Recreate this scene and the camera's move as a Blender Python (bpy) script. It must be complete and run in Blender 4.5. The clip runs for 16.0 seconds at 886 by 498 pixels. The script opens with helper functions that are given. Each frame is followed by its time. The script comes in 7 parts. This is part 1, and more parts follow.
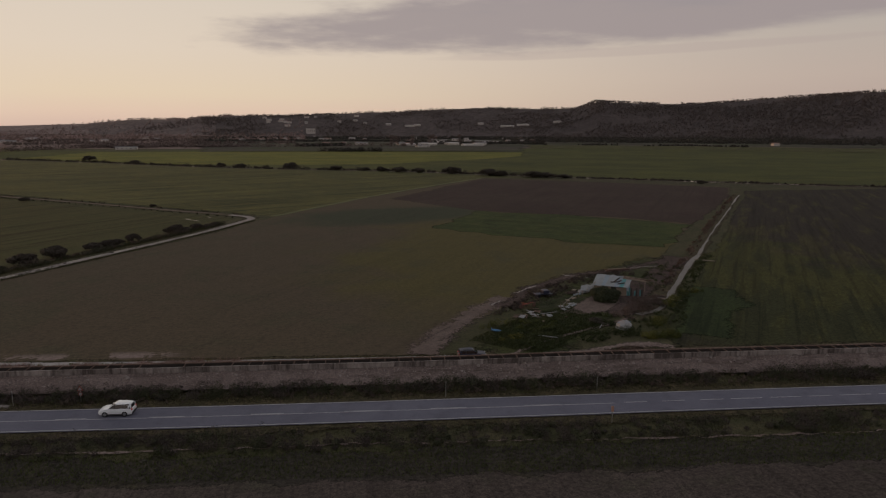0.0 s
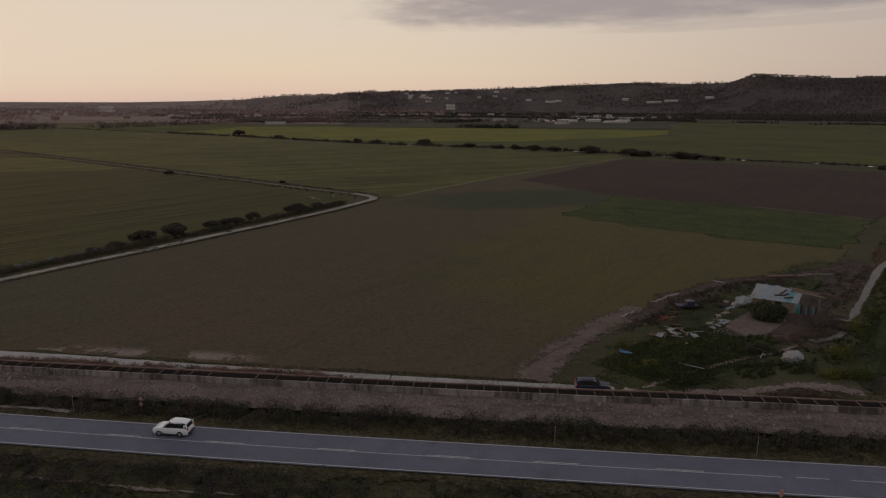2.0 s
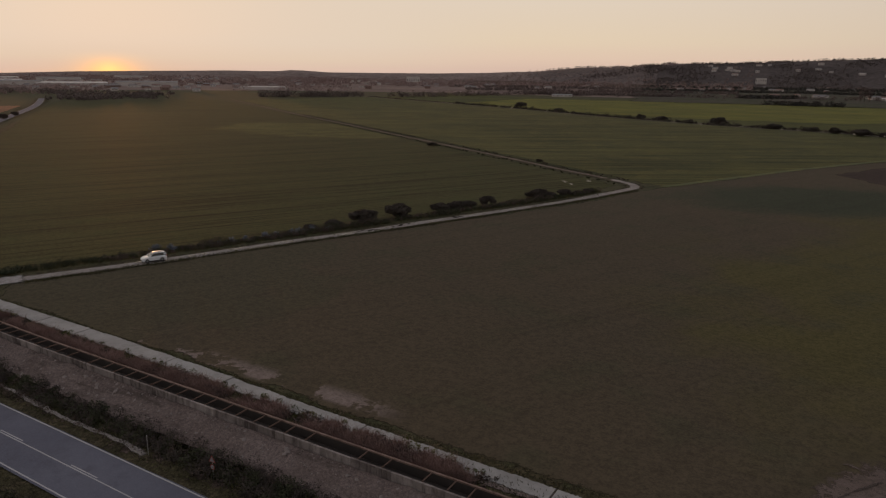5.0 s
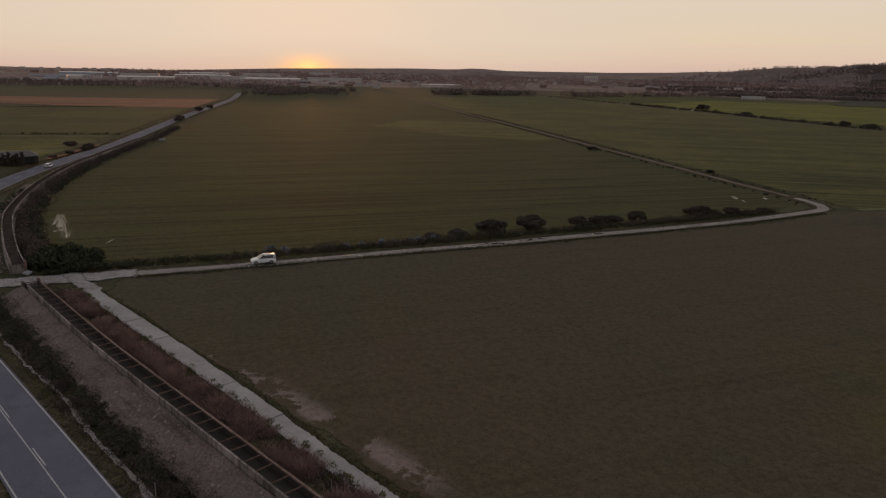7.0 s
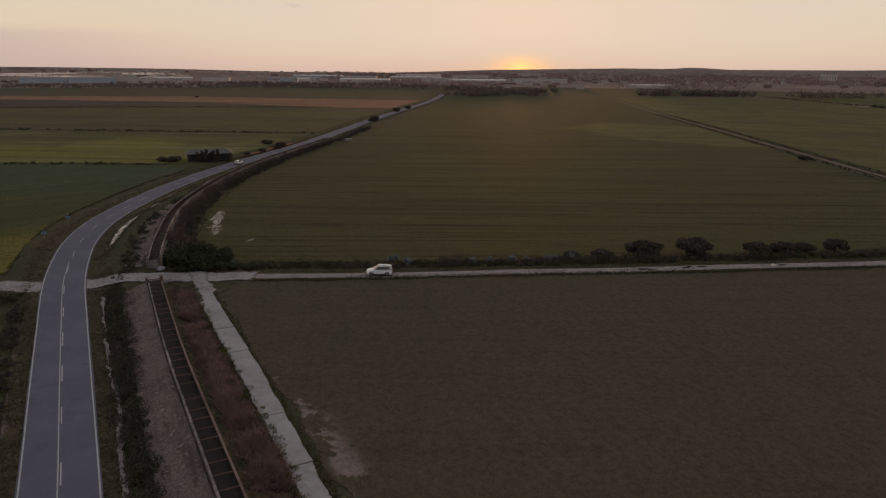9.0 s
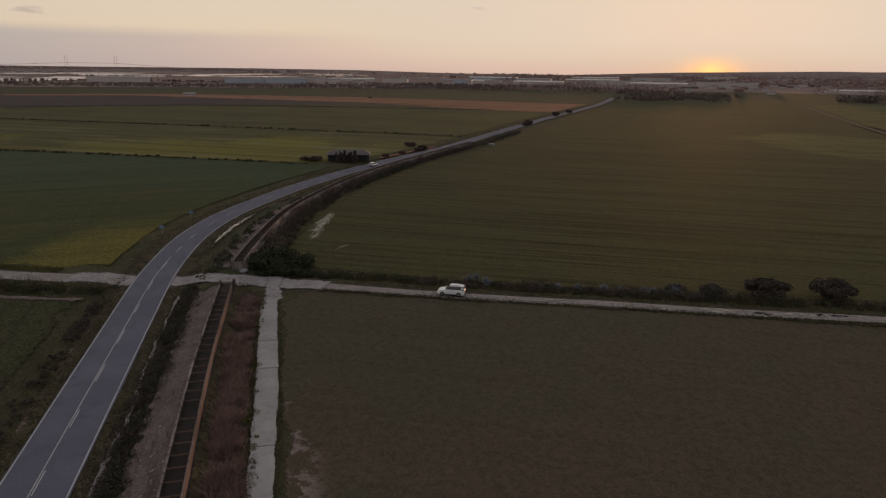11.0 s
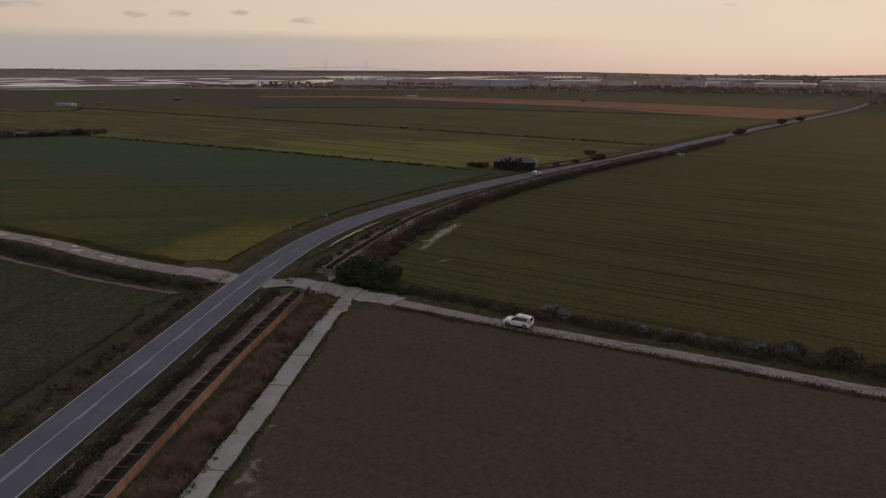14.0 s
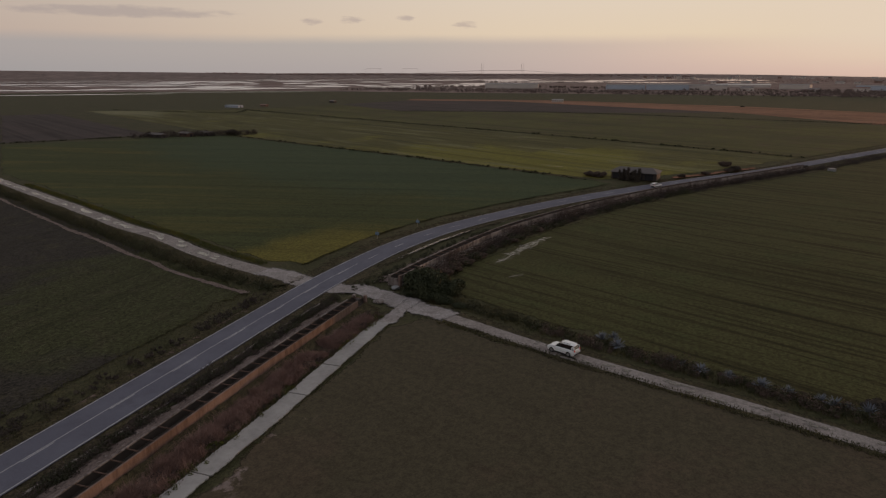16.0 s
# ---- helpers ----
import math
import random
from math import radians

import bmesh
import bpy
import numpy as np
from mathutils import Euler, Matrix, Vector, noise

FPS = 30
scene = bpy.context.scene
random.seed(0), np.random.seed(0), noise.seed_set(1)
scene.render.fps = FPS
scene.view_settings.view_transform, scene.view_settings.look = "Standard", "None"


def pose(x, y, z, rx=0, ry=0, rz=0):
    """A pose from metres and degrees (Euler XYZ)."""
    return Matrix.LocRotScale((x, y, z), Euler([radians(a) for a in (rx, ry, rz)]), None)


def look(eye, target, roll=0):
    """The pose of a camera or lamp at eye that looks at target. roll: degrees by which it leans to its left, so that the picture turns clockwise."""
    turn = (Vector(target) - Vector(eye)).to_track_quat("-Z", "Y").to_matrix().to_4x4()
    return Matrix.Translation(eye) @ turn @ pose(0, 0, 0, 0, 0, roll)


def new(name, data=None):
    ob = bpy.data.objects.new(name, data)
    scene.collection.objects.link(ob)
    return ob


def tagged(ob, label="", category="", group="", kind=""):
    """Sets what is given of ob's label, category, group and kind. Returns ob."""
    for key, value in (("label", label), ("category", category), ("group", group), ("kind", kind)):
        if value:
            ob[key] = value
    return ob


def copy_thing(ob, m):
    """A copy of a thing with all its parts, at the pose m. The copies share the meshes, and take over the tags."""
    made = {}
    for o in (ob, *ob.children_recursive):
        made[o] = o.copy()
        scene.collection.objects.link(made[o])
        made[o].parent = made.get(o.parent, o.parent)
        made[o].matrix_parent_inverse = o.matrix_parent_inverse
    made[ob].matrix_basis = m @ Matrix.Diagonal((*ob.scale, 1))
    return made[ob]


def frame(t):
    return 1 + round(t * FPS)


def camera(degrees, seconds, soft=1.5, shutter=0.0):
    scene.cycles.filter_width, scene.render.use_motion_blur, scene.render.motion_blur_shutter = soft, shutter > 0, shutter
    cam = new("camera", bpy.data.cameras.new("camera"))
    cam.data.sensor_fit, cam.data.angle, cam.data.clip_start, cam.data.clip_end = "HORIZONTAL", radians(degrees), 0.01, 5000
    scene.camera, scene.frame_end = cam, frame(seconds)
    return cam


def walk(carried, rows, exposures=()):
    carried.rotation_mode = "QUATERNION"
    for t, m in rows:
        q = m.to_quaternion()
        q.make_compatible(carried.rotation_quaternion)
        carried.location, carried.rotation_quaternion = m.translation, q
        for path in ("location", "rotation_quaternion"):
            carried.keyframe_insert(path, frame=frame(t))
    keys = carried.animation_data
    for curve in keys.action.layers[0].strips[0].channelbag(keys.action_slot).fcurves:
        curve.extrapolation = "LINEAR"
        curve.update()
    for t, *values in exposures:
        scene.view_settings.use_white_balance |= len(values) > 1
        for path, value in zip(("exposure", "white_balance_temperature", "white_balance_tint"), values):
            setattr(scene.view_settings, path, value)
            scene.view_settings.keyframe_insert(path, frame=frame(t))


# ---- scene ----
cam = camera(65.6, 16.0, 1.25)
PATH = [
    (0, (-2.84, 0.351, 35.128), (-2.657, 2.313, 34.785), 0.2),
    (0.5, (-1.815, 5.0, 35.15), (-1.716, 6.965, 34.79), 0.2),
    (1, (-0.72, 9.65, 35.276), (-0.721, 11.614, 34.9), 0.3),
    (1.5, (0.241, 14.349, 35.294), (0.139, 16.308, 34.901), 0.3),
    (2, (0.968, 18.919, 35.337), (0.76, 20.865, 34.926), 0.3),
    (2.5, (1.568, 23.563, 35.273), (1.256, 25.492, 34.846), 0.3),
    (3, (2.094, 27.985, 35.196), (1.677, 29.89, 34.754), 0.4),
    (3.5, (2.512, 33.639, 35.044), (1.969, 35.509, 34.587), 0.5),
    (4, (2.513, 42.546, 34.895), (1.777, 44.344, 34.421), 0.8),
    (4.2, (2.64, 44.95, 34.9), (1.849, 46.723, 34.421), 0.8),
    (6.5, (1.308, 65.264, 35.006), (0.073, 66.755, 34.504), 1.1),
    (7, (0.898, 69.947, 35.001), (-0.446, 71.34, 34.497), 1.2),
    (7.5, (0.445, 74.631, 35.014), (-1.001, 75.916, 34.506), 1.0),
    (8, (-0.014, 79.309, 35.014), (-1.552, 80.481, 34.505), 0.8),
    (8.5, (-0.54, 83.963, 35.018), (-2.161, 85.017, 34.51), 0.7),
    (9, (-1.112, 88.492, 35.007), (-2.805, 89.427, 34.497), 0.5),
    (9.5, (-1.763, 92.971, 35.029), (-3.517, 93.787, 34.52), 0.5),
    (12, (-5.54, 114.679, 36.414), (-7.453, 114.956, 35.902), 0.6),
    (12.5, (-6.41, 118.791, 36.532), (-8.335, 118.966, 36.02), 0.4),
    (13, (-7.427, 122.775, 36.638), (-9.359, 122.846, 36.128), 0.1),
    (13.5, (-8.623, 126.684, 36.912), (-10.557, 126.645, 36.401), 0.2),
    (14, (-9.901, 130.467, 37.205), (-11.829, 130.317, 36.696), 0.2),
    (14.5, (-11.272, 134.15, 37.507), (-13.189, 133.894, 36.999), 0.1),
    (15, (-12.771, 137.74, 37.819), (-14.671, 137.376, 37.314), 0.1),
    (15.5, (-14.354, 141.252, 38.115), (-16.232, 140.782, 37.611), 0.1),
    (16, (-15.959, 144.714, 38.396), (-17.807, 144.14, 37.894), 0.0),
]
walk(cam, [(t, look(eye, target, roll)) for t, eye, target, roll in PATH])

# ---- world, sun ----
SUN_AZ, SUN_EL = 145.0, 1.2
sun_way = Vector((math.cos(radians(SUN_AZ)) * math.cos(radians(SUN_EL)), math.sin(radians(SUN_AZ)) * math.cos(radians(SUN_EL)), math.sin(radians(SUN_EL))))


class Nodes:
    """Short way to wire shader nodes."""

    def __init__(self, tree):
        self.tree = tree
        tree.nodes.clear()

    def add(self, kind):
        return self.tree.nodes.new(kind)

    def link(self, a, b):
        self.tree.links.new(a, b)

    def put(self, socket, value):
        if isinstance(value, bpy.types.NodeSocket):
            self.link(value, socket)
        else:
            socket.default_value = value

    def math(self, op, a, b=0.0, c=0.0):
        node = self.add("ShaderNodeMath")
        node.operation = op
        for socket, value in zip(node.inputs, (a, b, c)):
            self.put(socket, value)
        return node.outputs[0]

    def smooth(self, value, low, high):
        node = self.add("ShaderNodeMapRange")
        node.interpolation_type = "SMOOTHSTEP"
        self.put(node.inputs["Value"], value)
        self.put(node.inputs["From Min"], low)
        self.put(node.inputs["From Max"], high)
        return node.outputs[0]

    def mix(self, factor, a, b, blend="MIX"):
        node = self.add("ShaderNodeMix")
        node.data_type, node.blend_type = "RGBA", blend
        self.put(node.inputs[0], factor)
        for socket, value in ((node.inputs[6], a), (node.inputs[7], b)):
            self.put(socket, value if isinstance(value, bpy.types.NodeSocket) else (*value, 1.0))
        return node.outputs[2]

    def ramp(self, value, stops):
        node = self.add("ShaderNodeValToRGB")
        ramp = node.color_ramp
        while len(ramp.elements) < len(stops):
            ramp.elements.new(0.5)
        for element, (at, colour) in zip(ramp.elements, stops):
            element.position, element.color = at, (*colour, 1.0)
        self.put(node.inputs[0], value)
        return node.outputs[0]

    def noise(self, vector, scale, detail=4.0, rough=0.55, distort=0.0):
        node = self.add("ShaderNodeTexNoise")
        self.put(node.inputs["Vector"], vector)
        self.put(node.inputs["Scale"], scale)
        node.inputs["Detail"].default_value, node.inputs["Roughness"].default_value = detail, rough
        node.inputs["Distortion"].default_value = distort
        return node.outputs[0]


def make_sky():
    world = bpy.data.worlds.new("evening_sky")
    scene.world = world
    world.use_nodes = True
    n = Nodes(world.node_tree)
    sky = n.add("ShaderNodeTexSky")
    sky.sky_type, sky.sun_disc = "NISHITA", False
    sky.sun_elevation, sky.sun_rotation, sky.dust_density = radians(SUN_EL), radians(90 - SUN_AZ), 3.0
    coord = n.add("ShaderNodeTexCoord").outputs["Generated"]
    split = n.add("ShaderNodeSeparateXYZ")
    n.link(coord, split.inputs[0])
    x, y, z = split.outputs
    el = n.math("MULTIPLY", n.math("ARCSINE", z), 57.2958)
    az = n.math("MULTIPLY", n.math("ARCTAN2", y, x), 57.2958)
    flat = n.math("ADD", n.math("MULTIPLY", x, math.cos(radians(SUN_AZ))), n.math("MULTIPLY", y, math.sin(radians(SUN_AZ))))
    height = n.math("MULTIPLY", n.math("ADD", el, 5.0), 1 / 95.0)

    def at(degrees):
        return (degrees + 5.0) / 95.0
    toward = n.ramp(height, [(at(-2), (0.60, 0.38, 0.28)), (at(0.0), (0.73, 0.52, 0.42)), (at(0.9), (0.745, 0.585, 0.445)), (at(2.2), (0.735, 0.612, 0.490)), (at(20), (0.70, 0.60, 0.50)), (at(45), (0.40, 0.38, 0.37)), (at(90), (0.23, 0.24, 0.28))])
    aside = n.ramp(height, [(at(-2), (0.25, 0.21, 0.19)), (at(0), (0.36, 0.30, 0.28)), (at(1.6), (0.47, 0.365, 0.32)), (at(4), (0.50, 0.405, 0.35)), (at(9), (0.455, 0.41, 0.37)), (at(25), (0.40, 0.385, 0.39)), (at(50), (0.28, 0.29, 0.32)), (at(90), (0.23, 0.24, 0.28))])
    between = n.ramp(height, [(at(-2), (0.50, 0.36, 0.29)), (at(0), (0.66, 0.47, 0.39)), (at(1.2), (0.745, 0.555, 0.43)), (at(2.6), (0.755, 0.61, 0.45)), (at(6), (0.73, 0.615, 0.50)), (at(12), (0.67, 0.59, 0.505)), (at(45), (0.38, 0.36, 0.36)), (at(90), (0.23, 0.24, 0.28))])
    colour = n.mix(n.smooth(flat, -0.1, 0.84), aside, between)
    colour = n.mix(n.smooth(flat, 0.84, 0.985), colour, toward)
    # clouds: azimuth, elevation, half width, half height, strength
    flow = n.add("ShaderNodeCombineXYZ")
    n.put(flow.inputs[0], n.math("MULTIPLY", az, 1 / 11.0))
    n.put(flow.inputs[1], n.math("MULTIPLY", el, 1 / 2.2))
    wisp = n.noise(flow.outputs[0], 0.8, 5.0, 0.55)
    fine = n.noise(flow.outputs[0], 3.0, 5.0, 0.6)
    ragged = n.math("ADD", n.math("MULTIPLY", n.math("SUBTRACT", wisp, 0.5), 1.1), n.math("MULTIPLY", n.math("SUBTRACT", fine, 0.5), 0.55))
    shred = n.add("ShaderNodeCombineXYZ")
    n.put(shred.inputs[0], n.math("MULTIPLY", az, 1 / 1.7))
    n.put(shred.inputs[1], n.math("MULTIPLY", el, 1 / 0.45))
    torn = n.math("SUBTRACT", n.noise(shred.outputs[0], 0.8, 5.0, 0.6), 0.5)
    for a0, e0, wa, we, strength, grey in (
            (57.0, 10.5, 50.0, 3.5, 0.92, (0.340, 0.288, 0.288)), (40.0, 14.5, 52.0, 4.6, 0.85, (0.31, 0.278, 0.288)), (68.0, 6.1, 20.5, 0.42, 0.32, (0.42, 0.34, 0.32)),
            (-139.0, 4.15, 9.5, 0.5, 0.6, (0.37, 0.31, 0.30)), (-152.3, 3.75, 1.5, 0.42, 0.55, (0.38, 0.31, 0.30)), (-155.3, 3.85, 1.9, 0.45, 0.55, (0.38, 0.31, 0.30)),
            (-159.6, 3.95, 1.1, 0.38, 0.55, (0.38, 0.31, 0.30)), (-164.5, 3.5, 1.7, 0.4, 0.55, (0.40, 0.32, 0.30)), (163.0, 4.5, 1.0, 0.3, 0.3, (0.45, 0.36, 0.33))):
        u = n.math("MULTIPLY", n.math("SUBTRACT", az, a0), 1 / wa)
        tilt = n.math("MULTIPLY", n.math("SUBTRACT", az, a0), 0.07 if wa > 30 else 0.03 if wa > 20 else 0.0)
        v = n.math("MULTIPLY", n.math("ADD", n.math("SUBTRACT", el, e0), tilt), 1 / we)
        inside = n.math("SUBTRACT", n.math("ADD", 1.0 if wa > 20 else 0.9 if wa > 5 else 0.45, n.math("MULTIPLY", n.math("ADD", ragged, 0.0) if wa > 20 else torn, 1.0 if wa > 20 else 1.8 if wa > 5 else 3.6)), n.math("ADD", n.math("MULTIPLY", u, u), n.math("MULTIPLY", v, v)))
        colour = n.mix(n.math("MULTIPLY", n.smooth(inside, 0.0, 0.62 if wa > 20 else 0.8), strength), colour, grey)
    # low grey haze bank over the marsh, away from the sun
    bank = n.math("MULTIPLY", n.smooth(n.math("ADD", el, n.math("MULTIPLY", ragged, 0.35)), 2.9, 1.9), n.smooth(flat, 0.99, 0.72))
    bank = n.math("MULTIPLY", bank, n.smooth(y, 0.34, 0.0))
    colour = n.mix(n.math("MULTIPLY", bank, 0.66), colour, n.mix(n.smooth(flat, 0.5, 0.95), (0.348, 0.343, 0.349), (0.60, 0.45, 0.40)))
    # the glow where the sun goes down
    near = n.math("SUBTRACT", 1.0, n.math("ADD", n.math("MULTIPLY", x, sun_way.x), n.math("ADD", n.math("MULTIPLY", y, sun_way.y), n.math("MULTIPLY", z, 0.0))))
    tight = n.math("EXPONENT", n.math("MULTIPLY", near, -1 / 0.0005))
    wide = n.math("EXPONENT", n.math("MULTIPLY", near, -1 / 0.006))
    low = n.smooth(el, 1.6, -0.6)
    core = n.math("EXPONENT", n.math("MULTIPLY", near, -1 / 0.00009))
    colour = n.mix(n.math("MULTIPLY", tight, low), colour, (2.0, 0.86, 0.12))
    colour = n.mix(n.math("MULTIPLY", core, n.smooth(el, 1.1, -0.2)), colour, (5.0, 3.0, 0.7))
    colour = n.mix(n.math("MULTIPLY", n.math("MULTIPLY", wide, 0.34), n.smooth(el, 1.3, -0.5)), colour, (1.0, 0.58, 0.25))
    clear = n.mix(0.008, colour, sky.outputs[0])
    back = n.add("ShaderNodeBackground")
    n.link(clear, back.inputs["Color"])
    back.inputs["Strength"].default_value = 1.0
    n.link(back.outputs[0], n.add("ShaderNodeOutputWorld").inputs["Surface"])


make_sky()
sun = new("sun", bpy.data.lights.new("sun", "SUN"))
sun.data.energy, sun.data.angle, sun.data.color = 1.0, radians(1.2), (1.0, 0.46, 0.17)
sun.matrix_world = look((0, 0, 300), Vector((0, 0, 300)) - sun_way)


# ---- materials ----
def material(name, rough=0.9, metal=0.0, spec=0.3):
    m = bpy.data.materials.new(name)
    m.use_nodes = True
    n = Nodes(m.node_tree)
    shader = n.add("ShaderNodeBsdfPrincipled")
    shader.inputs["Roughness"].default_value, shader.inputs["Metallic"].default_value = rough, metal
    shader.inputs["Specular IOR Level"].default_value = spec
    n.link(shader.outputs[0], n.add("ShaderNodeOutputMaterial").inputs["Surface"])
    return m, n, shader


def place(n):
    return n.add("ShaderNodeNewGeometry").outputs["Position"]


def relief(n, shader, height, strength, distance):
    bump = n.add("ShaderNodeBump")
    bump.inputs["Strength"].default_value, bump.inputs["Distance"].default_value = strength, distance
    n.put(bump.inputs["Height"], height)
    n.link(bump.outputs[0], shader.inputs["Normal"])


def soil(name, low, high, third, big=30.0, fine=0.7, rows=None, rough=0.95, third_amount=0.6, bump=0.25, contrast=0.45, soft=False, bare=None, zone=None, third_from=0.50, third_zone=None, warm_sheen=0.0, fray=1.0, streak=None, grit_fine=0.85, tint=None):
    """Ground cover: large patches of two colours, a third in blotches, fine grain, and rows (angle in degrees, spacing,
    depth).
    An orange-tinted gloss stands in for sunset glow on crops; streak: the blotches drawn out along an angle."""
    low, high, third = ((r, g * 0.99, b * 1.015) for r, g, b in (low, high, third))
    m, n, shader = material(name, rough, spec=0.1)
    where = place(n)
    spread = n.noise(where, 1 / big, 5.0, 0.6, 0.3)
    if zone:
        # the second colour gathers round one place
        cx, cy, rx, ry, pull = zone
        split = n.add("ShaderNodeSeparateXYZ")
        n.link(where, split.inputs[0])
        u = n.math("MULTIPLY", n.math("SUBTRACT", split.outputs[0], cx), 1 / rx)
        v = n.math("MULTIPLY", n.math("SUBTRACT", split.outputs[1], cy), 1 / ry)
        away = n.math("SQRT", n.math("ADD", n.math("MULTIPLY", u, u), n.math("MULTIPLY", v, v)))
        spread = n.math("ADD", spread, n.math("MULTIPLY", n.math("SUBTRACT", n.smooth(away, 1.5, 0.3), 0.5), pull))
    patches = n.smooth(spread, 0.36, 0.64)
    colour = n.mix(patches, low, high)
    drawn = where
    if streak:
        turned = n.add("ShaderNodeVectorRotate")
        turned.rotation_type = "Z_AXIS"
        n.link(where, turned.inputs["Vector"])
        turned.inputs["Angle"].default_value = -radians(streak)
        long = n.add("ShaderNodeMapping")
        n.link(turned.outputs[0], long.inputs["Vector"])
        long.inputs["Scale"].default_value = (0.16, 1.0, 1.0)
        drawn = long.outputs[0]
    veil = n.noise(drawn, 3.1 / big, 6.0, 0.65)
    if third_zone:
        cx, cy, rx, ry, pull = third_zone
        split = n.add("ShaderNodeSeparateXYZ")
        n.link(where, split.inputs[0])
        u = n.math("MULTIPLY", n.math("SUBTRACT", split.outputs[0], cx), 1 / rx)
        v = n.math("MULTIPLY", n.math("SUBTRACT", split.outputs[1], cy), 1 / ry)
        veil = n.math("ADD", veil, n.math("MULTIPLY", n.smooth(n.math("ADD", n.math("MULTIPLY", u, u), n.math("MULTIPLY", v, v)), 1.3, 0.2), pull))
    blotch = n.smooth(veil, third_from, third_from + 0.16)
    colour = n.mix(n.math("MULTIPLY", blotch, third_amount), colour, third)
    if tint:
        # one slanting patch of another colour with a soft edge
        cx, cy, rx, ry, angle, tone, amount = tint
        shift = n.add("ShaderNodeMapping")
        shift.vector_type = "TEXTURE"
        n.link(where, shift.inputs["Vector"])
        shift.inputs["Location"].default_value = (cx, cy, 0.0)
        shift.inputs["Rotation"].default_value = (0.0, 0.0, radians(angle))
        shift.inputs["Scale"].default_value = (rx, ry, 1000.0)
        reach = n.add("ShaderNodeVectorMath")
        reach.operation = "LENGTH"
        n.link(shift.outputs[0], reach.inputs[0])
        wander = n.math("MULTIPLY", n.math("SUBTRACT", n.noise(where, 0.05, 4.0, 0.6), 0.5), 0.7)
        colour = n.mix(n.math("MULTIPLY", n.smooth(n.math("ADD", reach.outputs["Value"], wander), 1.15, 0.55), amount), colour, tone)
    grain = n.noise(where, 1 / fine, 6.0, 0.72)
    mid = n.noise(where, 0.22 / fine, 4.0, 0.6)
    if bare:
        # trodden bare soil along one edge of the field
        x0, x1, y0, y1, tone = bare
        split = n.add("ShaderNodeSeparateXYZ")
        n.link(where, split.inputs[0])
        inside = n.math("MULTIPLY", n.math("MULTIPLY", n.smooth(split.outputs[0], x0, x0 + 8), n.smooth(split.outputs[0], x1, x1 - 8)), n.math("MULTIPLY", n.smooth(split.outputs[1], y0, y0 + 0.9), n.smooth(split.outputs[1], y1, y1 - 2.6)))
        lump = n.math("ADD", n.math("MULTIPLY", n.noise(where, 0.16, 3.0), 0.75), n.math("MULTIPLY", n.noise(where, 1.1, 5.0, 0.7), 0.35))
        colour = n.mix(n.math("MULTIPLY", inside, n.smooth(lump, 0.56, 0.60)), colour, tone)
    height = n.math("ADD", n.math("MULTIPLY", grain, 0.7), n.math("MULTIPLY", mid, 0.6))
    tiny = n.smooth(n.noise(where, 3.1 / fine, 3.0, 0.7), 0.34, 0.66)
    grit = n.math("ADD", n.math("MULTIPLY", n.smooth(grain, 0.34, 0.66), 0.95), n.math("ADD", n.math("MULTIPLY", n.smooth(mid, 0.25, 0.75), 0.3), n.math("MULTIPLY", tiny, grit_fine)))
    shade = n.math("ADD", 1.0 - contrast * 1.05, n.math("MULTIPLY", grit, contrast))
    if rows:
        angle, spacing, depth = rows
        turn = n.add("ShaderNodeVectorRotate")
        turn.rotation_type = "Z_AXIS"
        n.link(where, turn.inputs["Vector"])
        turn.inputs["Angle"].default_value = -radians(angle)
        for gap, weight in ((spacing, 0.9), (spacing * 3.4, 0.45), (spacing * 11, 0.25)):
            stretch = n.add("ShaderNodeMapping")
            n.link(turn.outputs[0], stretch.inputs["Vector"])
            stretch.inputs["Scale"].default_value = (0.02 / gap, 1 / gap, 0.0)
            band = n.noise(stretch.outputs[0], 0.9, 3.0, 0.6, 0.15)
            shade = n.math("MULTIPLY", shade, n.math("SUBTRACT", 1.0 + depth * weight * 0.5, n.math("MULTIPLY", n.smooth(band, 0.47, 0.395), depth * weight * 1.5)))
    node = n.add("ShaderNodeVectorMath")
    node.operation = "SCALE"
    n.link(colour, node.inputs[0])
    n.put(node.inputs["Scale"], n.math("MAXIMUM", shade, 0.15))
    n.link(node.outputs[0], shader.inputs["Base Color"])
    relief(n, shader, height, bump, fine * 0.5)
    surface = shader.outputs[0]
    if warm_sheen:
        # the orange tint puts the low sun's glow into the gloss
        gloss = n.add("ShaderNodeBsdfAnisotropic")
        gloss.inputs["Color"].default_value = (warm_sheen, warm_sheen * 0.52, warm_sheen * 0.14, 1.0)
        gloss.inputs["Roughness"].default_value = 0.56
        both = n.add("ShaderNodeAddShader")
        n.link(surface, both.inputs[0])
        n.link(gloss.outputs[0], both.inputs[1])
        surface = both.outputs[0]
    for node in n.tree.nodes:
        if node.bl_idname == "ShaderNodeOutputMaterial":
            n.link(surface, node.inputs["Surface"])
    if soft:
        # the edge frays out into the ground below
        fade = n.add("ShaderNodeAttribute")
        fade.attribute_name = "fade"
        torn = n.math("ADD", 0.45 * (1.0 - fray), n.math("MULTIPLY", n.math("ADD", n.math("MULTIPLY", n.smooth(n.noise(where, 1.1, 5.0, 0.7), 0.3, 0.7), 0.55), n.math("MULTIPLY", n.smooth(n.noise(where, 0.25, 3.0), 0.3, 0.7), 0.35)), fray))
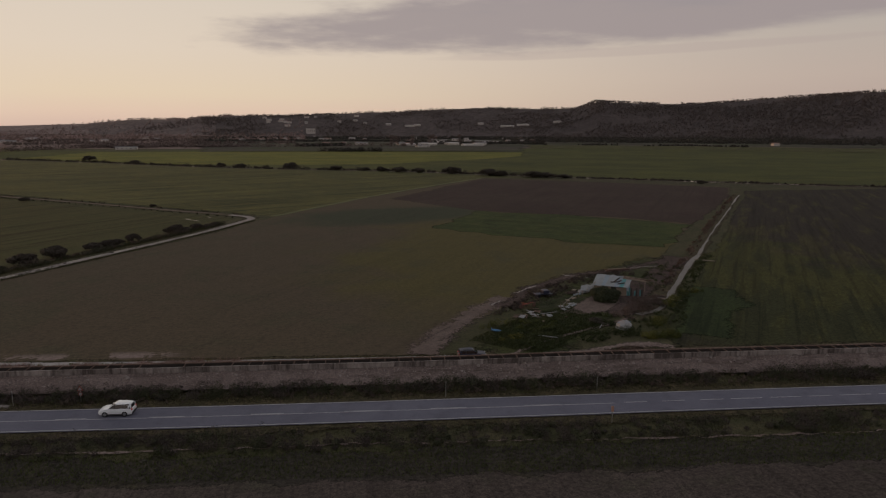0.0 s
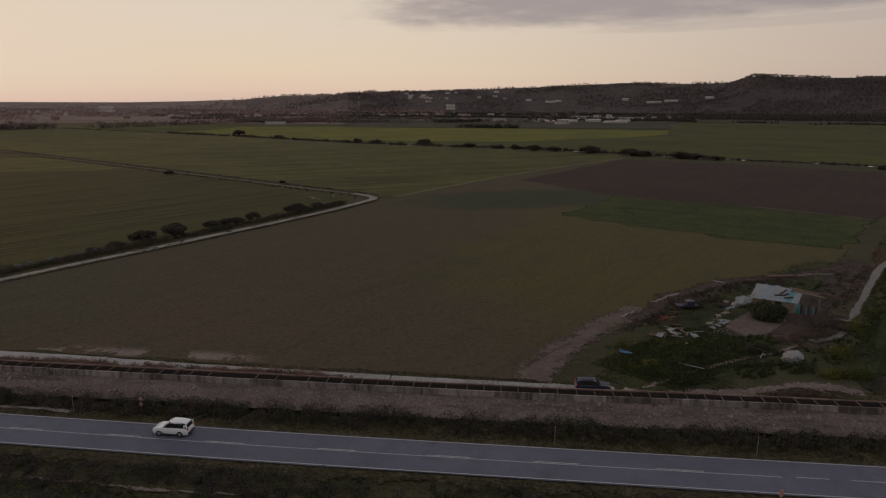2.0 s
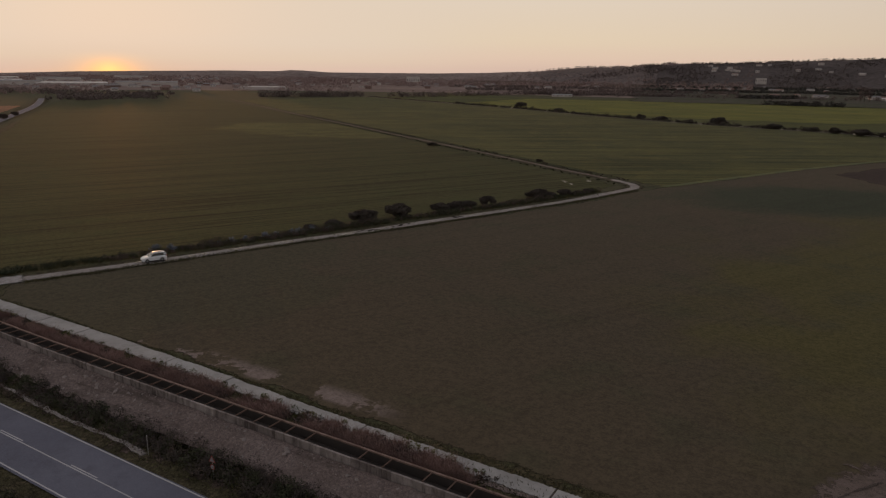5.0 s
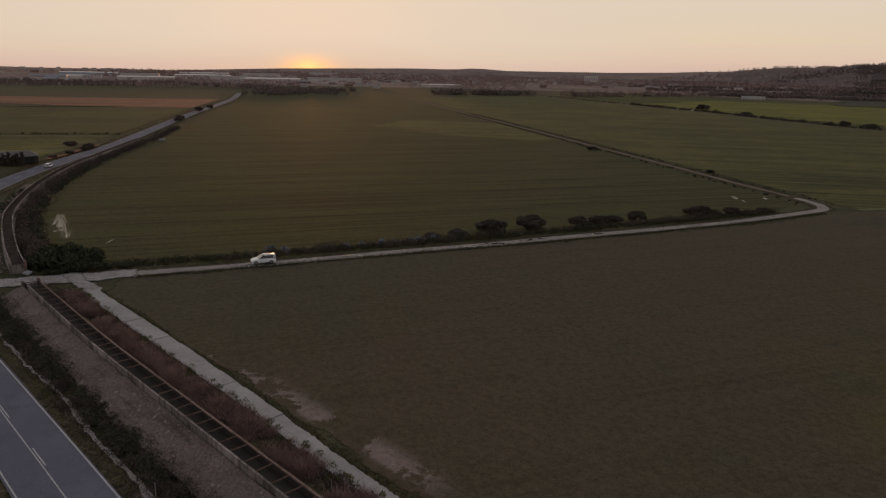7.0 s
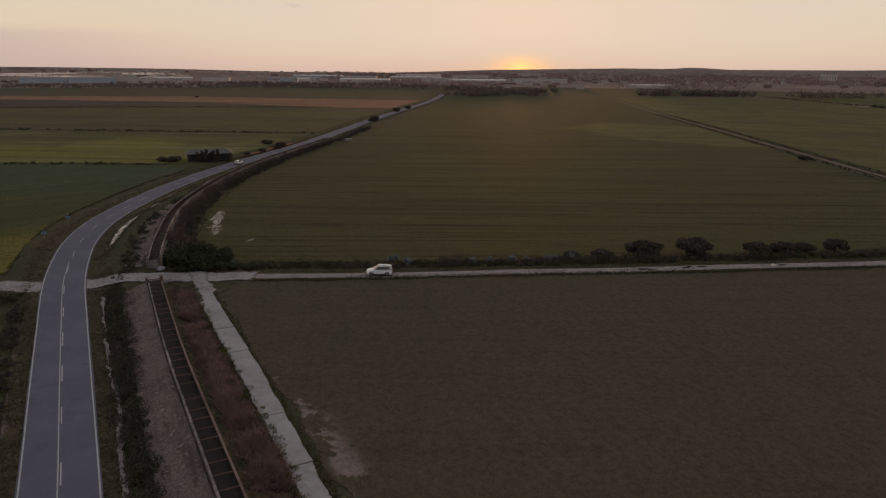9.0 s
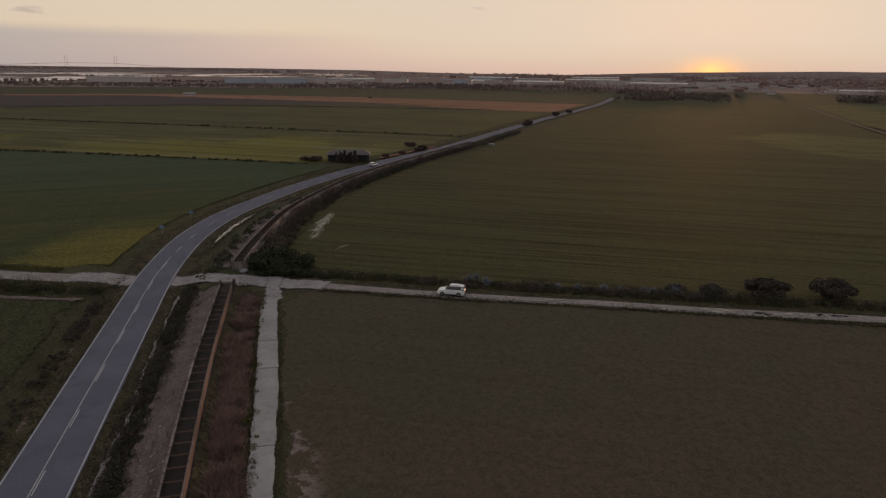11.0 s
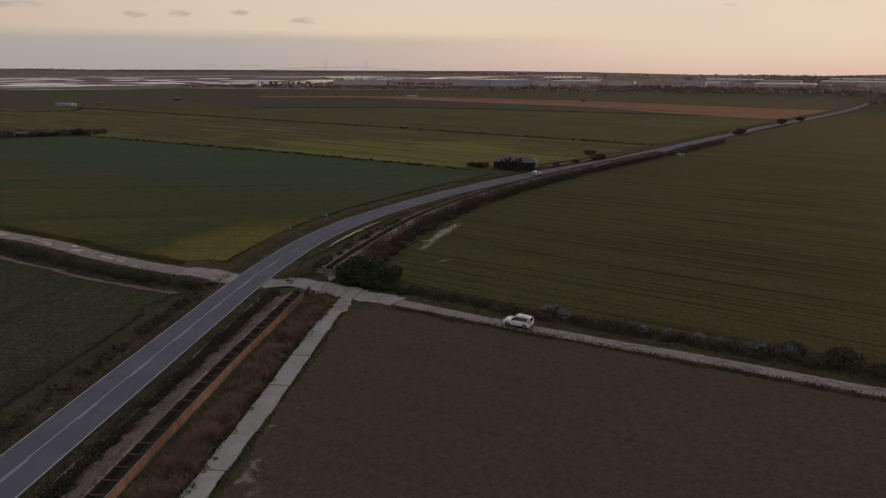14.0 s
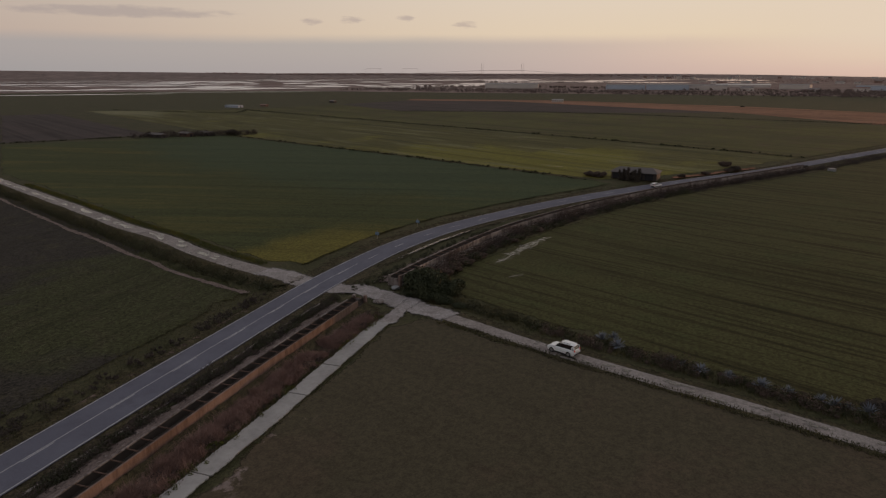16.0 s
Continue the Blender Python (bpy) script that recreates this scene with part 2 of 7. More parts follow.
        cover = n.smooth(n.math("SUBTRACT", n.math("MULTIPLY", fade.outputs["Fac"], 1.3), torn), -0.02, 0.40)
        blend = n.add("ShaderNodeMixShader")
        n.link(cover, blend.inputs[0])
        n.link(n.add("ShaderNodeBsdfTransparent").outputs[0], blend.inputs[1])
        n.link(surface, blend.inputs[2])
        for node in n.tree.nodes:
            if node.bl_idname == "ShaderNodeOutputMaterial":
                n.link(blend.outputs[0], node.inputs["Surface"])
    return m


def plain(name, colour, rough=0.7, metal=0.0, spread=0.25, size=0.5, spec=0.3, bump=0.1):
    """A hard surface with stains at two scales and slight differences from piece to piece."""
    m, n, shader = material(name, rough, metal, spec)
    where = place(n)
    stains = n.noise(where, 0.35 / size, 5.0, 0.65)
    grain = n.noise(where, 3.0 / size, 5.0, 0.65)
    chance = n.add("ShaderNodeObjectInfo").outputs["Random"]
    shade = n.math("ADD", n.math("ADD", 1.0 - spread * 1.25, n.math("MULTIPLY", stains, spread * 1.4)), n.math("ADD", n.math("MULTIPLY", grain, spread * 0.8), n.math("MULTIPLY", chance, spread * 0.3)))
    node = n.add("ShaderNodeVectorMath")
    node.operation = "SCALE"
    node.inputs[0].default_value = colour
    n.put(node.inputs["Scale"], shade)
    n.link(node.outputs[0], shader.inputs["Base Color"])
    relief(n, shader, grain, bump, 0.05 * size)
    return m


def streaked(name, clean, dirty):
    """Old cast concrete with stains that run down it."""
    m, n, shader = material(name, 0.92, spec=0.2)
    where = place(n)
    run = n.add("ShaderNodeMapping")
    n.link(where, run.inputs["Vector"])
    run.inputs["Scale"].default_value = (1.0, 1.0, 0.16)
    streak = n.noise(run.outputs[0], 1.5, 5.0, 0.65)
    blot = n.noise(where, 0.45, 4.0, 0.6)
    chance = n.add("ShaderNodeObjectInfo").outputs["Random"]
    amount = n.math("ADD", n.math("MULTIPLY", n.smooth(streak, 0.42, 0.66), 0.7), n.math("ADD", n.math("MULTIPLY", n.smooth(blot, 0.38, 0.62), 0.4), n.math("MULTIPLY", chance, 0.7)))
    grain = n.noise(where, 7.0, 5.0, 0.7)
    node = n.add("ShaderNodeVectorMath")
    node.operation = "SCALE"
    n.link(n.mix(n.math("MINIMUM", n.math("MULTIPLY", amount, 0.75), 1.0), clean, dirty), node.inputs[0])
    n.put(node.inputs["Scale"], n.math("ADD", 0.62, n.math("MULTIPLY", grain, 0.76)))
    n.link(node.outputs[0], shader.inputs["Base Color"])
    relief(n, shader, grain, 0.3, 0.05)
    return m


def leaves(name, dark, light, tip=None, rough=0.75):
    """Foliage that varies from leaf to leaf."""
    m, n, shader = material(name, rough, spec=0.2)
    chance = n.add("ShaderNodeNewGeometry").outputs["Random Per Island"]
    patches = n.smooth(n.noise(place(n), 0.35, 4.0, 0.6), 0.38, 0.62)
    colour = n.mix(n.math("ADD", n.math("MULTIPLY", chance, 0.6), n.math("MULTIPLY", patches, 0.4)), dark, light)
    if tip:
        colour = n.mix(n.math("MULTIPLY", n.smooth(n.noise(place(n), 0.13, 3.0), 0.5, 0.62), 0.7), colour, tip)
    n.link(colour, shader.inputs["Base Color"])
    return m


def paint(name, colour, rough=0.3, coat=0.6):
    m, n, shader = material(name, rough, spec=0.5)
    dust = n.noise(place(n), 1.6, 5.0, 0.6)
    n.link(n.mix(n.math("MULTIPLY", n.smooth(dust, 0.35, 0.8), 0.35), colour, [c * 0.72 + 0.02 for c in colour]), shader.inputs["Base Color"])
    shader.inputs["Coat Weight"].default_value = coat
    return m


def lit(name, colour, strength):
    m, n, shader = material(name, 0.3)
    shader.inputs["Base Color"].default_value = (*colour, 1)
    shader.inputs["Emission Color"].default_value = (*colour, 1)
    shader.inputs["Emission Strength"].default_value = strength
    return m


OLIVE = soil("young_crop_olive", (0.081, 0.063, 0.041), (0.086, 0.073, 0.029), (0.066, 0.061, 0.036), 40, 0.9, (63, 1.8, 0.05), bare=(-84, -32, 106.0, 110.4, (0.200, 0.154, 0.137)), zone=(40, 192, 60, 84, 0.58), third_amount=0.5, contrast=0.36, soft=True, third_from=0.50, third_zone=(-102, 124, 38, 42, 0.22), bump=0.06, grit_fine=0.8, tint=(2, 285, 52, 30, 28, (0.042, 0.049, 0.030), 0.9))
PLOUGH = soil("ploughed_brown_earth", (0.045, 0.030, 0.025), (0.052, 0.036, 0.029), (0.041, 0.031, 0.023), 40, 0.9, (62, 2.4, 0.08), soft=True, bump=0.15)
CLOVER = soil("dense_green_crop", (0.032, 0.043, 0.015), (0.046, 0.057, 0.017), (0.066, 0.066, 0.024), 14, 0.8, (152, 2.0, 0.12), contrast=0.7, third_amount=0.6, soft=True, fray=0.6, bump=0.12)
WEEDY = soil("weedy_green_field", (0.030, 0.025, 0.019), (0.030, 0.032, 0.013), (0.078, 0.070, 0.016), 16, 0.7, (60, 1.1, 0.24), contrast=0.8, zone=(80, 165, 46, 120, 0.45), third_amount=0.34, soft=True, third_from=0.50, third_zone=(105, 190, 46, 90, 0.10), streak=60, bump=0.15)
WHEAT = soil("green_wheat_field", (0.052, 0.054, 0.021), (0.068, 0.067, 0.023), (0.090, 0.081, 0.026), 50, 0.7, (35, 1.6, 0.42), contrast=0.75, soft=True, warm_sheen=0.004, bump=0.15)
WESTCROP = soil("evening_green_crop", (0.040, 0.041, 0.016), (0.073, 0.074, 0.026), (0.033, 0.041, 0.015), 40, 0.6, (62, 1.1, 0.42), contrast=0.75, zone=(-285, 395, 80, 50, 0.75), soft=True, warm_sheen=0.005, bump=0.15)
BLUEGREEN = soil("dark_green_crop", (0.048, 0.054, 0.020), (0.116, 0.100, 0.023), (0.090, 0.081, 0.023), 60, 0.7, (100, 2.4, 0.12), third_amount=0.55, contrast=0.7, zone=(-147, 73, 30, 17, 0.5), soft=True, bump=0.12, third_from=0.47, streak=100, tint=(-300, 0, 170, 62, 64, (0.043, 0.060, 0.031), 0.85))
STRIPES = soil("flooded_striped_meadow", (0.070, 0.066, 0.024), (0.122, 0.113, 0.022), (0.128, 0.122, 0.062), 34, 0.8, (58, 6.0, 0.24), contrast=0.6, soft=True, third_amount=0.7, streak=58, zone=(-312, 78, 60, 95, 0.35), tint=(-570, -345, 75, 34, 60, (0.150, 0.140, 0.080), 0.8))
OLIVEMEADOW = soil("dull_olive_meadow", (0.058, 0.056, 0.023), (0.072, 0.072, 0.024), (0.070, 0.054, 0.032), 60, 1.0, (58, 5.0, 0.18), third_amount=0.7, soft=True)
MEADOW = soil("meadow_green", (0.048, 0.053, 0.018), (0.070, 0.074, 0.021), (0.090, 0.086, 0.025), 70, 1.0, (150, 9.0, 0.12), third_amount=0.5, soft=True, streak=5)
YELLOWMEADOW = soil("yellow_green_meadow", (0.096, 0.098, 0.022), (0.130, 0.126, 0.025), (0.150, 0.140, 0.027), 60, 1.0, (20, 8.0, 0.12), third_amount=0.6, soft=True, streak=20)
REDEARTH = soil("bare_reddish_earth", (0.175, 0.088, 0.055), (0.205, 0.106, 0.065), (0.120, 0.068, 0.048), 60, 1.2, (58, 5.0, 0.30), soft=True)
RUTEARTH = soil("dark_wet_rut", (0.070, 0.056, 0.048), (0.082, 0.065, 0.056), (0.090, 0.072, 0.060), 6, 0.4, soft=True)
DARKEARTH = soil("wet_dark_earth", (0.050, 0.040, 0.038), (0.060, 0.047, 0.043), (0.045, 0.036, 0.036), 60, 1.0, (58, 5.0, 0.2), soft=True)
SOUTHFIELD = soil("stubbly_south_field", (0.036, 0.031, 0.025), (0.044, 0.045, 0.020), (0.052, 0.045, 0.025), 14, 0.6, (2, 1.6, 0.14), contrast=1.0, zone=(-118, 62, 40, 34, 0.5), soft=True)
SOUTHPLOUGH = soil("ploughed_south_earth", (0.058, 0.046, 0.039), (0.068, 0.054, 0.046), (0.048, 0.046, 0.030), 18, 0.5, (92, 1.1, 0.14), contrast=0.7, soft=True)
# distance haze is put into this land's pale pinkish colour
LAND = soil("hazed_far_land", (0.160, 0.114, 0.101), (0.200, 0.144, 0.128), (0.100, 0.083, 0.062), 160, 5.0, (60, 12.0, 0.3))
DUSKPLAIN = soil("dark_far_plain", (0.052, 0.044, 0.036), (0.046, 0.050, 0.026), (0.080, 0.062, 0.052), 130, 5.0, (8, 14.0, 0.3), soft=True, streak=8)
ROUGHLAND = soil("rough_grassland", (0.050, 0.050, 0.024), (0.066, 0.060, 0.032), (0.084, 0.072, 0.042), 12, 0.4, contrast=0.7)
# hillside colours hold the mauve paleness of distance haze
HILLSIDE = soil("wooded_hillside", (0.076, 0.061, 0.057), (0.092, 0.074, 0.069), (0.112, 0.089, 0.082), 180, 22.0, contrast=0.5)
HAZELAND = soil("hazed_far_rise", (0.190, 0.143, 0.128), (0.225, 0.170, 0.152), (0.150, 0.115, 0.104), 240, 30.0, contrast=0.6)
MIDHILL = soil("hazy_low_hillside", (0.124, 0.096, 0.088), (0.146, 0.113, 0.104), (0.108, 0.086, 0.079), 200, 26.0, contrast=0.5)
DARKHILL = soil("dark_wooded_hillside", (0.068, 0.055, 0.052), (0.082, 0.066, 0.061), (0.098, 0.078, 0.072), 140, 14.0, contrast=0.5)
LUSH = soil("lush_dark_green_crop", (0.019, 0.027, 0.010), (0.025, 0.035, 0.012), (0.044, 0.048, 0.013), 12, 0.6, (60, 1.4, 0.25), contrast=0.8, third_amount=0.6, third_from=0.56, soft=True, bump=0.12)
DUMPGRASS = soil("dark_weedy_ground", (0.026, 0.032, 0.013), (0.048, 0.052, 0.018), (0.055, 0.040, 0.031), 7, 0.4, contrast=1.0, soft=True, third_amount=0.85)
VERGE = soil("rough_grass_verge", (0.044, 0.038, 0.021), (0.061, 0.051, 0.028), (0.096, 0.073, 0.046), 5, 0.4, contrast=1.05, soft=True)
GRAVEL = soil("stony_gravel", (0.136, 0.104, 0.092), (0.176, 0.137, 0.123), (0.080, 0.062, 0.053), 5, 0.30, contrast=0.55, bump=0.3, soft=True, third_amount=0.85, streak=0.5)
DIRT = soil("pale_dirt_track", (0.240, 0.210, 0.192), (0.295, 0.262, 0.241), (0.175, 0.151, 0.134), 6, 0.5, contrast=0.4, soft=True, fray=0.4, bump=0.12)
JUNCTION = soil("pale_wet_dirt", (0.265, 0.238, 0.225), (0.335, 0.306, 0.292), (0.190, 0.164, 0.150), 5, 0.4, contrast=0.45, soft=True, fray=0.55, bump=0.12)
SANDY = soil("trodden_sand", (0.150, 0.113, 0.097), (0.192, 0.149, 0.131), (0.096, 0.074, 0.060), 5, 0.4, contrast=0.6, soft=True)
MUD = soil("purplish_mud", (0.058, 0.040, 0.036), (0.076, 0.054, 0.047), (0.036, 0.032, 0.020), 6, 0.4, contrast=0.9, soft=True)
BAREPATCH = soil("bare_trodden_soil", (0.122, 0.092, 0.078), (0.150, 0.114, 0.098), (0.088, 0.069, 0.053), 6, 0.4, contrast=0.45, soft=True, bump=0.12)
ASPHALT = soil("worn_asphalt", (0.124, 0.123, 0.154), (0.144, 0.143, 0.176), (0.106, 0.104, 0.129), 9, 0.15, contrast=0.18, bump=0.1, rough=0.8)
CONCRETE = plain("weathered_concrete", (0.315, 0.297, 0.288), 0.9, spread=0.7, size=2.0)
WALLCRETE = streaked("stained_channel_concrete", (0.340, 0.294, 0.278), (0.080, 0.064, 0.060))
RUSTCRETE = streaked("rust_stained_concrete", (0.25, 0.176, 0.150), (0.125, 0.082, 0.067))
# silt on the bed; the same dark tone paints shade on the inner walls
BEDANDSHADE = plain("silted_bed_and_inner_shade", (0.045, 0.036, 0.032), 0.95, spread=0.5, size=1.5)
STONE = plain("pale_rubble", (0.215, 0.178, 0.164), 0.9, spread=0.6, size=0.6)
LINE = plain("worn_white_road_paint", (0.43, 0.42, 0.43), 0.7, spread=0.4, size=0.6)
SCRUB = leaves("scrub_leaves", (0.028, 0.031, 0.017), (0.068, 0.068, 0.036))
BIGBUSH = leaves("dense_bush_leaves", (0.026, 0.032, 0.018), (0.056, 0.062, 0.032))
# pink, pale leaf colour paints the haze in front of the farthest trees
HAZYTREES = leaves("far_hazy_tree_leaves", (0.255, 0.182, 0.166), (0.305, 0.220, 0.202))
BUSHLEAF = leaves("bush_leaves", (0.042, 0.034, 0.028), (0.076, 0.061, 0.050))
DRY = leaves("dry_reddish_weeds", (0.13, 0.082, 0.070), (0.31, 0.203, 0.178))
BRIGHTWEED = leaves("yellow_green_weeds", (0.045, 0.055, 0.014), (0.090, 0.094, 0.022), (0.125, 0.115, 0.020))
GRASS = leaves("grass_blades", (0.038, 0.039, 0.016), (0.074, 0.068, 0.027), (0.094, 0.080, 0.028))
DUMPWEED = leaves("dark_green_weeds", (0.026, 0.035, 0.013), (0.054, 0.063, 0.021))
BRIGHTGRASS = leaves("fresh_grass_blades", (0.042, 0.052, 0.016), (0.074, 0.084, 0.024))
BROWNBRUSH = leaves("bare_brown_brush", (0.066, 0.047, 0.040), (0.125, 0.090, 0.074))
AGAVE = leaves("blue_grey_agave", (0.105, 0.118, 0.142), (0.205, 0.222, 0.262))
# the next three leaf colours are greyed and paled to carry haze
PINE = leaves("hazed_far_leaves", (0.124, 0.094, 0.086), (0.156, 0.119, 0.108))
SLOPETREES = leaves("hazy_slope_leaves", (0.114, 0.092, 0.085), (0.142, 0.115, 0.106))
RIDGETREES = leaves("hazed_ridge_leaves", (0.104, 0.084, 0.078), (0.130, 0.105, 0.097))
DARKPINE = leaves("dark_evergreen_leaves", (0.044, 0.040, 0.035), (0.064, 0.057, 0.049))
BARK = plain("bark", (0.06, 0.045, 0.035), 0.95)
WHITEPAINT = paint("white_car_paint", (0.78, 0.79, 0.82))
DARKPAINT = paint("dark_blue_car_paint", (0.016, 0.020, 0.050), 0.5, 0.0)
GLASS = paint("dark_car_glass", (0.012, 0.013, 0.016), 0.08)
RUBBER = plain("tyre_rubber", (0.02, 0.02, 0.02), 0.85)
RIM = plain("wheel_alloy", (0.35, 0.35, 0.36), 0.35, 0.8, size=0.2)
BLACKTRIM = plain("black_plastic_trim", (0.025, 0.025, 0.027), 0.6)
TAIL = lit("red_tail_lamp", (0.42, 0.03, 0.02), 0.12)
WHITEWALL = plain("whitewash_and_hazed_steel", (0.50, 0.45, 0.42), 0.85, spread=0.3, size=6)
BLUEWALL = plain("blue_grey_cladding", (0.36, 0.40, 0.47), 0.7, spread=0.2, size=6)
BRICKWALL = plain("red_brick_wall", (0.23, 0.15, 0.125), 0.9, spread=0.3, size=3)
DARKWALL = plain("dark_boarded_wall", (0.055, 0.045, 0.042), 0.9, spread=0.3, size=3)
ROOFGREY = plain("grey_sheet_roof", (0.20, 0.18, 0.18), 0.7, spread=0.3, size=4)
PALEROOF = plain("pale_sheet_roof", (0.52, 0.47, 0.45), 0.5, spread=0.25, size=6)
DARKROOF = plain("dark_sheet_roof", (0.105, 0.092, 0.093), 0.75, spread=0.4, size=3)
ROOFRED = plain("clay_tile_roof", (0.21, 0.135, 0.115), 0.85, spread=0.3, size=4)
WINDOWDARK = plain("dark_window_and_bay_shade", (0.03, 0.03, 0.035), 0.25)
WHITESHEET = plain("white_sheeting", (0.25, 0.25, 0.26), 0.6, spread=0.5, size=1.5)
PATCHSHEET = plain("pale_patched_sheet", (0.235, 0.245, 0.255), 0.6, spread=0.6, size=1.2)
BLUESHEET = plain("blue_grey_sheet", (0.20, 0.24, 0.28), 0.6, spread=0.5, size=1.5)
TURQUOISE = plain("turquoise_painted_metal", (0.075, 0.215, 0.225), 0.6, spread=0.5, size=1.2)
BLUEPLASTIC = plain("blue_plastic", (0.08, 0.19, 0.34), 0.5, spread=0.3)
WOOD = plain("grey_weathered_wood", (0.24, 0.19, 0.15), 0.9, spread=0.4)
TIESTEEL = plain("dark_rusty_tie", (0.105, 0.064, 0.050), 0.85, spread=0.5)
DARKBRUSH = leaves("dark_purplish_brush", (0.040, 0.032, 0.029), (0.082, 0.063, 0.056))
RUST = plain("rusty_steel", (0.100, 0.060, 0.048), 0.85, spread=0.5)
REDPAINT = plain("faded_red_paint", (0.20, 0.052, 0.040), 0.6)
FADEDSIGN = plain("faded_orange_board", (0.42, 0.24, 0.18), 0.7)
GALV = plain("galvanised_post", (0.30, 0.29, 0.28), 0.5, 0.6)


def water_material(ripple=0.04, rough=0.05, gloss=0.5):
    m, n, shader = material("still_water", rough, spec=gloss)
    where = place(n)
    mud = n.smooth(n.noise(where, 0.4, 4.0), 0.4, 0.7)
    n.link(n.mix(mud, (0.035, 0.030, 0.026), (0.075, 0.064, 0.055)), shader.inputs["Base Color"])
    relief(n, shader, n.noise(where, 1.8, 3.0), ripple, 0.05)
    return m


WATER = water_material()
DITCHWATER = water_material(0.3, 0.3, 0.12)


# ---- plan ----
ROAD = [(320, 83.9), (140, 83.9), (65, 83.9), (5, 83.9), (-25, 84.05), (-45, 84.45), (-65, 84.85), (-85, 85.15), (-105, 85.5), (-127, 86.0), (-142, 87.2), (-157, 89.2), (-172, 92.8), (-185, 97.5), (-199, 104), (-221, 115.7), (-250.5, 134.8), (-283, 159.2), (-322, 190.5), (-387, 235.5), (-492, 309), (-635, 414), (-738, 484), (-860, 560)]
CHANNEL = [(190, 97.2), (42, 97.2), (7, 96.7), (-25, 96.8), (-54, 97.1), (-80, 97.4), (-97, 98.0), (-116.3, 98.9)]
CHANNEL_WEST = [(-128.8, 100.4), (-141.5, 102.7), (-161.5, 107.2), (-179, 112.4), (-201, 121.8), (-224, 133.4), (-252, 150.5), (-280, 171), (-322, 202), (-385, 246), (-480, 313)]
SLAB = [(-110.5, 105.4), (-84, 104.9), (-62, 104.3), (-40, 103.3), (-10, 102.5), (14, 102.1)]
TRACK = [(-125.2, 90.0), (-123.6, 97.5), (-118.5, 109.3), (-109.8, 127.1), (-103.1, 142.1), (-97.4, 156.2), (-89.5, 174.4), (-81.5, 194.5), (-70.3, 221.5), (-63, 240.5), (-55, 268), (-53.4, 276), (-56.3, 282.8), (-66, 290.6), (-90, 305.5), (-124, 328.5), (-160, 352), (-215, 388), (-300, 444), (-403, 510), (-672, 693)]
WEST_TRACK = [(-127.8, 82.0), (-131, 68), (-139, 50), (-147, 35.5), (-155, 17), (-170, -13), (-196, -66), (-235, -145), (-300, -270)]
WEST_HEDGE = [(-120.5, 79), (-125.5, 63), (-133.5, 46), (-141.5, 29), (-150, 11), (-164, -17), (-190, -69), (-228, -147)]
DITCH = [(46.5, 124.6), (50.5, 126.6), (54.6, 131.2), (60.1, 140.7), (78, 171), (87.2, 185), (100.8, 208), (136.5, 267), (193.5, 360)]
FAR_DITCH = [(-640, 935), (-424, 818), (-300, 749), (-201, 681), (-87, 620), (11, 588), (77, 543), (135, 505), (189, 476), (237, 448), (316, 407), (480, 330), (700, 230)]


# ---- mesh helpers ----
def link_mesh(name, verts, faces, mat, parent=None, smooth=False):
    mesh = bpy.data.meshes.new(name)
    mesh.from_pydata([tuple(v) for v in verts], [], [tuple(f) for f in faces])
    mesh.materials.append(mat)
    if smooth:
        mesh.shade_smooth()
    ob = new(name, mesh)
    ob.parent = parent
    return ob


def quads_mesh(name, verts, size, mat, parent=None):
    """One mesh of loose faces with size corners each, from an array of corners."""
    verts = np.asarray(verts, dtype=np.float32).reshape(-1, 3)
    count = len(verts) // size
    mesh = bpy.data.meshes.new(name)
    mesh.vertices.add(len(verts))
    mesh.vertices.foreach_set("co", verts.ravel())
    mesh.loops.add(len(verts))
    mesh.loops.foreach_set("vertex_index", np.arange(len(verts), dtype=np.int32))
    mesh.polygons.add(count)
    mesh.polygons.foreach_set("loop_start", np.arange(0, len(verts), size, dtype=np.int32))
    mesh.update(calc_edges=True)
    mesh.materials.append(mat)
    ob = new(name, mesh)
    ob.parent = parent
    return ob


def part(name, bm, mat, parent, label=""):
    mesh = bpy.data.meshes.new(name)
    bm.to_mesh(mesh)
    bm.free()
    mesh.materials.append(mat)
    ob = new(name, mesh)
    ob.parent = parent
    return tagged(ob, label)


def box(x0, x1, y0, y1, z0, z1, bevel=0.0, bm=None):
    bm = bm or bmesh.new()
    made = bmesh.ops.create_cube(bm, size=1.0, matrix=Matrix.Translation(((x0 + x1) / 2, (y0 + y1) / 2, (z0 + z1) / 2)) @ Matrix.Diagonal((x1 - x0, y1 - y0, z1 - z0, 1)))
    if bevel:
        edges = list({e for v in made["verts"] for e in v.link_edges})
        bmesh.ops.bevel(bm, geom=edges, offset=bevel, segments=2, profile=0.5, affect="EDGES")
    return bm


def rod(a, b, radius, sides=8, top=None, bm=None):
    bm = bm or bmesh.new()
    a, b = Vector(a), Vector(b)
    m = Matrix.Translation((a + b) / 2) @ (b - a).to_track_quat("Z", "Y").to_matrix().to_4x4()
    bmesh.ops.create_cone(bm, cap_ends=True, segments=sides, radius1=radius, radius2=radius if top is None else top, depth=(b - a).length, matrix=m)
    return bm


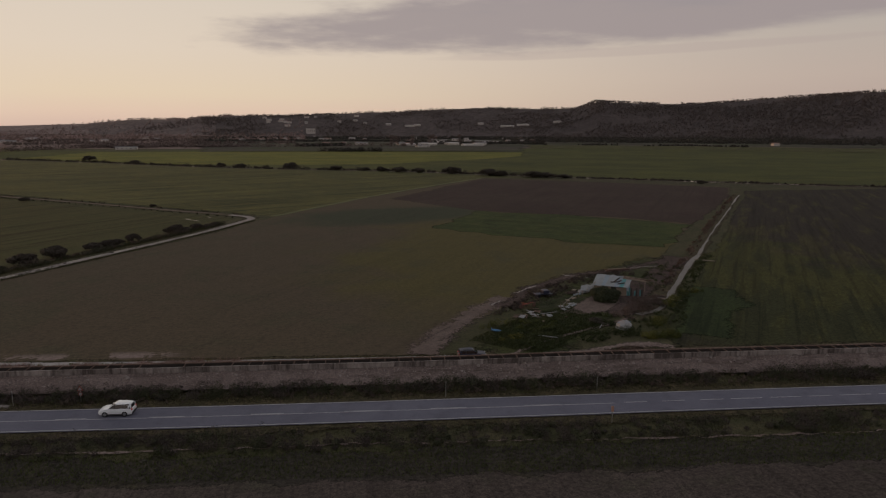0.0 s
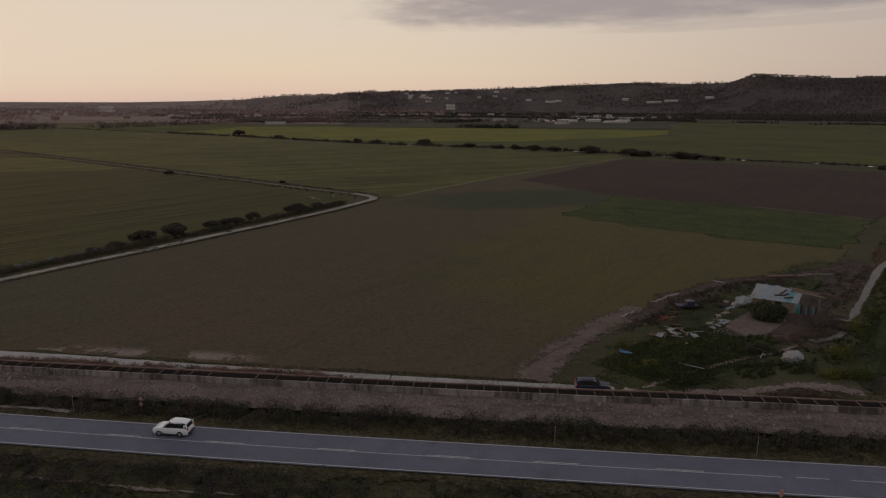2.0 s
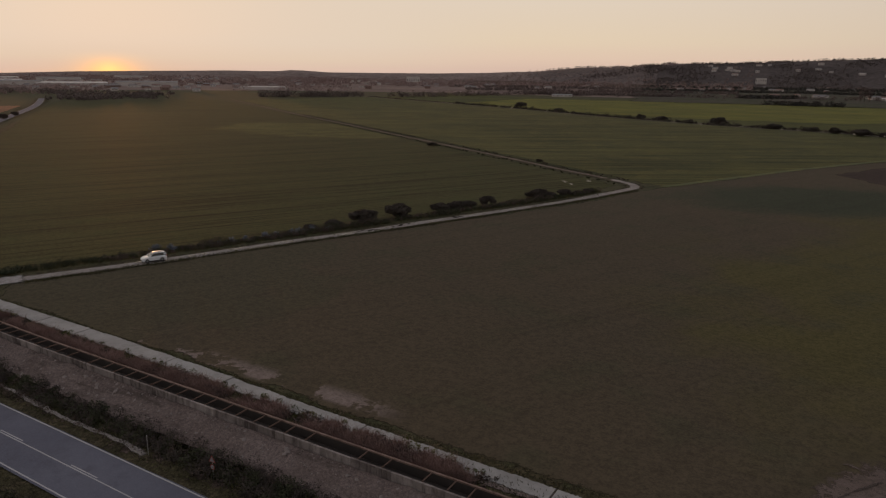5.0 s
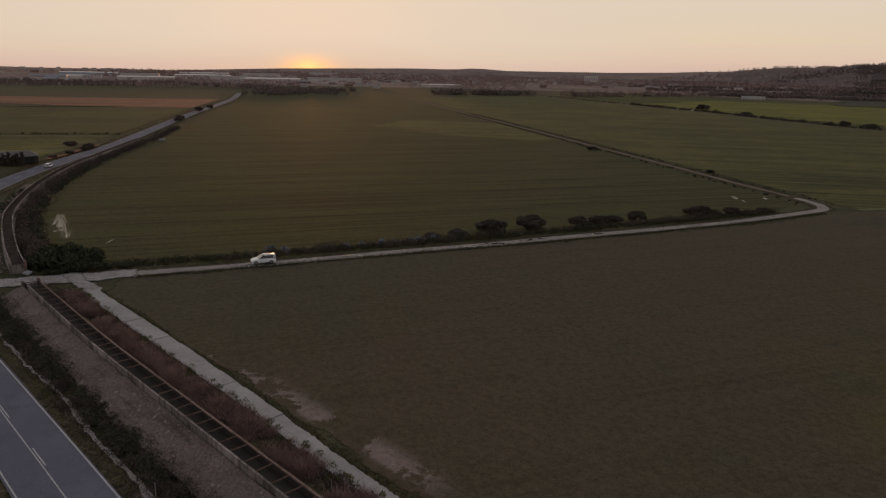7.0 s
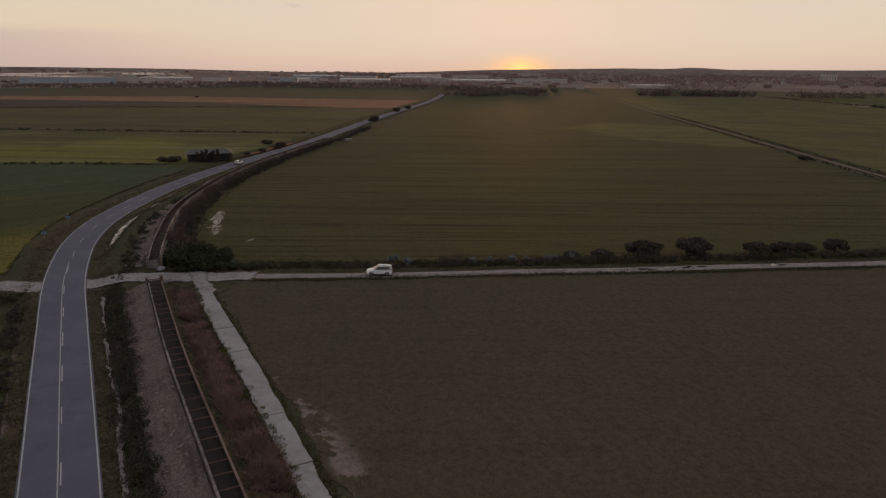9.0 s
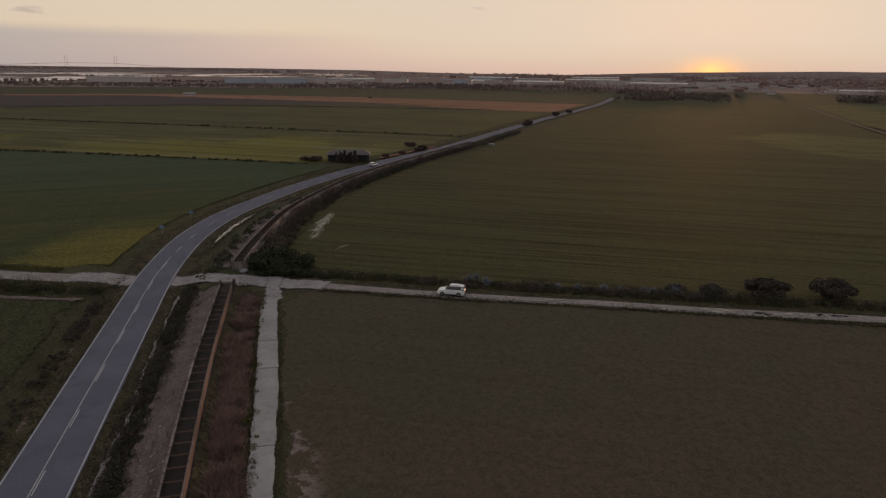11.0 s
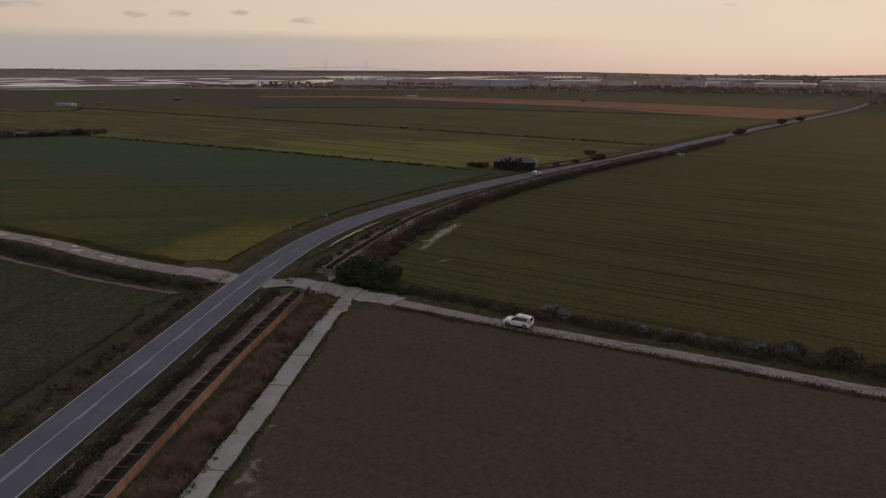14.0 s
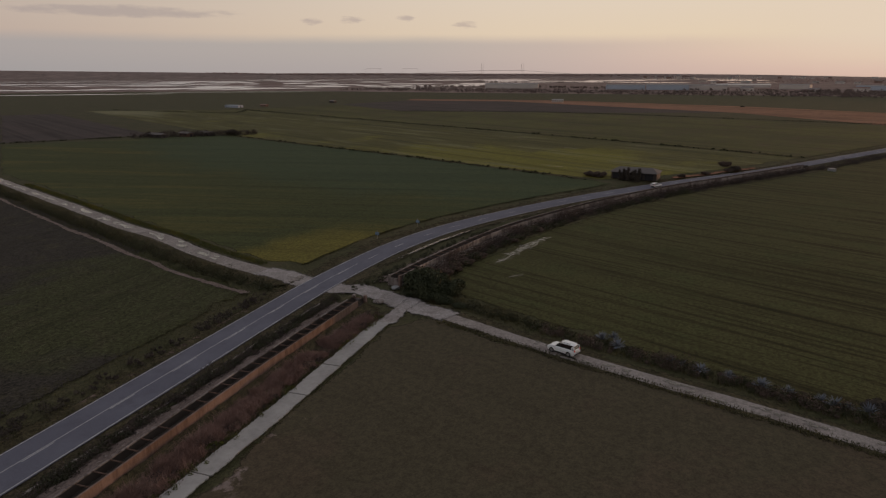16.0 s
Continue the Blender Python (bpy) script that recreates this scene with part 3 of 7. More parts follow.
def spline(points, step):
    """Catmull-Rom through plan points, in steps of about that many metres: places, sideways unit vectors and distances."""
    p = [np.array(q, dtype=float) for q in points]
    p = [2 * p[0] - p[1]] + p + [2 * p[-1] - p[-2]]
    out = []
    for a, b, c, d in zip(p, p[1:], p[2:], p[3:]):
        count = max(2, int(np.linalg.norm(c - b) / step))
        for k in range(count):
            t = k / count
            out.append(0.5 * (2 * b + (c - a) * t + (2 * a - 5 * b + 4 * c - d) * t * t + (3 * b - a - 3 * c + d) * t ** 3))
    out.append(p[-2])
    out = np.array(out)
    way = np.gradient(out, axis=0)
    way /= np.linalg.norm(way, axis=1)[:, None]
    side = np.stack((-way[:, 1], way[:, 0]), axis=1)
    run = np.concatenate(([0], np.cumsum(np.linalg.norm(np.diff(out, axis=0), axis=1))))
    return out, side, run


ROAD_LINE = spline(ROAD, 2.5)[0]


def fade_attribute(ob, values):
    ob.data.attributes.new("fade", "FLOAT", "POINT").data.foreach_set("value", np.asarray(values, dtype=np.float32))


def dip(x, y):
    """The road lies a little lower than the fields."""
    d = float(np.sqrt(np.min((ROAD_LINE[:, 0] - x) ** 2 + (ROAD_LINE[:, 1] - y) ** 2)))
    f = min(1.0, max(0.0, (d - 4.2) / 4.6))
    return -0.6 * (1 - f * f * (3 - 2 * f))


LAYER = iter(range(100000))


def ribbon(name, points, left, right, z, mat, step=3.0, ragged=0.0, parent=None, across=0, crown=0.0, seed=0, low=False, feather=2.8):
    """A strip that follows plan points, from left (positive sideways) to right, with uneven, fraying edges if asked."""
    p, side, run = spline(points, step)
    rng = np.random.default_rng(seed + len(p))
    verts, faces, fade = [], [], []
    if not low:
        z += 0.0016 * (next(LAYER) % 12)
    wob = [np.convolve(rng.normal(0, 1, len(p) + 4), np.ones(5) / 5, "valid") * ragged * 1.6 + rng.normal(0, 0.35, len(p)) * ragged for _ in (0, 1)]
    lanes = [k / across for k in range(across + 1)] if across else [0.0, 0.18, 0.36, 0.5, 0.64, 0.82, 1.0]
    for i in range(len(p)):
        for f in lanes:
            off = (left + wob[0][i]) * (1 - f) + (right + wob[1][i]) * f
            q = p[i] + side[i] * off
            verts.append((q[0], q[1], z + crown * (1 - (2 * f - 1) ** 2) + (-0.6 if low else dip(q[0], q[1]))))
            fade.append(min(1.0, feather * f, feather * (1 - f), 0.1 + run[i] / 2.5, 0.1 + (run[-1] - run[i]) / 2.5))
    w = len(lanes)
    for i in range(len(p) - 1):
        for k in range(w - 1):
            faces.append((i * w + k + 1, (i + 1) * w + k + 1, (i + 1) * w + k, i * w + k))
    ob = link_mesh(name, verts, faces, mat, parent)
    fade_attribute(ob, fade)
    return ob


ROAD_FINE = spline(ROAD, 0.3)[0]


def patch(name, outline, z, mat, ragged=0.0, seed=0, clear=True, frayed=0.0):
    """A piece of ground with that outline, its edges slightly uneven and clear of the road."""
    rng = random.Random(seed + len(outline))
    ring = []
    for (ax, ay), (bx, by) in zip(outline, outline[1:] + outline[:1]):
        length = math.hypot(bx - ax, by - ay)
        nx, ny = (by - ay) / length, (ax - bx) / length
        count = max(1, int(length / max(2.5, ragged * 5))) if ragged else 1
        for k in range(count):
            f, off = k / count, rng.gauss(0, ragged) if k else 0.0
            px, py = ax + (bx - ax) * f + nx * off, ay + (by - ay) * f + ny * off
            near = ROAD_FINE[np.argmin((ROAD_FINE[:, 0] - px) ** 2 + (ROAD_FINE[:, 1] - py) ** 2)]
            gap = math.hypot(px - near[0], py - near[1])
            if clear and gap < 9.0:
                px, py = near[0] + (px - near[0]) * 9.0 / gap, near[1] + (py - near[1]) * 9.0 / gap
            if not ring or math.hypot(px - ring[-1][0], py - ring[-1][1]) > 0.8:
                ring.append((px, py, z))
    if sum(a[0] * b[1] - b[0] * a[1] for a, b in zip(ring, ring[1:] + ring[:1])) < 0:
        ring.reverse()
    bm = bmesh.new()
    verts = [bm.verts.new(v) for v in ring]
    edges = [bm.edges.new((a, b)) for a, b in zip(verts, verts[1:] + verts[:1])]
    bmesh.ops.triangle_fill(bm, use_beauty=True, use_dissolve=False, edges=edges, normal=(0, 0, 1))
    for face in bm.faces:
        face.normal_update()
        if face.normal.z < 0:
            face.normal_flip()
    rim = set()
    if frayed:
        # a narrow margin in which the cover thins out
        bmesh.ops.inset_region(bm, faces=bm.faces[:], use_boundary=True, use_even_offset=False, thickness=frayed)
        bm.verts.index_update()
        rim = {v.index for v in bm.verts if v.is_boundary}
    ob = part(name, bm, mat, None)
    fade_attribute(ob, [0.15 if k in rim else 1.0 for k in range(len(ob.data.vertices))])
    return ob


def leaf_cloud(centres, radii, count, size, rng, flatten=0.8, shell=0.45):
    """Corners of small leaf faces scattered through lumps."""
    centres, radii = np.repeat(np.asarray(centres, float), count, axis=0), np.repeat(np.asarray(radii, float), count)
    d = rng.normal(size=(len(centres), 3))
    d /= np.linalg.norm(d, axis=1)[:, None]
    at = centres + d * (radii * (shell + (1 - shell) * rng.random(len(radii)) ** 0.5))[:, None] * np.array((1, 1, flatten))
    at[:, 2] = np.maximum(at[:, 2], 0.05)
    n = d + rng.normal(size=d.shape) * 0.7
    n /= np.linalg.norm(n, axis=1)[:, None]
    u = np.cross(n, rng.normal(size=d.shape))
    u /= np.linalg.norm(u, axis=1)[:, None]
    v = np.cross(n, u)
    s = (size * (0.6 + 0.8 * rng.random(len(at))))[:, None]
    return np.stack((at - u * s, at + v * s * 0.55, at + u * s, at - v * s * 0.55), axis=1)


def blades(at, height, width, rng, lean=0.35):
    """Thin upright triangles at plan places."""
    at = np.asarray(at, float)
    a = rng.random(len(at)) * 2 * np.pi
    h = height * (0.5 + rng.random(len(at)))
    side = np.stack((np.cos(a), np.sin(a), np.zeros(len(at))), axis=1) * width
    tip = at + np.stack((rng.normal(0, lean, len(at)) * h, rng.normal(0, lean, len(at)) * h, h), axis=1)
    return np.stack((at - side, at + side, tip), axis=1)


def along(points, left, right, count, rng, step=2.0):
    """Random plan places in a strip that follows plan points."""
    p, side, run = spline(points, step)
    t = rng.random(count) * run[-1]
    i = np.clip(np.searchsorted(run, t), 1, len(p) - 1)
    f = ((t - run[i - 1]) / (run[i] - run[i - 1]))[:, None]
    q = p[i - 1] * (1 - f) + p[i] * f + side[i] * (left + (right - left) * rng.random(count))[:, None]
    return q


def structure(ob, label, category=""):
    return tagged(ob, label, category, kind="structure")


# ---- terrain ----
SKYLINE = [(-180, -0.20), (-168, -0.20), (-158, -0.16), (-150, -0.18), (-131, 0.05), (-110, 0.4), (-60, 1.0), (0, 1.5), (45, 2.6), (52.5, 2.76), (58, 2.45), (64.2, 2.05), (68, 2.15), (72.2, 2.3), (73.6, 1.75), (77, 1.72), (81.7, 1.80), (84.9, 1.66), (89, 1.42), (93.2, 1.28), (97, 1.10), (101.9, 1.05), (105, 0.78), (108.8, 0.68), (112, 0.35), (116.4, 0.16), (120.5, 0.05), (129, 0.02), (131.0, 0.14), (132.4, 0.16), (133.2, 0.04), (136.5, 0.07), (141, -0.02), (144, -0.08), (147, -0.14), (155, -0.44), (164, -0.42), (172, -0.26), (180, -0.20)]
EYE_HEIGHT = 35.5


def hill_foot(az):
    """Distances at which the northern hills begin and crest: the wooded ridge stands nearer than the hazy ones."""
    return (float(np.interp(az, (66, 80, 92), (2650, 2800, 3050))), float(np.interp(az, (72, 80, 90), (3350, 3450, 3750))))


def hill(x, y):
    """Height of the land at a plan place: flat near by, rising to the skyline."""
    r, az = math.hypot(x, y - 60), math.degrees(math.atan2(y - 60, x))
    el = np.interp(az, [a for a, _ in SKYLINE], [e for _, e in SKYLINE])
    north = min(1.0, max(0.0, (118 - az) / 14)) if az > -20 else min(1.0, max(0.0, (az + 115) / 20))
    first, crest = hill_foot(az)
    first, crest = 4000 + (first - 4000) * north, 4650 + (crest - 4650) * north
    f = min(1.0, max(0.0, (r - first) / (crest - first)))
    f = f * f * (3 - 2 * f)
    top = EYE_HEIGHT + crest * math.tan(radians(el))
    wave = noise.noise(Vector((x / 330, y / 330, 0.3))) * 7 + noise.noise(Vector((x / 90, y / 90, 1.3))) * 2.5
    return max(0.0, f * (top + wave * north * min(1, max(0, 1.6 - f * 0.9)) - 2.0 * north))


def on_ridge(x, y):
    """Whether a place lies on the near wooded ridge, whose edge slants down the slope."""
    r, az = math.hypot(x, y - 60), math.degrees(math.atan2(y - 60, x))
    return -10 < az < float(np.interp(r, (2650, 3350), (79.0, 73.4))) + 1.6 * noise.noise(Vector((x / 150, y / 150, 8.0)))


def make_ground():
    verts, faces = [], []
    radii = [0, 60, 150, 300, 500, 800, 1150] + [1400 + 90 * k for k in range(39)]
    turn = 360
    for r in radii:
        for k in range(turn):
            a = 2 * math.pi * k / turn
            x, y = r * math.cos(a), 60 + r * math.sin(a)
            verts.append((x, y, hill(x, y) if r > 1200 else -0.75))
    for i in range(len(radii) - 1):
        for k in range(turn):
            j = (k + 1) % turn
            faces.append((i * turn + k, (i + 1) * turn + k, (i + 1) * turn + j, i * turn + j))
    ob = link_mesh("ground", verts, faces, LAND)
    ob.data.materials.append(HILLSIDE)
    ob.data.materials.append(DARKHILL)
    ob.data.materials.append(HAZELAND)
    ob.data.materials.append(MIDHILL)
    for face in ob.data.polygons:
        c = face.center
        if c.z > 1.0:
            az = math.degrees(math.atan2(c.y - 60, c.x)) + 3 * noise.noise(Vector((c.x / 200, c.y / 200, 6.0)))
            # towards the sunset the slopes take colours with more haze in them
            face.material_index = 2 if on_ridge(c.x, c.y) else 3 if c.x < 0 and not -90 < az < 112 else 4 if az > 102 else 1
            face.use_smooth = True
    structure(ob, "flat farmland that rises to low wooded hills", "ground")


make_ground()

def make_land():
    """Rough grassland under the fields, lower along the road."""
    xs = np.concatenate((np.arange(-1240, -900, 40), np.arange(-900, 340, 5), np.arange(340, 1241, 50))).astype(float)
    ys = np.concatenate((np.arange(-1160, 50, 55), np.arange(50, 600, 5), np.arange(600, 1261, 55))).astype(float)
    gx, gy = np.meshgrid(xs, ys)
    gap = np.full(gx.size, 1e9)
    flat = np.column_stack((gx.ravel(), gy.ravel()))
    for q in ROAD_LINE[::2]:
        np.minimum(gap, (flat[:, 0] - q[0]) ** 2 + (flat[:, 1] - q[1]) ** 2, out=gap)
    f = np.clip((np.sqrt(gap) - 5.2) / 4.8, 0, 1)
    z = -0.76 * (1 - f * f * (3 - 2 * f)) - 0.03
    w = len(xs)
    faces = [(i * w + k, i * w + k + 1, (i + 1) * w + k + 1, (i + 1) * w + k) for i in range(len(ys) - 1) for k in range(w - 1)]
    ob = link_mesh("land", np.column_stack((flat, z)).tolist(), faces, ROUGHLAND, None, True)
    structure(ob, "rough grassland between the fields", "ground")


make_land()

def field(seed, name, mat, outline, z, ragged, label, margin=1.3):
    """One field, with a frayed margin."""
    return structure(patch(name, outline, z, mat, ragged, seed, True, margin), label, "field")


field(0, "field_main", OLIVE, [(-109, 106.7), (-60, 105.7), (-30, 104.5), (4, 103.9), (10, 115.7), (23, 134), (31, 149), (46, 161), (73, 178), (84, 197), (115, 247.5), (183, 350), (216, 411), (148, 461), (72, 499), (-9, 361), (-46, 281), (-51, 270), (-59, 240), (-77, 200), (-95, 160), (-107, 130), (-115, 112)], 0.02, 0.5, "broad dull olive-brown field of young crop")
field(1, "field_plough", PLOUGH, [(39, 298), (95, 269), (116, 247.5), (182, 349), (214, 409), (148, 459), (72, 495), (2, 352)], 0.05, 0.8, "ploughed reddish-brown field behind the green strip")
field(2, "field_clover", CLOVER, [(39, 298), (75, 282), (116, 247), (84, 198), (55, 210), (15, 244)], 0.08, 1.3, "dense green crop strip in the brown field", 2.5)
field(3, "field_east", WEEDY, [(46, 101), (45, 115), (53, 125), (66, 145), (86, 178), (118, 229), (152, 288), (192, 352), (211, 388), (316, 398), (560, 285), (560, 101)], 0.02, 0.5, "weedy green field with worn rows beyond the ditch")
field(15, "field_green_corner", LUSH, [(47.2, 112.5), (57.2, 107.2), (67, 125), (77.4, 143.7), (67.6, 149.6), (58, 133), (53, 124)], 0.05, 1.2, "lush dark green corner of crop beside the ditch", 3.4)
field(4, "field_north", WHEAT, [(-51, 286), (-45, 286), (-8, 365), (72, 505), (120, 506), (77, 537), (11, 582), (-87, 614), (-201, 674), (-300, 743), (-424, 811), (-630, 926), (-666, 698), (-403, 516), (-217, 397), (-92, 313)], 0.02, 0.6, "wide green wheat field with faint rows")
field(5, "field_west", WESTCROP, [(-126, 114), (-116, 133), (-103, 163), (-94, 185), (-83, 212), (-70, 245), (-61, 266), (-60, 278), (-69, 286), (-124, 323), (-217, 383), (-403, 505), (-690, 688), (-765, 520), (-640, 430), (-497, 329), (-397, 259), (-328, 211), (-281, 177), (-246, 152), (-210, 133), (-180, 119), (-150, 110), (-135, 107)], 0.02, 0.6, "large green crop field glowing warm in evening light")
field(6, "field_band", MEADOW, [(-640, 945), (-424, 826), (-201, 690), (11, 597), (77, 552), (189, 485), (316, 415), (900, 150), (1200, 600), (963, 1243), (598, 1351), (28, 1253), (-214, 1212), (-412, 1116), (-605, 1170)], 0.02, 0.8, "dull green meadow beyond the far ditch")
field(16, "field_yellow", YELLOWMEADOW, [(-420, 845), (-201, 705), (-66, 694), (5, 702), (60, 766), (110, 806), (190, 916), (225, 1075), (150, 1090), (-2, 1100), (-90, 1108), (-300, 1090), (-430, 1060)], 0.06, 1.5, "bright yellow-green meadow wedge beyond the far ditch", 5.0)
field(7, "field_corner", BLUEGREEN, [(-138, 81), (-150, 83.5), (-175, 90), (-200, 100), (-232, 117), (-262, 130), (-268, 124), (-318, 28), (-382, -108), (-353, -142), (-296, -188), (-217.5, -96), (-190.5, -40), (-155.5, 28), (-143, 56), (-136.3, 70)], 0.02, 0.6, "dark green crop field in the corner of the roads")
field(8, "field_striped", STRIPES, [(-270, 126), (-320, 28), (-384, -108), (-567, -394), (-640, -260), (-537, -86), (-437, 91), (-364, 208), (-313, 171), (-290, 150)], 0.02, 0.8, "flooded meadow with yellow-green stripes")
field(9, "field_far", OLIVEMEADOW, [(-366, 212), (-439, 91), (-540, -88), (-645, -262), (-769, -217), (-660, -100), (-680, 59), (-590, 300), (-540, 335), (-480, 293)], 0.03, 0.8, "green field beyond the striped meadow")
field(10, "field_red", REDEARTH, [(-897, -180), (-904, -43), (-726, 211), (-590, 302), (-560, 345), (-690, 440), (-860, 230), (-960, 0), (-940, -190)], 0.05, 0.8, "bare reddish earth strip in the far fields")
field(11, "field_dark", DARKEARTH, [(-769, -217), (-895, -178), (-902, -43), (-800, 110), (-726, 209), (-680, 59), (-660, -100)], 0.04, 0.8, "wet dark ploughed strip in the far fields")
field(12, "field_bare", DARKEARTH, [(-489, -411), (-523, -384), (-371, -149), (-303, -196)], 0.05, 0.8, "dark bare field beside the farm sheds")
field(13, "field_south", SOUTHFIELD, [(-118, 76.5), (-66, 77.5), (-40, 73), (320, 70.5), (320, -100), (-150, -220), (-185, -60), (-153, 6), (-129, 56)], 0.02, 0.5, "stubbly dull green field south of the road")
field(14, "field_south_plough", SOUTHPLOUGH, [(-70, 67.5), (5, 66.0), (320, 63.5), (320, -90), (-60, -120)], 0.04, 0.7, "ploughed brown earth south of the road")

# ---- roads and tracks ----
road = structure(ribbon("road", ROAD, 3.35, -3.35, 0.16, ASPHALT, 3.0, 0.05, None, 4, 0.06, 0, True), "two-lane grey asphalt road with a long bend", "road")
structure(ribbon("road_verge", ROAD, 9.0, -9.0, 0.05, VERGE, 3.0, 0.7, None, 8), "rough grass verge along the road", "verge")
for off in (3.12, -3.12):
    p = ribbon("edge_line", ROAD, off + 0.07, off - 0.07, 0.205, LINE, 3.0, 0.0, road, 1, 0.0, 0, True)
ribbon("centre_line", [(27.7, 83.9)] + ROAD[3:11], 0.20, 0.08, 0.232, LINE, 3.0, 0.0, road, 1, 0.0, 0, True)


def centre_dashes():
    """Close dashes on the straight to the east; long-spaced ones beside the unbroken line and round the bend."""
    p, side, run = spline(ROAD, 1.0)

    def dash(at, length, off):
        i, j = np.searchsorted(run, (at, at + length))
        ribbon("dash", [p[i], p[(i + j) // 2], p[j]], off + 0.06, off - 0.06, 0.232, LINE, 2.0, 0.0, road, 1, 0.0, 0, True)

    split, west = 320 - 29.2, 320 + 62.2
    for k in range(30):
        dash(split - 3.8 - 5.2 * k, 3.8, 0.0)
    for k in range(-7, 60):
        at = west + 11.85 * k
        if at > split + 3:
            dash(at, 4.2, -0.1)


centre_dashes()
structure(ribbon("dirt_track", TRACK[:14], 1.75, -1.75, 0.07, DIRT, 2.5, 0.10, feather=5.0), "pale rutted dirt track between the fields", "track")
structure(ribbon("dirt_track", TRACK[13:], 0.95, -0.95, 0.07, SANDY, 3.0, 0.14, feather=4.0), "narrow far part of the pale dirt track", "track")
structure(ribbon("track_hedge_bank", TRACK[13:20], -1.8, -8.0, 0.055, DUMPGRASS, 4.0, 0.5), "dark weedy bank beside the far track", "verge")
structure(ribbon("track_verge", TRACK[1:], 4.2, -3.6, 0.05, VERGE, 3.0, 0.6), "dark grassy margins of the dirt track", "verge")
structure(ribbon("west_track", WEST_TRACK, 2.8, -2.8, 0.07, DIRT, 2.5, 0.16, feather=4.5), "pale dirt track running off the road", "track")
structure(ribbon("west_track_verge", WEST_TRACK, 9.5, -4.0, 0.05, VERGE, 3.0, 0.8), "grassy margins of the side track", "verge")
structure(ribbon("track_mouth", [(-127.2, 85.4), (-127.6, 82), (-128.6, 78), (-130.5, 71)], 4.0, -4.4, 0.10, JUNCTION, 1.0, 0.3), "pale dirt mouth of the side track", "track")
structure(ribbon("dry_bank", WEST_HEDGE, 4.8, 3.2, 0.10, SANDY, 2.0, 0.4), "dry mauve grass bank beside the hedge", "bank")
structure(ribbon("track_junction", [(-127, 86.2), (-126, 89.6), (-125.2, 93), (-124.2, 98), (-121.5, 103.5), (-118.6, 109.5), (-115.5, 116)], 3.6, -4.2, 0.11, JUNCTION, 1.0, 0.3), "trodden pale dirt where the track meets the road", "track")
structure(ribbon("path_mouth", [(-124, 106), (-117, 105.6), (-109, 105.2)], 2.6, -1.6, 0.115, JUNCTION, 1.0, 0.3), "trodden dirt at the mouth of the concrete path", "track")
structure(ribbon("gravel_bank", CHANNEL, 5.4, 1.0, 0.10, GRAVEL, 2.5, 0.5), "stony grey gravel strip beside the channel", "gravel")
structure(ribbon("gravel_bank", CHANNEL_WEST[:6], 6.2, 1.0, 0.10, GRAVEL, 2.5, 0.6), "stony grey gravel strip beside the channel", "gravel")
structure(ribbon("weed_strip", CHANNEL, -1.0, -9.2, 0.06, VERGE, 2.5, 0.4), "weedy strip between channel and concrete path", "verge")
structure(ribbon("weed_strip", CHANNEL_WEST, -1.0, -7.0, 0.06, VERGE, 2.5, 0.8), "weedy strip beside the channel", "verge")
structure(ribbon("path_edge", [(-34, 101.6), (-10, 101.1), (6, 100.9), (15, 101.0)], 0.75, -0.6, 0.11, SANDY, 1.5, 0.2), "pale trodden strip beside the concrete path", "path")
structure(ribbon("mud_gutter", [(-50, 89.5), (-57.5, 89.8), (-79, 90.4), (-97, 90.7), (-118, 91.3)], 0.32, -0.3, 0.12, DIRT, 1.0, 0.32), "pale dry gutter beside the road", "gutter")
structure(ribbon("mud_gutter", [(110, 71.3), (31, 72.3), (5, 73.2), (-20, 73.8), (-60, 75.0)], 0.09, -0.09, 0.07, SANDY, 0.8, 0.42), "pale dry gutter beside the road", "gutter")
structure(ribbon("far_ditch_bank", FAR_DITCH, 8.0, -6.0, 0.06, VERGE, 6.0, 1.5), "dark grassy bank of the far ditch", "verge")
structure(ribbon("far_ditch_water", FAR_DITCH, 0.9, -0.9, 0.12, WATER, 6.0, 0.3), "still water in the far ditch", "water")
structure(ribbon("ditch_bank", DITCH, 4.5, -2.5, 0.06, VERGE, 3.0, 0.6), "weedy bank of the drainage ditch", "verge")
structure(ribbon("ditch_water", DITCH[:6], 0.6, -0.55, 0.135, DITCHWATER, 1.5, 0.22), "still muddy water in the drainage ditch", "water")
structure(ribbon("ditch_water", DITCH[5:], 0.34, -0.28, 0.12, DITCHWATER, 3.0, 0.25), "still water in the drainage ditch reflecting the sky", "water")
structure(ribbon("far_road_track", [(-46, 283), (-8, 363), (30, 432), (72, 501)], 1.5, -1.5, 0.10, BRIGHTWEED, 3.0, 0.3), "strip of bright grass along the field edge", "verge")


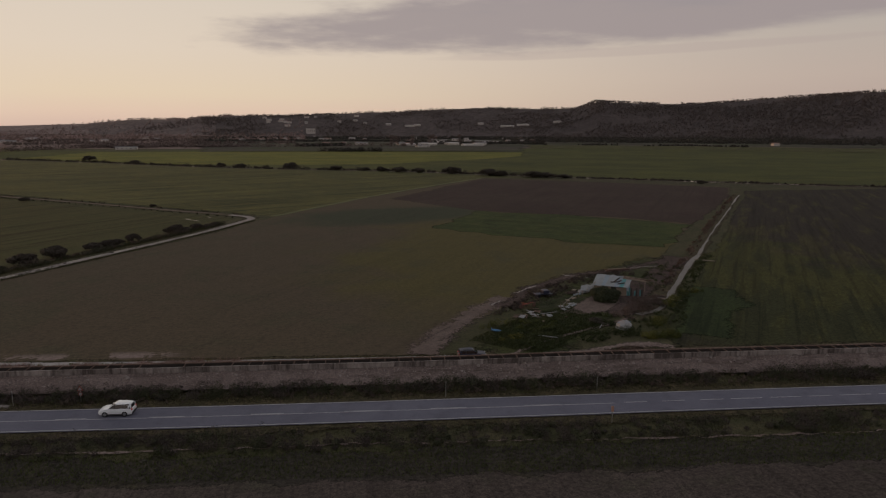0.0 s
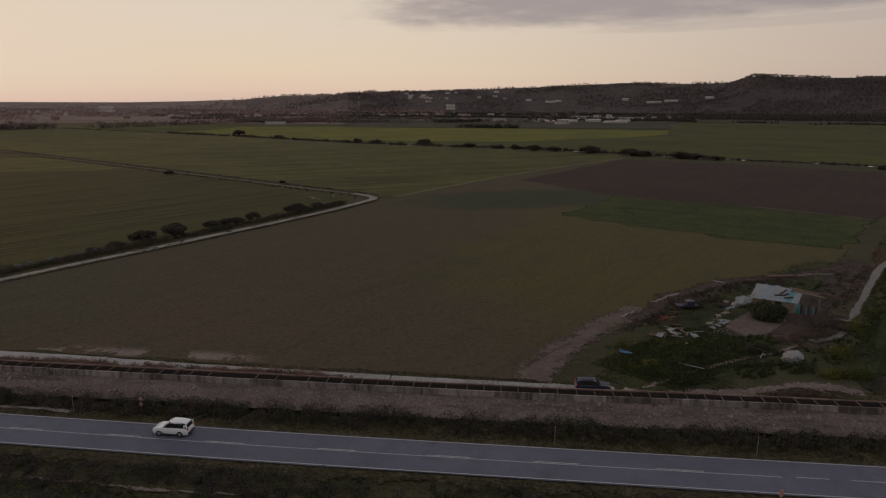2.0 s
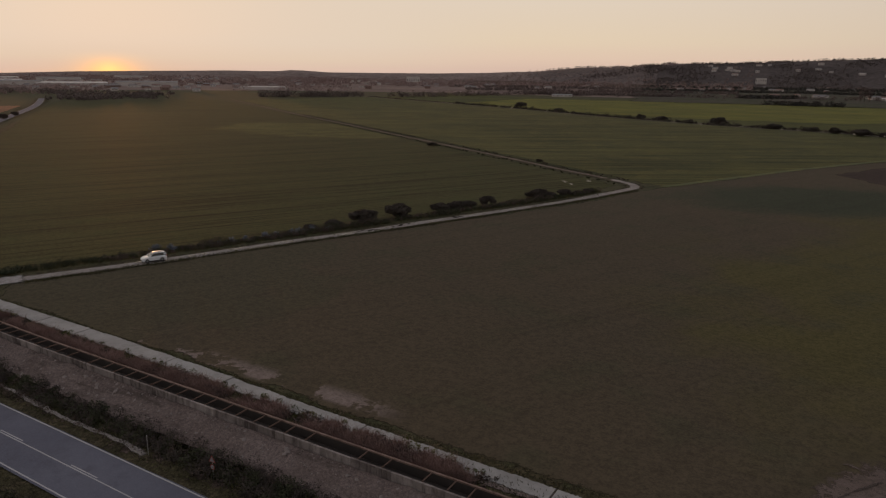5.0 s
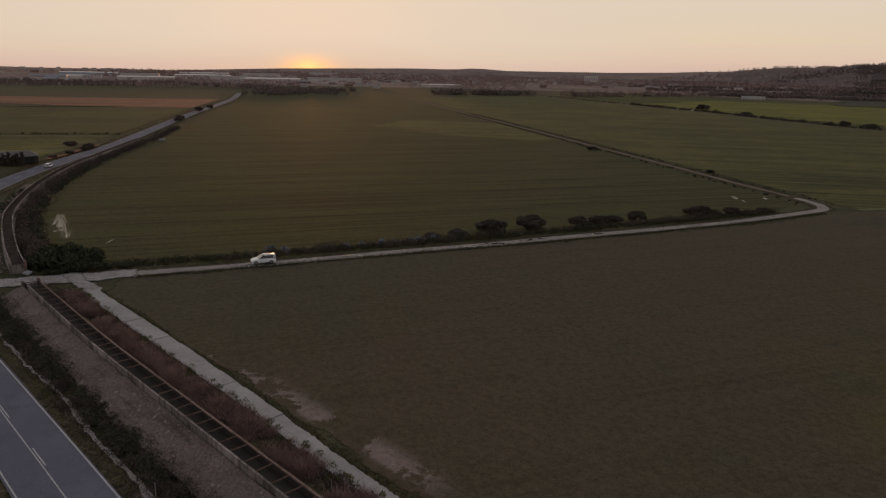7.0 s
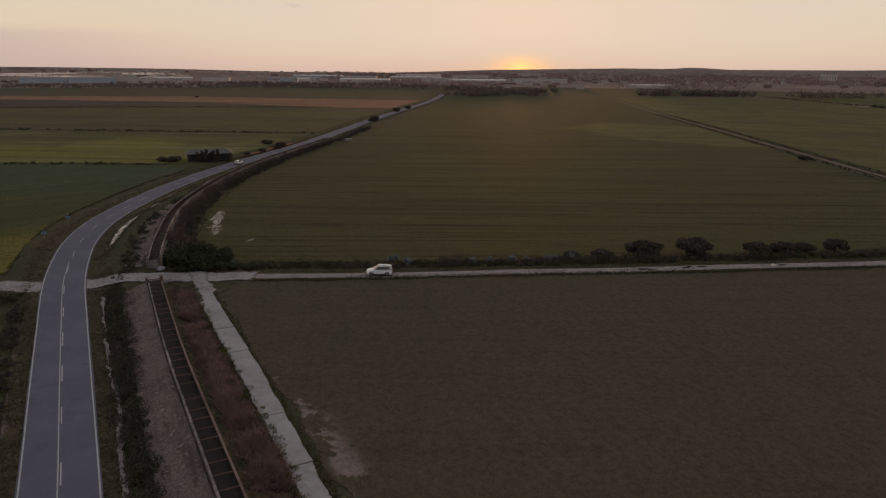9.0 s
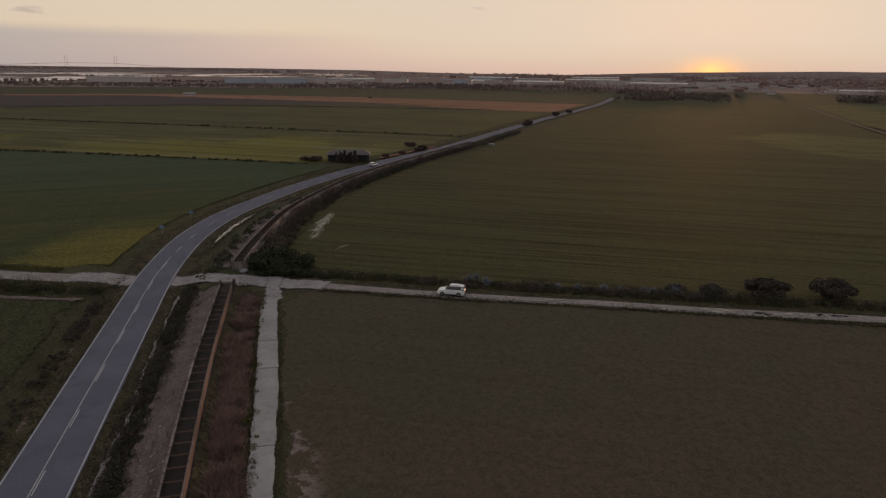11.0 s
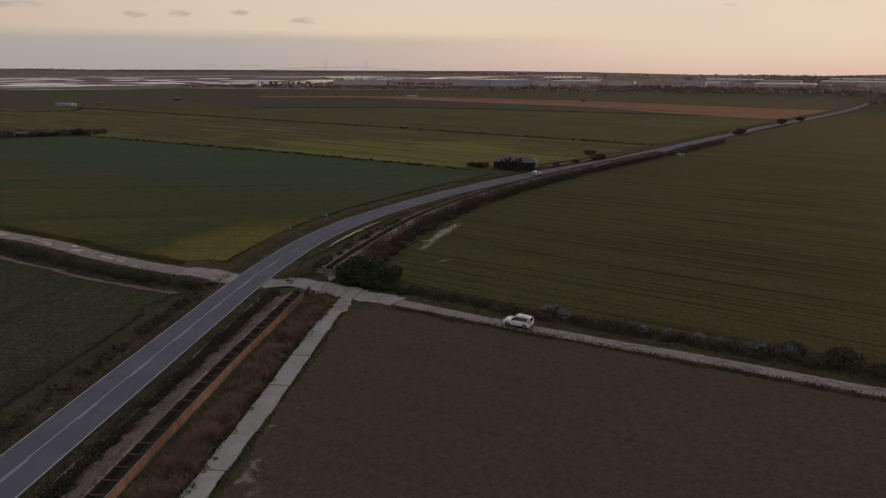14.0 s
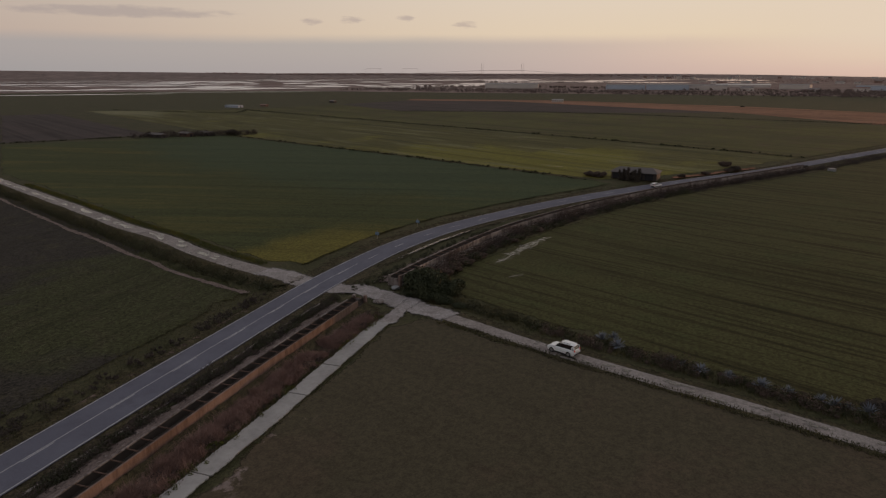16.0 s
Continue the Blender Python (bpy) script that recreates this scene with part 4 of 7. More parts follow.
# ---- irrigation channel ----
def channel(points, label, bay=2.17, north=None):
    base = new("irrigation_channel")
    tagged(base, label, "irrigation channel")
    p, side, run = spline(points, 0.5)
    plinth_v, bed_v = [], []
    for i in range(0, len(p), 2):
        for off, z in ((1.25, 0.0), (1.15, 0.85), (-1.15, 0.75), (-1.25, 0.0)):
            q = p[i] + side[i] * off
            plinth_v.append((q[0], q[1], z))
        for off in (0.8, -0.8):
            q = p[i] + side[i] * off
            bed_v.append((q[0], q[1], 1.0))
    rows = len(plinth_v) // 4
    faces = [(i * 4 + k, i * 4 + k + 1, i * 4 + k + 5, i * 4 + k + 4) for i in range(rows - 1) for k in range(3)] + [(3, 2, 1, 0), tuple(rows * 4 - 4 + k for k in range(4))]
    link_mesh("plinth", plinth_v, faces, WALLCRETE, base)
    link_mesh("bed", bed_v, [(i * 2 + 1, i * 2 + 3, i * 2 + 2, i * 2) for i in range(rows - 1)], BEDANDSHADE, base)
    # added dark strips inside both walls stand in for the trough's shade
    for off in (0.86, -0.86):
        lining = []
        for i in range(0, len(p), 2):
            q = p[i] + side[i] * off
            lining += [(q[0], q[1], 0.98), (q[0], q[1], 1.86)]
        link_mesh("lining", lining, [(i * 2, i * 2 + 2, i * 2 + 3, i * 2 + 1) for i in range(len(lining) // 2 - 1)], BEDANDSHADE, base)
    panel = bpy.data.meshes.new("panel")
    bm = box(-bay + 0.015, bay - 0.015, -0.07, 0.07, 0.0, 1.15)
    box(-bay + 0.015, bay - 0.015, -0.10, 0.10, 1.04, 1.16, 0.0, bm)
    bm.to_mesh(panel), bm.free()
    panel.materials.append(WALLCRETE)
    rusty = panel.copy()
    rusty.materials[0] = north or RUSTCRETE
    tie = bpy.data.meshes.new("tie")
    bm = box(-0.05, 0.05, -0.95, 0.95, 1.86, 1.97)
    bm.to_mesh(tie), bm.free()
    tie.materials.append(TIESTEEL)
    count = int(run[-1] / bay)
    rng = random.Random(4)
    for k in range(count):
        i = min(len(p) - 1, int(np.searchsorted(run, (k + 0.5) * bay)))
        a = math.atan2(-side[i][0], side[i][1])
        q = p[i]
        for sign, mesh in ((1, panel), (-1, rusty)) if k % 2 else ():
            o = new("panel", mesh)
            o.parent = base
            j = min(len(p) - 1, int(np.searchsorted(run, k * bay)))
            here = np.array((np.interp(k * bay, run, p[:, 0]), np.interp(k * bay, run, p[:, 1])))
            spot = here + side[j] * sign * 0.95
            o.matrix_basis = Matrix.Translation((spot[0], spot[1], 0.84 + rng.uniform(-0.02, 0.02))) @ Matrix.Rotation(a + rng.uniform(-0.006, 0.006), 4, "Z")
        if rng.random() < 0.96:
            o = new("tie", tie)
            o.parent = base
            o.matrix_basis = Matrix.Translation((q[0], q[1], rng.uniform(-0.02, 0.015))) @ Matrix.Rotation(a + rng.uniform(-0.03, 0.03), 4, "Z")
    return base


for line, label, north, turn in ((CHANNEL, "raised concrete irrigation channel with rusty cross ties, empty", None, 176), (CHANNEL_WEST[:9], "raised concrete irrigation channel curving along the road", WALLCRETE, 170)):
    trough = channel(line, label, 2.17, north)
    x, y = line[-1] if north is None else line[0]
    for name, bm, mat in (("end_wall", box(-0.16, 0.16, -1.2, 1.2, 0.0, 1.5, 0.03), WALLCRETE), ("end_post", box(-0.28, 0.28, -1.32, -0.86, 0.0, 2.15, 0.04), RUSTCRETE), ("end_post", box(-0.28, 0.28, 0.86, 1.32, 0.0, 2.05, 0.04), WALLCRETE)):
        ob = part(name, bm, mat, trough)
        ob.matrix_basis = pose(x, y, 0.0, 0, 0, turn)


def gravel_slope(points, label):
    """The bank of rubble that leans on the channel wall."""
    p, side, run = spline(points, 1.0)
    rng = np.random.default_rng(8)
    verts, faces = [], []
    lanes = ((4.9, 0.13), (3.6, 0.42), (2.3, 0.92), (1.13, 1.28))
    for i in range(len(p)):
        for off, z in lanes:
            q = p[i] + side[i] * (off + rng.normal(0, 0.12) * (off > 1.2))
            verts.append((q[0], q[1], z + rng.normal(0, 0.06) * (0.2 < z)))
    w = len(lanes)
    for i in range(len(p) - 1):
        for k in range(w - 1):
            faces.append((i * w + k + 1, (i + 1) * w + k + 1, (i + 1) * w + k, i * w + k))
    ob = link_mesh("rubble_bank", verts, faces, GRAVEL)
    fade_attribute(ob, np.ones(len(verts)))
    structure(ob, label, "gravel")


gravel_slope(CHANNEL, "stony bank leaning on the channel wall")


def weedy_slope(points, label):
    """Earth heaped against the other side of the channel."""
    p, side, run = spline(points, 1.0)
    rng = np.random.default_rng(18)
    lanes = ((-1.2, 0.95), (-1.9, 0.62), (-2.8, 0.30), (-3.8, 0.12))
    verts = []
    for i in range(len(p)):
        for off, z in lanes:
            q = p[i] + side[i] * (off + rng.normal(0, 0.12) * (off < -1.3))
            verts.append((q[0], q[1], z + rng.normal(0, 0.07) * (0.2 < z)))
    w = len(lanes)
    faces = [(i * w + k + 1, (i + 1) * w + k + 1, (i + 1) * w + k, i * w + k) for i in range(len(p) - 1) for k in range(w - 1)]
    ob = link_mesh("weedy_bank", verts, faces, VERGE)
    fade_attribute(ob, np.ones(len(verts)))
    structure(ob, label, "bank")


weedy_slope(CHANNEL, "weedy earth bank leaning on the channel wall")


def path_slabs():
    base = structure(ribbon("concrete_path", SLAB, 0.9, -1.2, 0.10, BAREPATCH, 2.0, 0.15), "pale cracked concrete path of cast slabs", "path")
    p, side, run = spline(SLAB, 0.2)
    rng = random.Random(11)
    at = 0.0
    while at < run[-1] - 1:
        length = rng.uniform(6.0, 13.0)
        i, j = np.searchsorted(run, (at + 0.2, min(at + length + 0.05, run[-1] - 0.01)))
        east = min(1.0, max(0.0, (p[i][0] + 85) / 45))
        wide = [1.25 - 0.4 * east, -1.25 + 0.1 * east]
        bm = bmesh.new()
        tops = []
        for off, order in ((wide[0], range(i, j + 1)), (wide[1], range(j, i - 1, -1))):
            for k in order:
                q = p[k] + side[k] * (off + 0.16 * noise.noise(Vector((p[k][0] * 0.35, off, 0))) + rng.uniform(-0.09, 0.09))
                tops.append((q[0], q[1]))
        z = 0.2 + rng.uniform(-0.02, 0.02)
        top = bm.faces.new([bm.verts.new((x, y, z)) for x, y in tops])
        if top.normal.z < 0:
            top.normal_flip()
        grown = bmesh.ops.extrude_face_region(bm, geom=[top])
        bmesh.ops.translate(bm, verts=[v for v in grown["geom"] if isinstance(v, bmesh.types.BMVert)], vec=(0, 0, -0.14))
        bmesh.ops.recalc_face_normals(bm, faces=bm.faces[:])
        part("slab", bm, CONCRETE, base)
        at += length


path_slabs()


# ---- vehicles ----
def loft(sections):
    """A closed body through rings of equal corner counts."""
    bm = bmesh.new()
    rings = [[bm.verts.new(v) for v in ring] for ring in sections]
    for a, b in zip(rings, rings[1:]):
        for k in range(len(a)):
            bm.faces.new((a[k], a[(k + 1) % len(a)], b[(k + 1) % len(a)], b[k]))
    bm.faces.new(rings[0][::-1]), bm.faces.new(rings[-1])
    bmesh.ops.recalc_face_normals(bm, faces=bm.faces[:])
    return bm


def car(name, label, category, m, mat, length=4.4, width=1.82, height=1.66, wheel=0.34, hood=1.05, boxy=0.2, rails=False):
    """A car with its nose towards +x, standing on z = 0."""
    thing = tagged(new(name), label, category)
    h, w, b = length / 2, width / 2, 0.26
    belt = height * 0.61
    body = []
    for x, low, top, wide in ((h, 0.42, 0.62, 0.78), (h - 0.12, 0.28, 0.80, 0.90), (h - 0.5, b, belt * 0.93, 0.97), (h - hood, b, belt * 0.99, 1.0), (0.2, b, belt, 1.0), (-0.8, b, belt * 1.01, 1.0), (-h + 0.45, b, belt * 1.02, 0.98), (-h + 0.08, 0.30, belt * 1.0, 0.92), (-h, 0.44, belt * 0.93, 0.86)):
        y = w * wide
        body.append([(x, -y * 0.94, low), (x, -y, (low + top) * 0.5), (x, -y * 0.95, top - 0.06), (x, -y * 0.86, top), (x, y * 0.86, top), (x, y * 0.95, top - 0.06), (x, y, (low + top) * 0.5), (x, y * 0.94, low)])
    bm = loft(body)
    shell = part("body", bm, mat, thing)
    cabin = []
    back = -h + 0.10
    for x, z, wide in ((h - hood - 0.08, belt - 0.02, 0.84), (h - hood - 0.75, height * 0.93, 0.74), (h - hood - 1.0, height - 0.06, 0.72), (back + 0.55 + boxy, height - 0.07, 0.72), (back + 0.25, height * 0.92, 0.74), (back + 0.02, belt, 0.84)):
        y = w * wide
        cabin.append([(x, -w * 0.88, belt - 0.05), (x, -y, z), (x, y, z), (x, w * 0.88, belt - 0.05)])
    part("cabin_glass", loft(cabin), GLASS, thing, "dark tinted car windows")
    roof = []
    for x, z, wide in ((h - hood - 0.72, height * 0.915, 0.73), (h - hood - 1.05, height - 0.035, 0.75), (-0.25, height, 0.76), (back + 0.75, height - 0.035, 0.75), (back + 0.12, height * 0.925, 0.72)):
        y = w * wide
        roof.append([(x, -y * 1.02, z - 0.11), (x, -y * 0.86, z - 0.01), (x, 0, z + 0.02), (x, y * 0.86, z - 0.01), (x, y * 1.02, z - 0.11)])
    part("roof", loft(roof), mat, thing)
    for sign in (1, -1):
        for x0, x1 in ((h - hood - 0.10, h - hood - 0.95), (0.05, 0.0), (-0.95, -1.02), (back + 0.12, back + 0.35)):
            part("pillar", rod((x0, sign * w * 0.875, belt - 0.03), (x1, sign * w * 0.745, height - 0.08), 0.05 if abs(x0) > 1.0 else 0.03, 6), mat if x0 > 0.5 else BLACKTRIM, thing)
        part("mirror", box(h - hood - 0.35, h - hood - 0.17, sign * (w + 0.1) - 0.09, sign * (w + 0.1) + 0.09, belt - 0.03, belt + 0.13, 0.03), mat, thing)
        part("rear_quarter", box(back - 0.02, back + 0.42, sign * w * 0.80 - 0.05, sign * w * 0.80 + 0.05, belt - 0.06, height * 0.86, 0.04), mat, thing)
        part("sill", box(-1.0, 1.0, sign * w * 0.97 - 0.03, sign * w * 0.97 + 0.03, 0.24, 0.36, 0.01), BLACKTRIM, thing)
        part("headlamp", box(h - 0.20, h - 0.015, sign * w * 0.66 - 0.17, sign * w * 0.66 + 0.17, 0.66, 0.79, 0.03), RIM, thing, "clear headlamp")
        part("tail_lamp", box(-h - 0.005, -h + 0.10, sign * w * 0.76 - 0.11, sign * w * 0.76 + 0.11, belt * 0.78, belt * 1.04, 0.03), TAIL, thing, "red tail lamp")
        if rails:
            part("roof_rail", rod((0.55, sign * w * 0.66, height + 0.05), (back + 0.6, sign * w * 0.66, height + 0.05), 0.025, 6), BLACKTRIM, thing)
        for x in (h - 0.86, -h + 0.92):
            y = sign * (w - 0.11)
            bm = rod((x, y - 0.115, wheel), (x, y + 0.115, wheel), wheel, 20)
            tyre = part("wheel", bm, RUBBER, thing)
            part("rim", rod((x, y + sign * 0.09, wheel), (x, y + sign * 0.125, wheel), wheel * 0.62, 12), RIM, tyre)
    part("bumper", box(-h - 0.04, -h + 0.16, -w * 0.84, w * 0.84, 0.34, 0.56, 0.04), BLACKTRIM, thing)
    part("bumper", box(h - 0.18, h + 0.03, -w * 0.74, w * 0.74, 0.32, 0.50, 0.04), BLACKTRIM, thing)
    part("number_plate", box(-h - 0.055, -h - 0.035, -0.26, 0.26, 0.66, 0.78), WHITEWALL, thing, "blank pale plate")
    thing.matrix_basis = m
    return thing


car("off_road_car", "white off-road car standing on the dirt track", "car", pose(-106.7, 134.2, 0.08, 0, 0, -114), WHITEPAINT, 4.45, 1.82, 1.78, 0.37, 1.15, 0.35, True)
car("car", "white compact car in the road's far lane", "car", pose(-36.0, 85.6, -0.39, 0, 0, 179.3), WHITEPAINT, 4.15, 1.82, 1.64, 0.34, 1.05)
car("car", "dark blue estate car parked on the path by the channel", "car", pose(11.2, 101.9, 0.12, 0, 0, 2), DARKPAINT, 4.3, 1.8, 1.55, 0.33, 1.1, 0.3, True)
car("car", "white car far along the bending road", "car", pose(-262, 145.2, -0.39, 0, 0, 146), WHITEPAINT, 4.3, 1.8, 1.5, 0.32, 1.1)


# ---- vegetation ----
rng = np.random.default_rng(5)


def stuff(name, ob, label, category):
    return tagged(ob, label, category, kind="stuff")


def scrub_strip(points, left, right, count, height, mat, label, leafs=90, size=0.11):
    at = along(points, left, right, count, rng)
    swell = np.array([noise.noise(Vector((x * 0.11, y * 0.11, height))) + 0.6 * noise.noise(Vector((x * 0.4, y * 0.4, 2.0))) for x, y in at])
    at, swell = at[swell > -0.42], swell[swell > -0.42]
    r = height * (0.35 + 0.5 * rng.random(len(at))) * np.clip(0.95 + 0.75 * swell, 0.5, 1.5)
    centres = np.column_stack((at, r * 0.55))
    sink = np.array([dip(x, y) for x, y in at])
    corners = leaf_cloud(centres, r, leafs, size, rng, 0.9)
    corners[:, :, 2] += np.repeat(sink, leafs)[:, None]
    stuff("scrub", quads_mesh("scrub", corners, 4, mat), label, "scrub")


def grass_strip(points, left, right, count, height, mat, label, width=0.05):
    at = along(points, left, right, count, rng)
    spots = np.column_stack((at, [0.05 + dip(x, y) for x, y in at]))
    stuff("grass", quads_mesh("grass", blades(spots, height, width, rng), 3, mat), label, "grass")


HEDGE = [(140, 91.2), (62, 91.0), (0, 90.8), (-40, 91.0), (-58, 91.4), (-79, 91.7), (-97, 92.4), (-119, 93.6)]
scrub_strip(HEDGE, 1.9, -1.3, 700, 0.6, BROWNBRUSH, "low dry weeds between road and gravel", 50, 0.09)
scrub_strip(HEDGE, 1.0, -0.9, 520, 1.25, SCRUB, "dark low scrub between road and gravel", 130, 0.09)
scrub_strip(HEDGE, 1.4, -1.4, 600, 1.35, DARKBRUSH, "dark purplish brush between road and gravel", 130, 0.085)
scrub_strip(CHANNEL, 4.8, 2.2, 150, 0.6, SCRUB, "small weeds on the gravel", 50, 0.07)
scrub_strip([(-124, 94), (-140, 97), (-160, 101), (-180, 108), (-215, 124)], 1.0, -2.0, 160, 1.1, SCRUB, "dark low scrub between road and gravel")
SOUTH_VERGE = [(150, 75.6), (60, 75.8), (5, 75.9), (-45, 76.6), (-66, 77.8), (-90, 78.6), (-118, 79.2)]
scrub_strip(SOUTH_VERGE[:5], 3.6, -2.0, 480, 0.95, SCRUB, "dark weeds on the verge south of the road", 120, 0.085)
scrub_strip(SOUTH_VERGE[:5], 3.6, -2.2, 720, 1.0, DARKBRUSH, "dark brush on the verge south of the road", 120, 0.08)
scrub_strip(SOUTH_VERGE[4:], 0.6, -1.4, 130, 0.7, DARKBRUSH, "low dark brush on the verge south of the road", 110, 0.08)
grass_strip(SOUTH_VERGE, 4.4, -4.0, 20000, 0.2, GRASS, "rough yellowish grass on the verge", 0.04)
grass_strip([(150, 67.5), (60, 68.2), (5, 69.0), (-45, 70.5), (-70, 72)], 3.2, -3.2, 26000, 0.22, BRIGHTGRASS, "green grass at the edge of the ploughed field", 0.05)
grass_strip(HEDGE, 2.4, -2.6, 12000, 0.3, GRASS, "rough grass beside the road")
grass_strip(SLAB, 1.9, 1.05, 3500, 0.16, GRASS, "short grass along the concrete path", 0.04)
grass_strip(SLAB[:5], -1.05, -1.9, 4500, 0.2, GRASS, "short grass along the concrete path", 0.04)
def bank_lift(x, y):
    """Height of the weedy bank beside the channel."""
    gap = y - np.interp(x, [q[0] for q in CHANNEL[::-1]], [q[1] for q in CHANNEL[::-1]])
    return float(np.interp(gap, (1.2, 1.9, 2.8, 3.8), (0.9, 0.6, 0.28, 0.0))) if gap > 1.0 and -118 < x < 190 else 0.0


REEDS_WEST = [(-20, 100.6), (-50, 101.0), (-80, 101.3), (-98, 101.9), (-113, 102.6)]
REEDS = [(130, 100.8), (30, 100.6), (0, 100.4), (-50, 101.0), (-80, 101.3), (-98, 101.9), (-113, 102.6)]


def tuft_strip(points, left, right, count, each, height, spread, mat, label):
    """Clumps of long leaning blades."""
    at = along(points, left, right, count, rng)
    swell = np.array([noise.noise(Vector((x * 0.13, y * 0.13, 4.0))) + 0.5 * noise.noise(Vector((x * 0.5, y * 0.5, 6.0))) for x, y in at])
    at, swell = at[swell > -0.32], swell[swell > -0.32]
    tall = np.repeat(height * (0.45 + 0.7 * rng.random(len(at))) * (0.9 + 0.5 * swell), each)
    spots = np.repeat(np.column_stack((at, [0.05 + dip(x, y) + bank_lift(x, y) for x, y in at])), each, axis=0)
    spots[:, :2] += rng.normal(0, spread, (len(spots), 2))
    corners = blades(spots, 1.0, 0.03, rng, 0.55)
    corners[:, 2] = corners[:, 0] * 0.5 + corners[:, 1] * 0.5 + (corners[:, 2] - corners[:, 0] * 0.5 - corners[:, 1] * 0.5) * tall[:, None]
    stuff("weeds", quads_mesh("weeds", corners, 3, mat), label, "weeds")


tuft_strip(REEDS_WEST, 1.3, -1.2, 620, 170, 0.9, 0.40, DRY, "dry reddish weeds along the channel")
grass_strip(REEDS, 1.2, -2.4, 9000, 0.35, GRASS, "green grass beside the concrete path", 0.04)
scrub_strip(REEDS_WEST, 1.4, -1.6, 320, 0.75, DARKBRUSH, "dark brown weeds along the channel", 90, 0.08)
scrub_strip(REEDS_WEST, -0.8, -2.6, 150, 0.65, BRIGHTWEED, "green weeds beside the concrete path", 70, 0.08)
scrub_strip(REEDS_WEST, 1.0, -1.0, 120, 0.9, BROWNBRUSH, "brown brush along the channel", 80, 0.10)
TRACKSIDE = [(-123.5, 112.5), (-115.5, 128.5), (-109, 143), (-103, 157), (-95, 175), (-86.5, 196), (-76, 222), (-68, 242), (-61, 262)]
scrub_strip(TRACKSIDE, 1.6, -1.2, 420, 1.15, SCRUB, "dark scrub along the dirt track")
scrub_strip(TRACKSIDE[1:5], 1.2, -1.4, 150, 0.9, BROWNBRUSH, "dry purplish brush among the agaves", 120, 0.08)
scrub_strip(TRACKSIDE[2:], 1.4, -0.8, 170, 1.3, BROWNBRUSH, "dry brown brush along the dirt track")
grass_strip(TRACKSIDE, 2.4, -2.0, 9000, 0.4, GRASS, "rough grass along the dirt track")
grass_strip([(-113.5, 113.5), (-105, 133), (-95, 157), (-78, 196), (-60, 242), (-51, 270)], 1.0, -0.8, 7000, 0.3, GRASS, "grassy edge of the dirt track")
scrub_strip([(-129, 104.5), (-142, 106.5), (-162, 111), (-179, 116), (-201, 125.5), (-224, 137), (-252, 154.5), (-280, 174), (-322, 206), (-385, 250)], 1.8, -2.0, 560, 1.9, DARKBRUSH, "dark purplish brush beside the curving channel", 70, 0.14)
scrub_strip([(-129, 104.5), (-142, 106.5), (-162, 111), (-179, 116), (-201, 125.5), (-224, 137), (-252, 154.5)], 0.5, -2.6, 180, 1.5, SCRUB, "green brush beside the curving channel", 80, 0.15)
scrub_strip(CHANNEL_WEST[1:9], -1.7, -3.2, 420, 2.1, BROWNBRUSH, "brown brush leaning on the curving channel", 80, 0.13)
scrub_strip(WEST_HEDGE, 1.4, -1.6, 800, 1.6, SCRUB, "thick green hedge bank beside the side track", 80, 0.12)
grass_strip(WEST_TRACK[1:7], -3.0, -5.2, 9000, 0.35, BRIGHTWEED, "yellow-flowering weeds along the side track", 0.06)
grass_strip(WEST_HEDGE, 3.5, -4.5, 9000, 0.4, GRASS, "rough grass around the hedge bank")
structure(ribbon("far_ditch_pool", FAR_DITCH[7:], 1.5, -1.0, 0.13, WATER, 4.0, 0.7), "broad pale water in the far ditch", "water")
scrub_strip(FAR_DITCH[1:8], 5.0, 1.0, 330, 2.6, BUSHLEAF, "dark bushes and reeds along the far ditch", 60, 0.34)
scrub_strip(FAR_DITCH[:8], 6.0, 1.8, 700, 1.3, BROWNBRUSH, "brown reeds along the far ditch", 26, 0.34)
structure(ribbon("ditch_track", FAR_DITCH, -2.5, -5.0, 0.11, SANDY, 6.0, 0.6), "pale track beside the far ditch", "track")
scrub_strip(FAR_DITCH[7:11], 4.5, 2.0, 260, 1.1, DARKBRUSH, "dark low weeds along the far ditch", 30, 0.3)
scrub_strip(FAR_DITCH[7:11], -1.6, -3.0, 220, 0.8, DARKBRUSH, "dark low weeds along the far ditch", 30, 0.3)
scrub_strip(TRACK[12:20], -2.6, -5.0, 260, 0.4, BROWNBRUSH, "brown weeds along the far part of the track", 30, 0.2)
scrub_strip(TRACK[12:20], 3.0, 6.0, 220, 0.35, SCRUB, "dark weeds along the far part of the track", 24, 0.25)
scrub_strip(DITCH, 3.5, 1.6, 160, 0.9, BROWNBRUSH, "brown weeds on the ditch bank", 40, 0.2)
scrub_strip(DITCH[1:6], -1.2, -3.6, 150, 0.8, DUMPWEED, "green weeds on the ditch bank", 80, 0.1)
for line, count in (([(42.5, 110.4), (45.5, 110.8), (48.6, 110.3)], 50), ([(47, 117), (48.3, 119), (49.5, 121)], 26), ([(55, 130), (57, 133.5), (60, 138)], 30), ([(62.7, 141.5), (68, 141.8)], 16), ([(15, 118), (20, 121), (24, 120)], 16), ([(17, 111), (21, 112)], 20)):
    scrub_strip(line, 1.0, -1.0, count, 1.0, BRIGHTWEED, "yellow-green flowering weeds near the ditch", 90, 0.09)
scrub_strip([(43, 117), (50, 121), (55, 126)], 3.0, -3.0, 40, 0.8, DUMPWEED, "green weeds beside the ditch", 80, 0.1)
scrub_strip([(19, 107.5), (26, 114), (33, 120), (41, 121)], 5.0, -3.0, 260, 0.8, DUMPWEED, "dark green weeds round the dump", 90, 0.09)
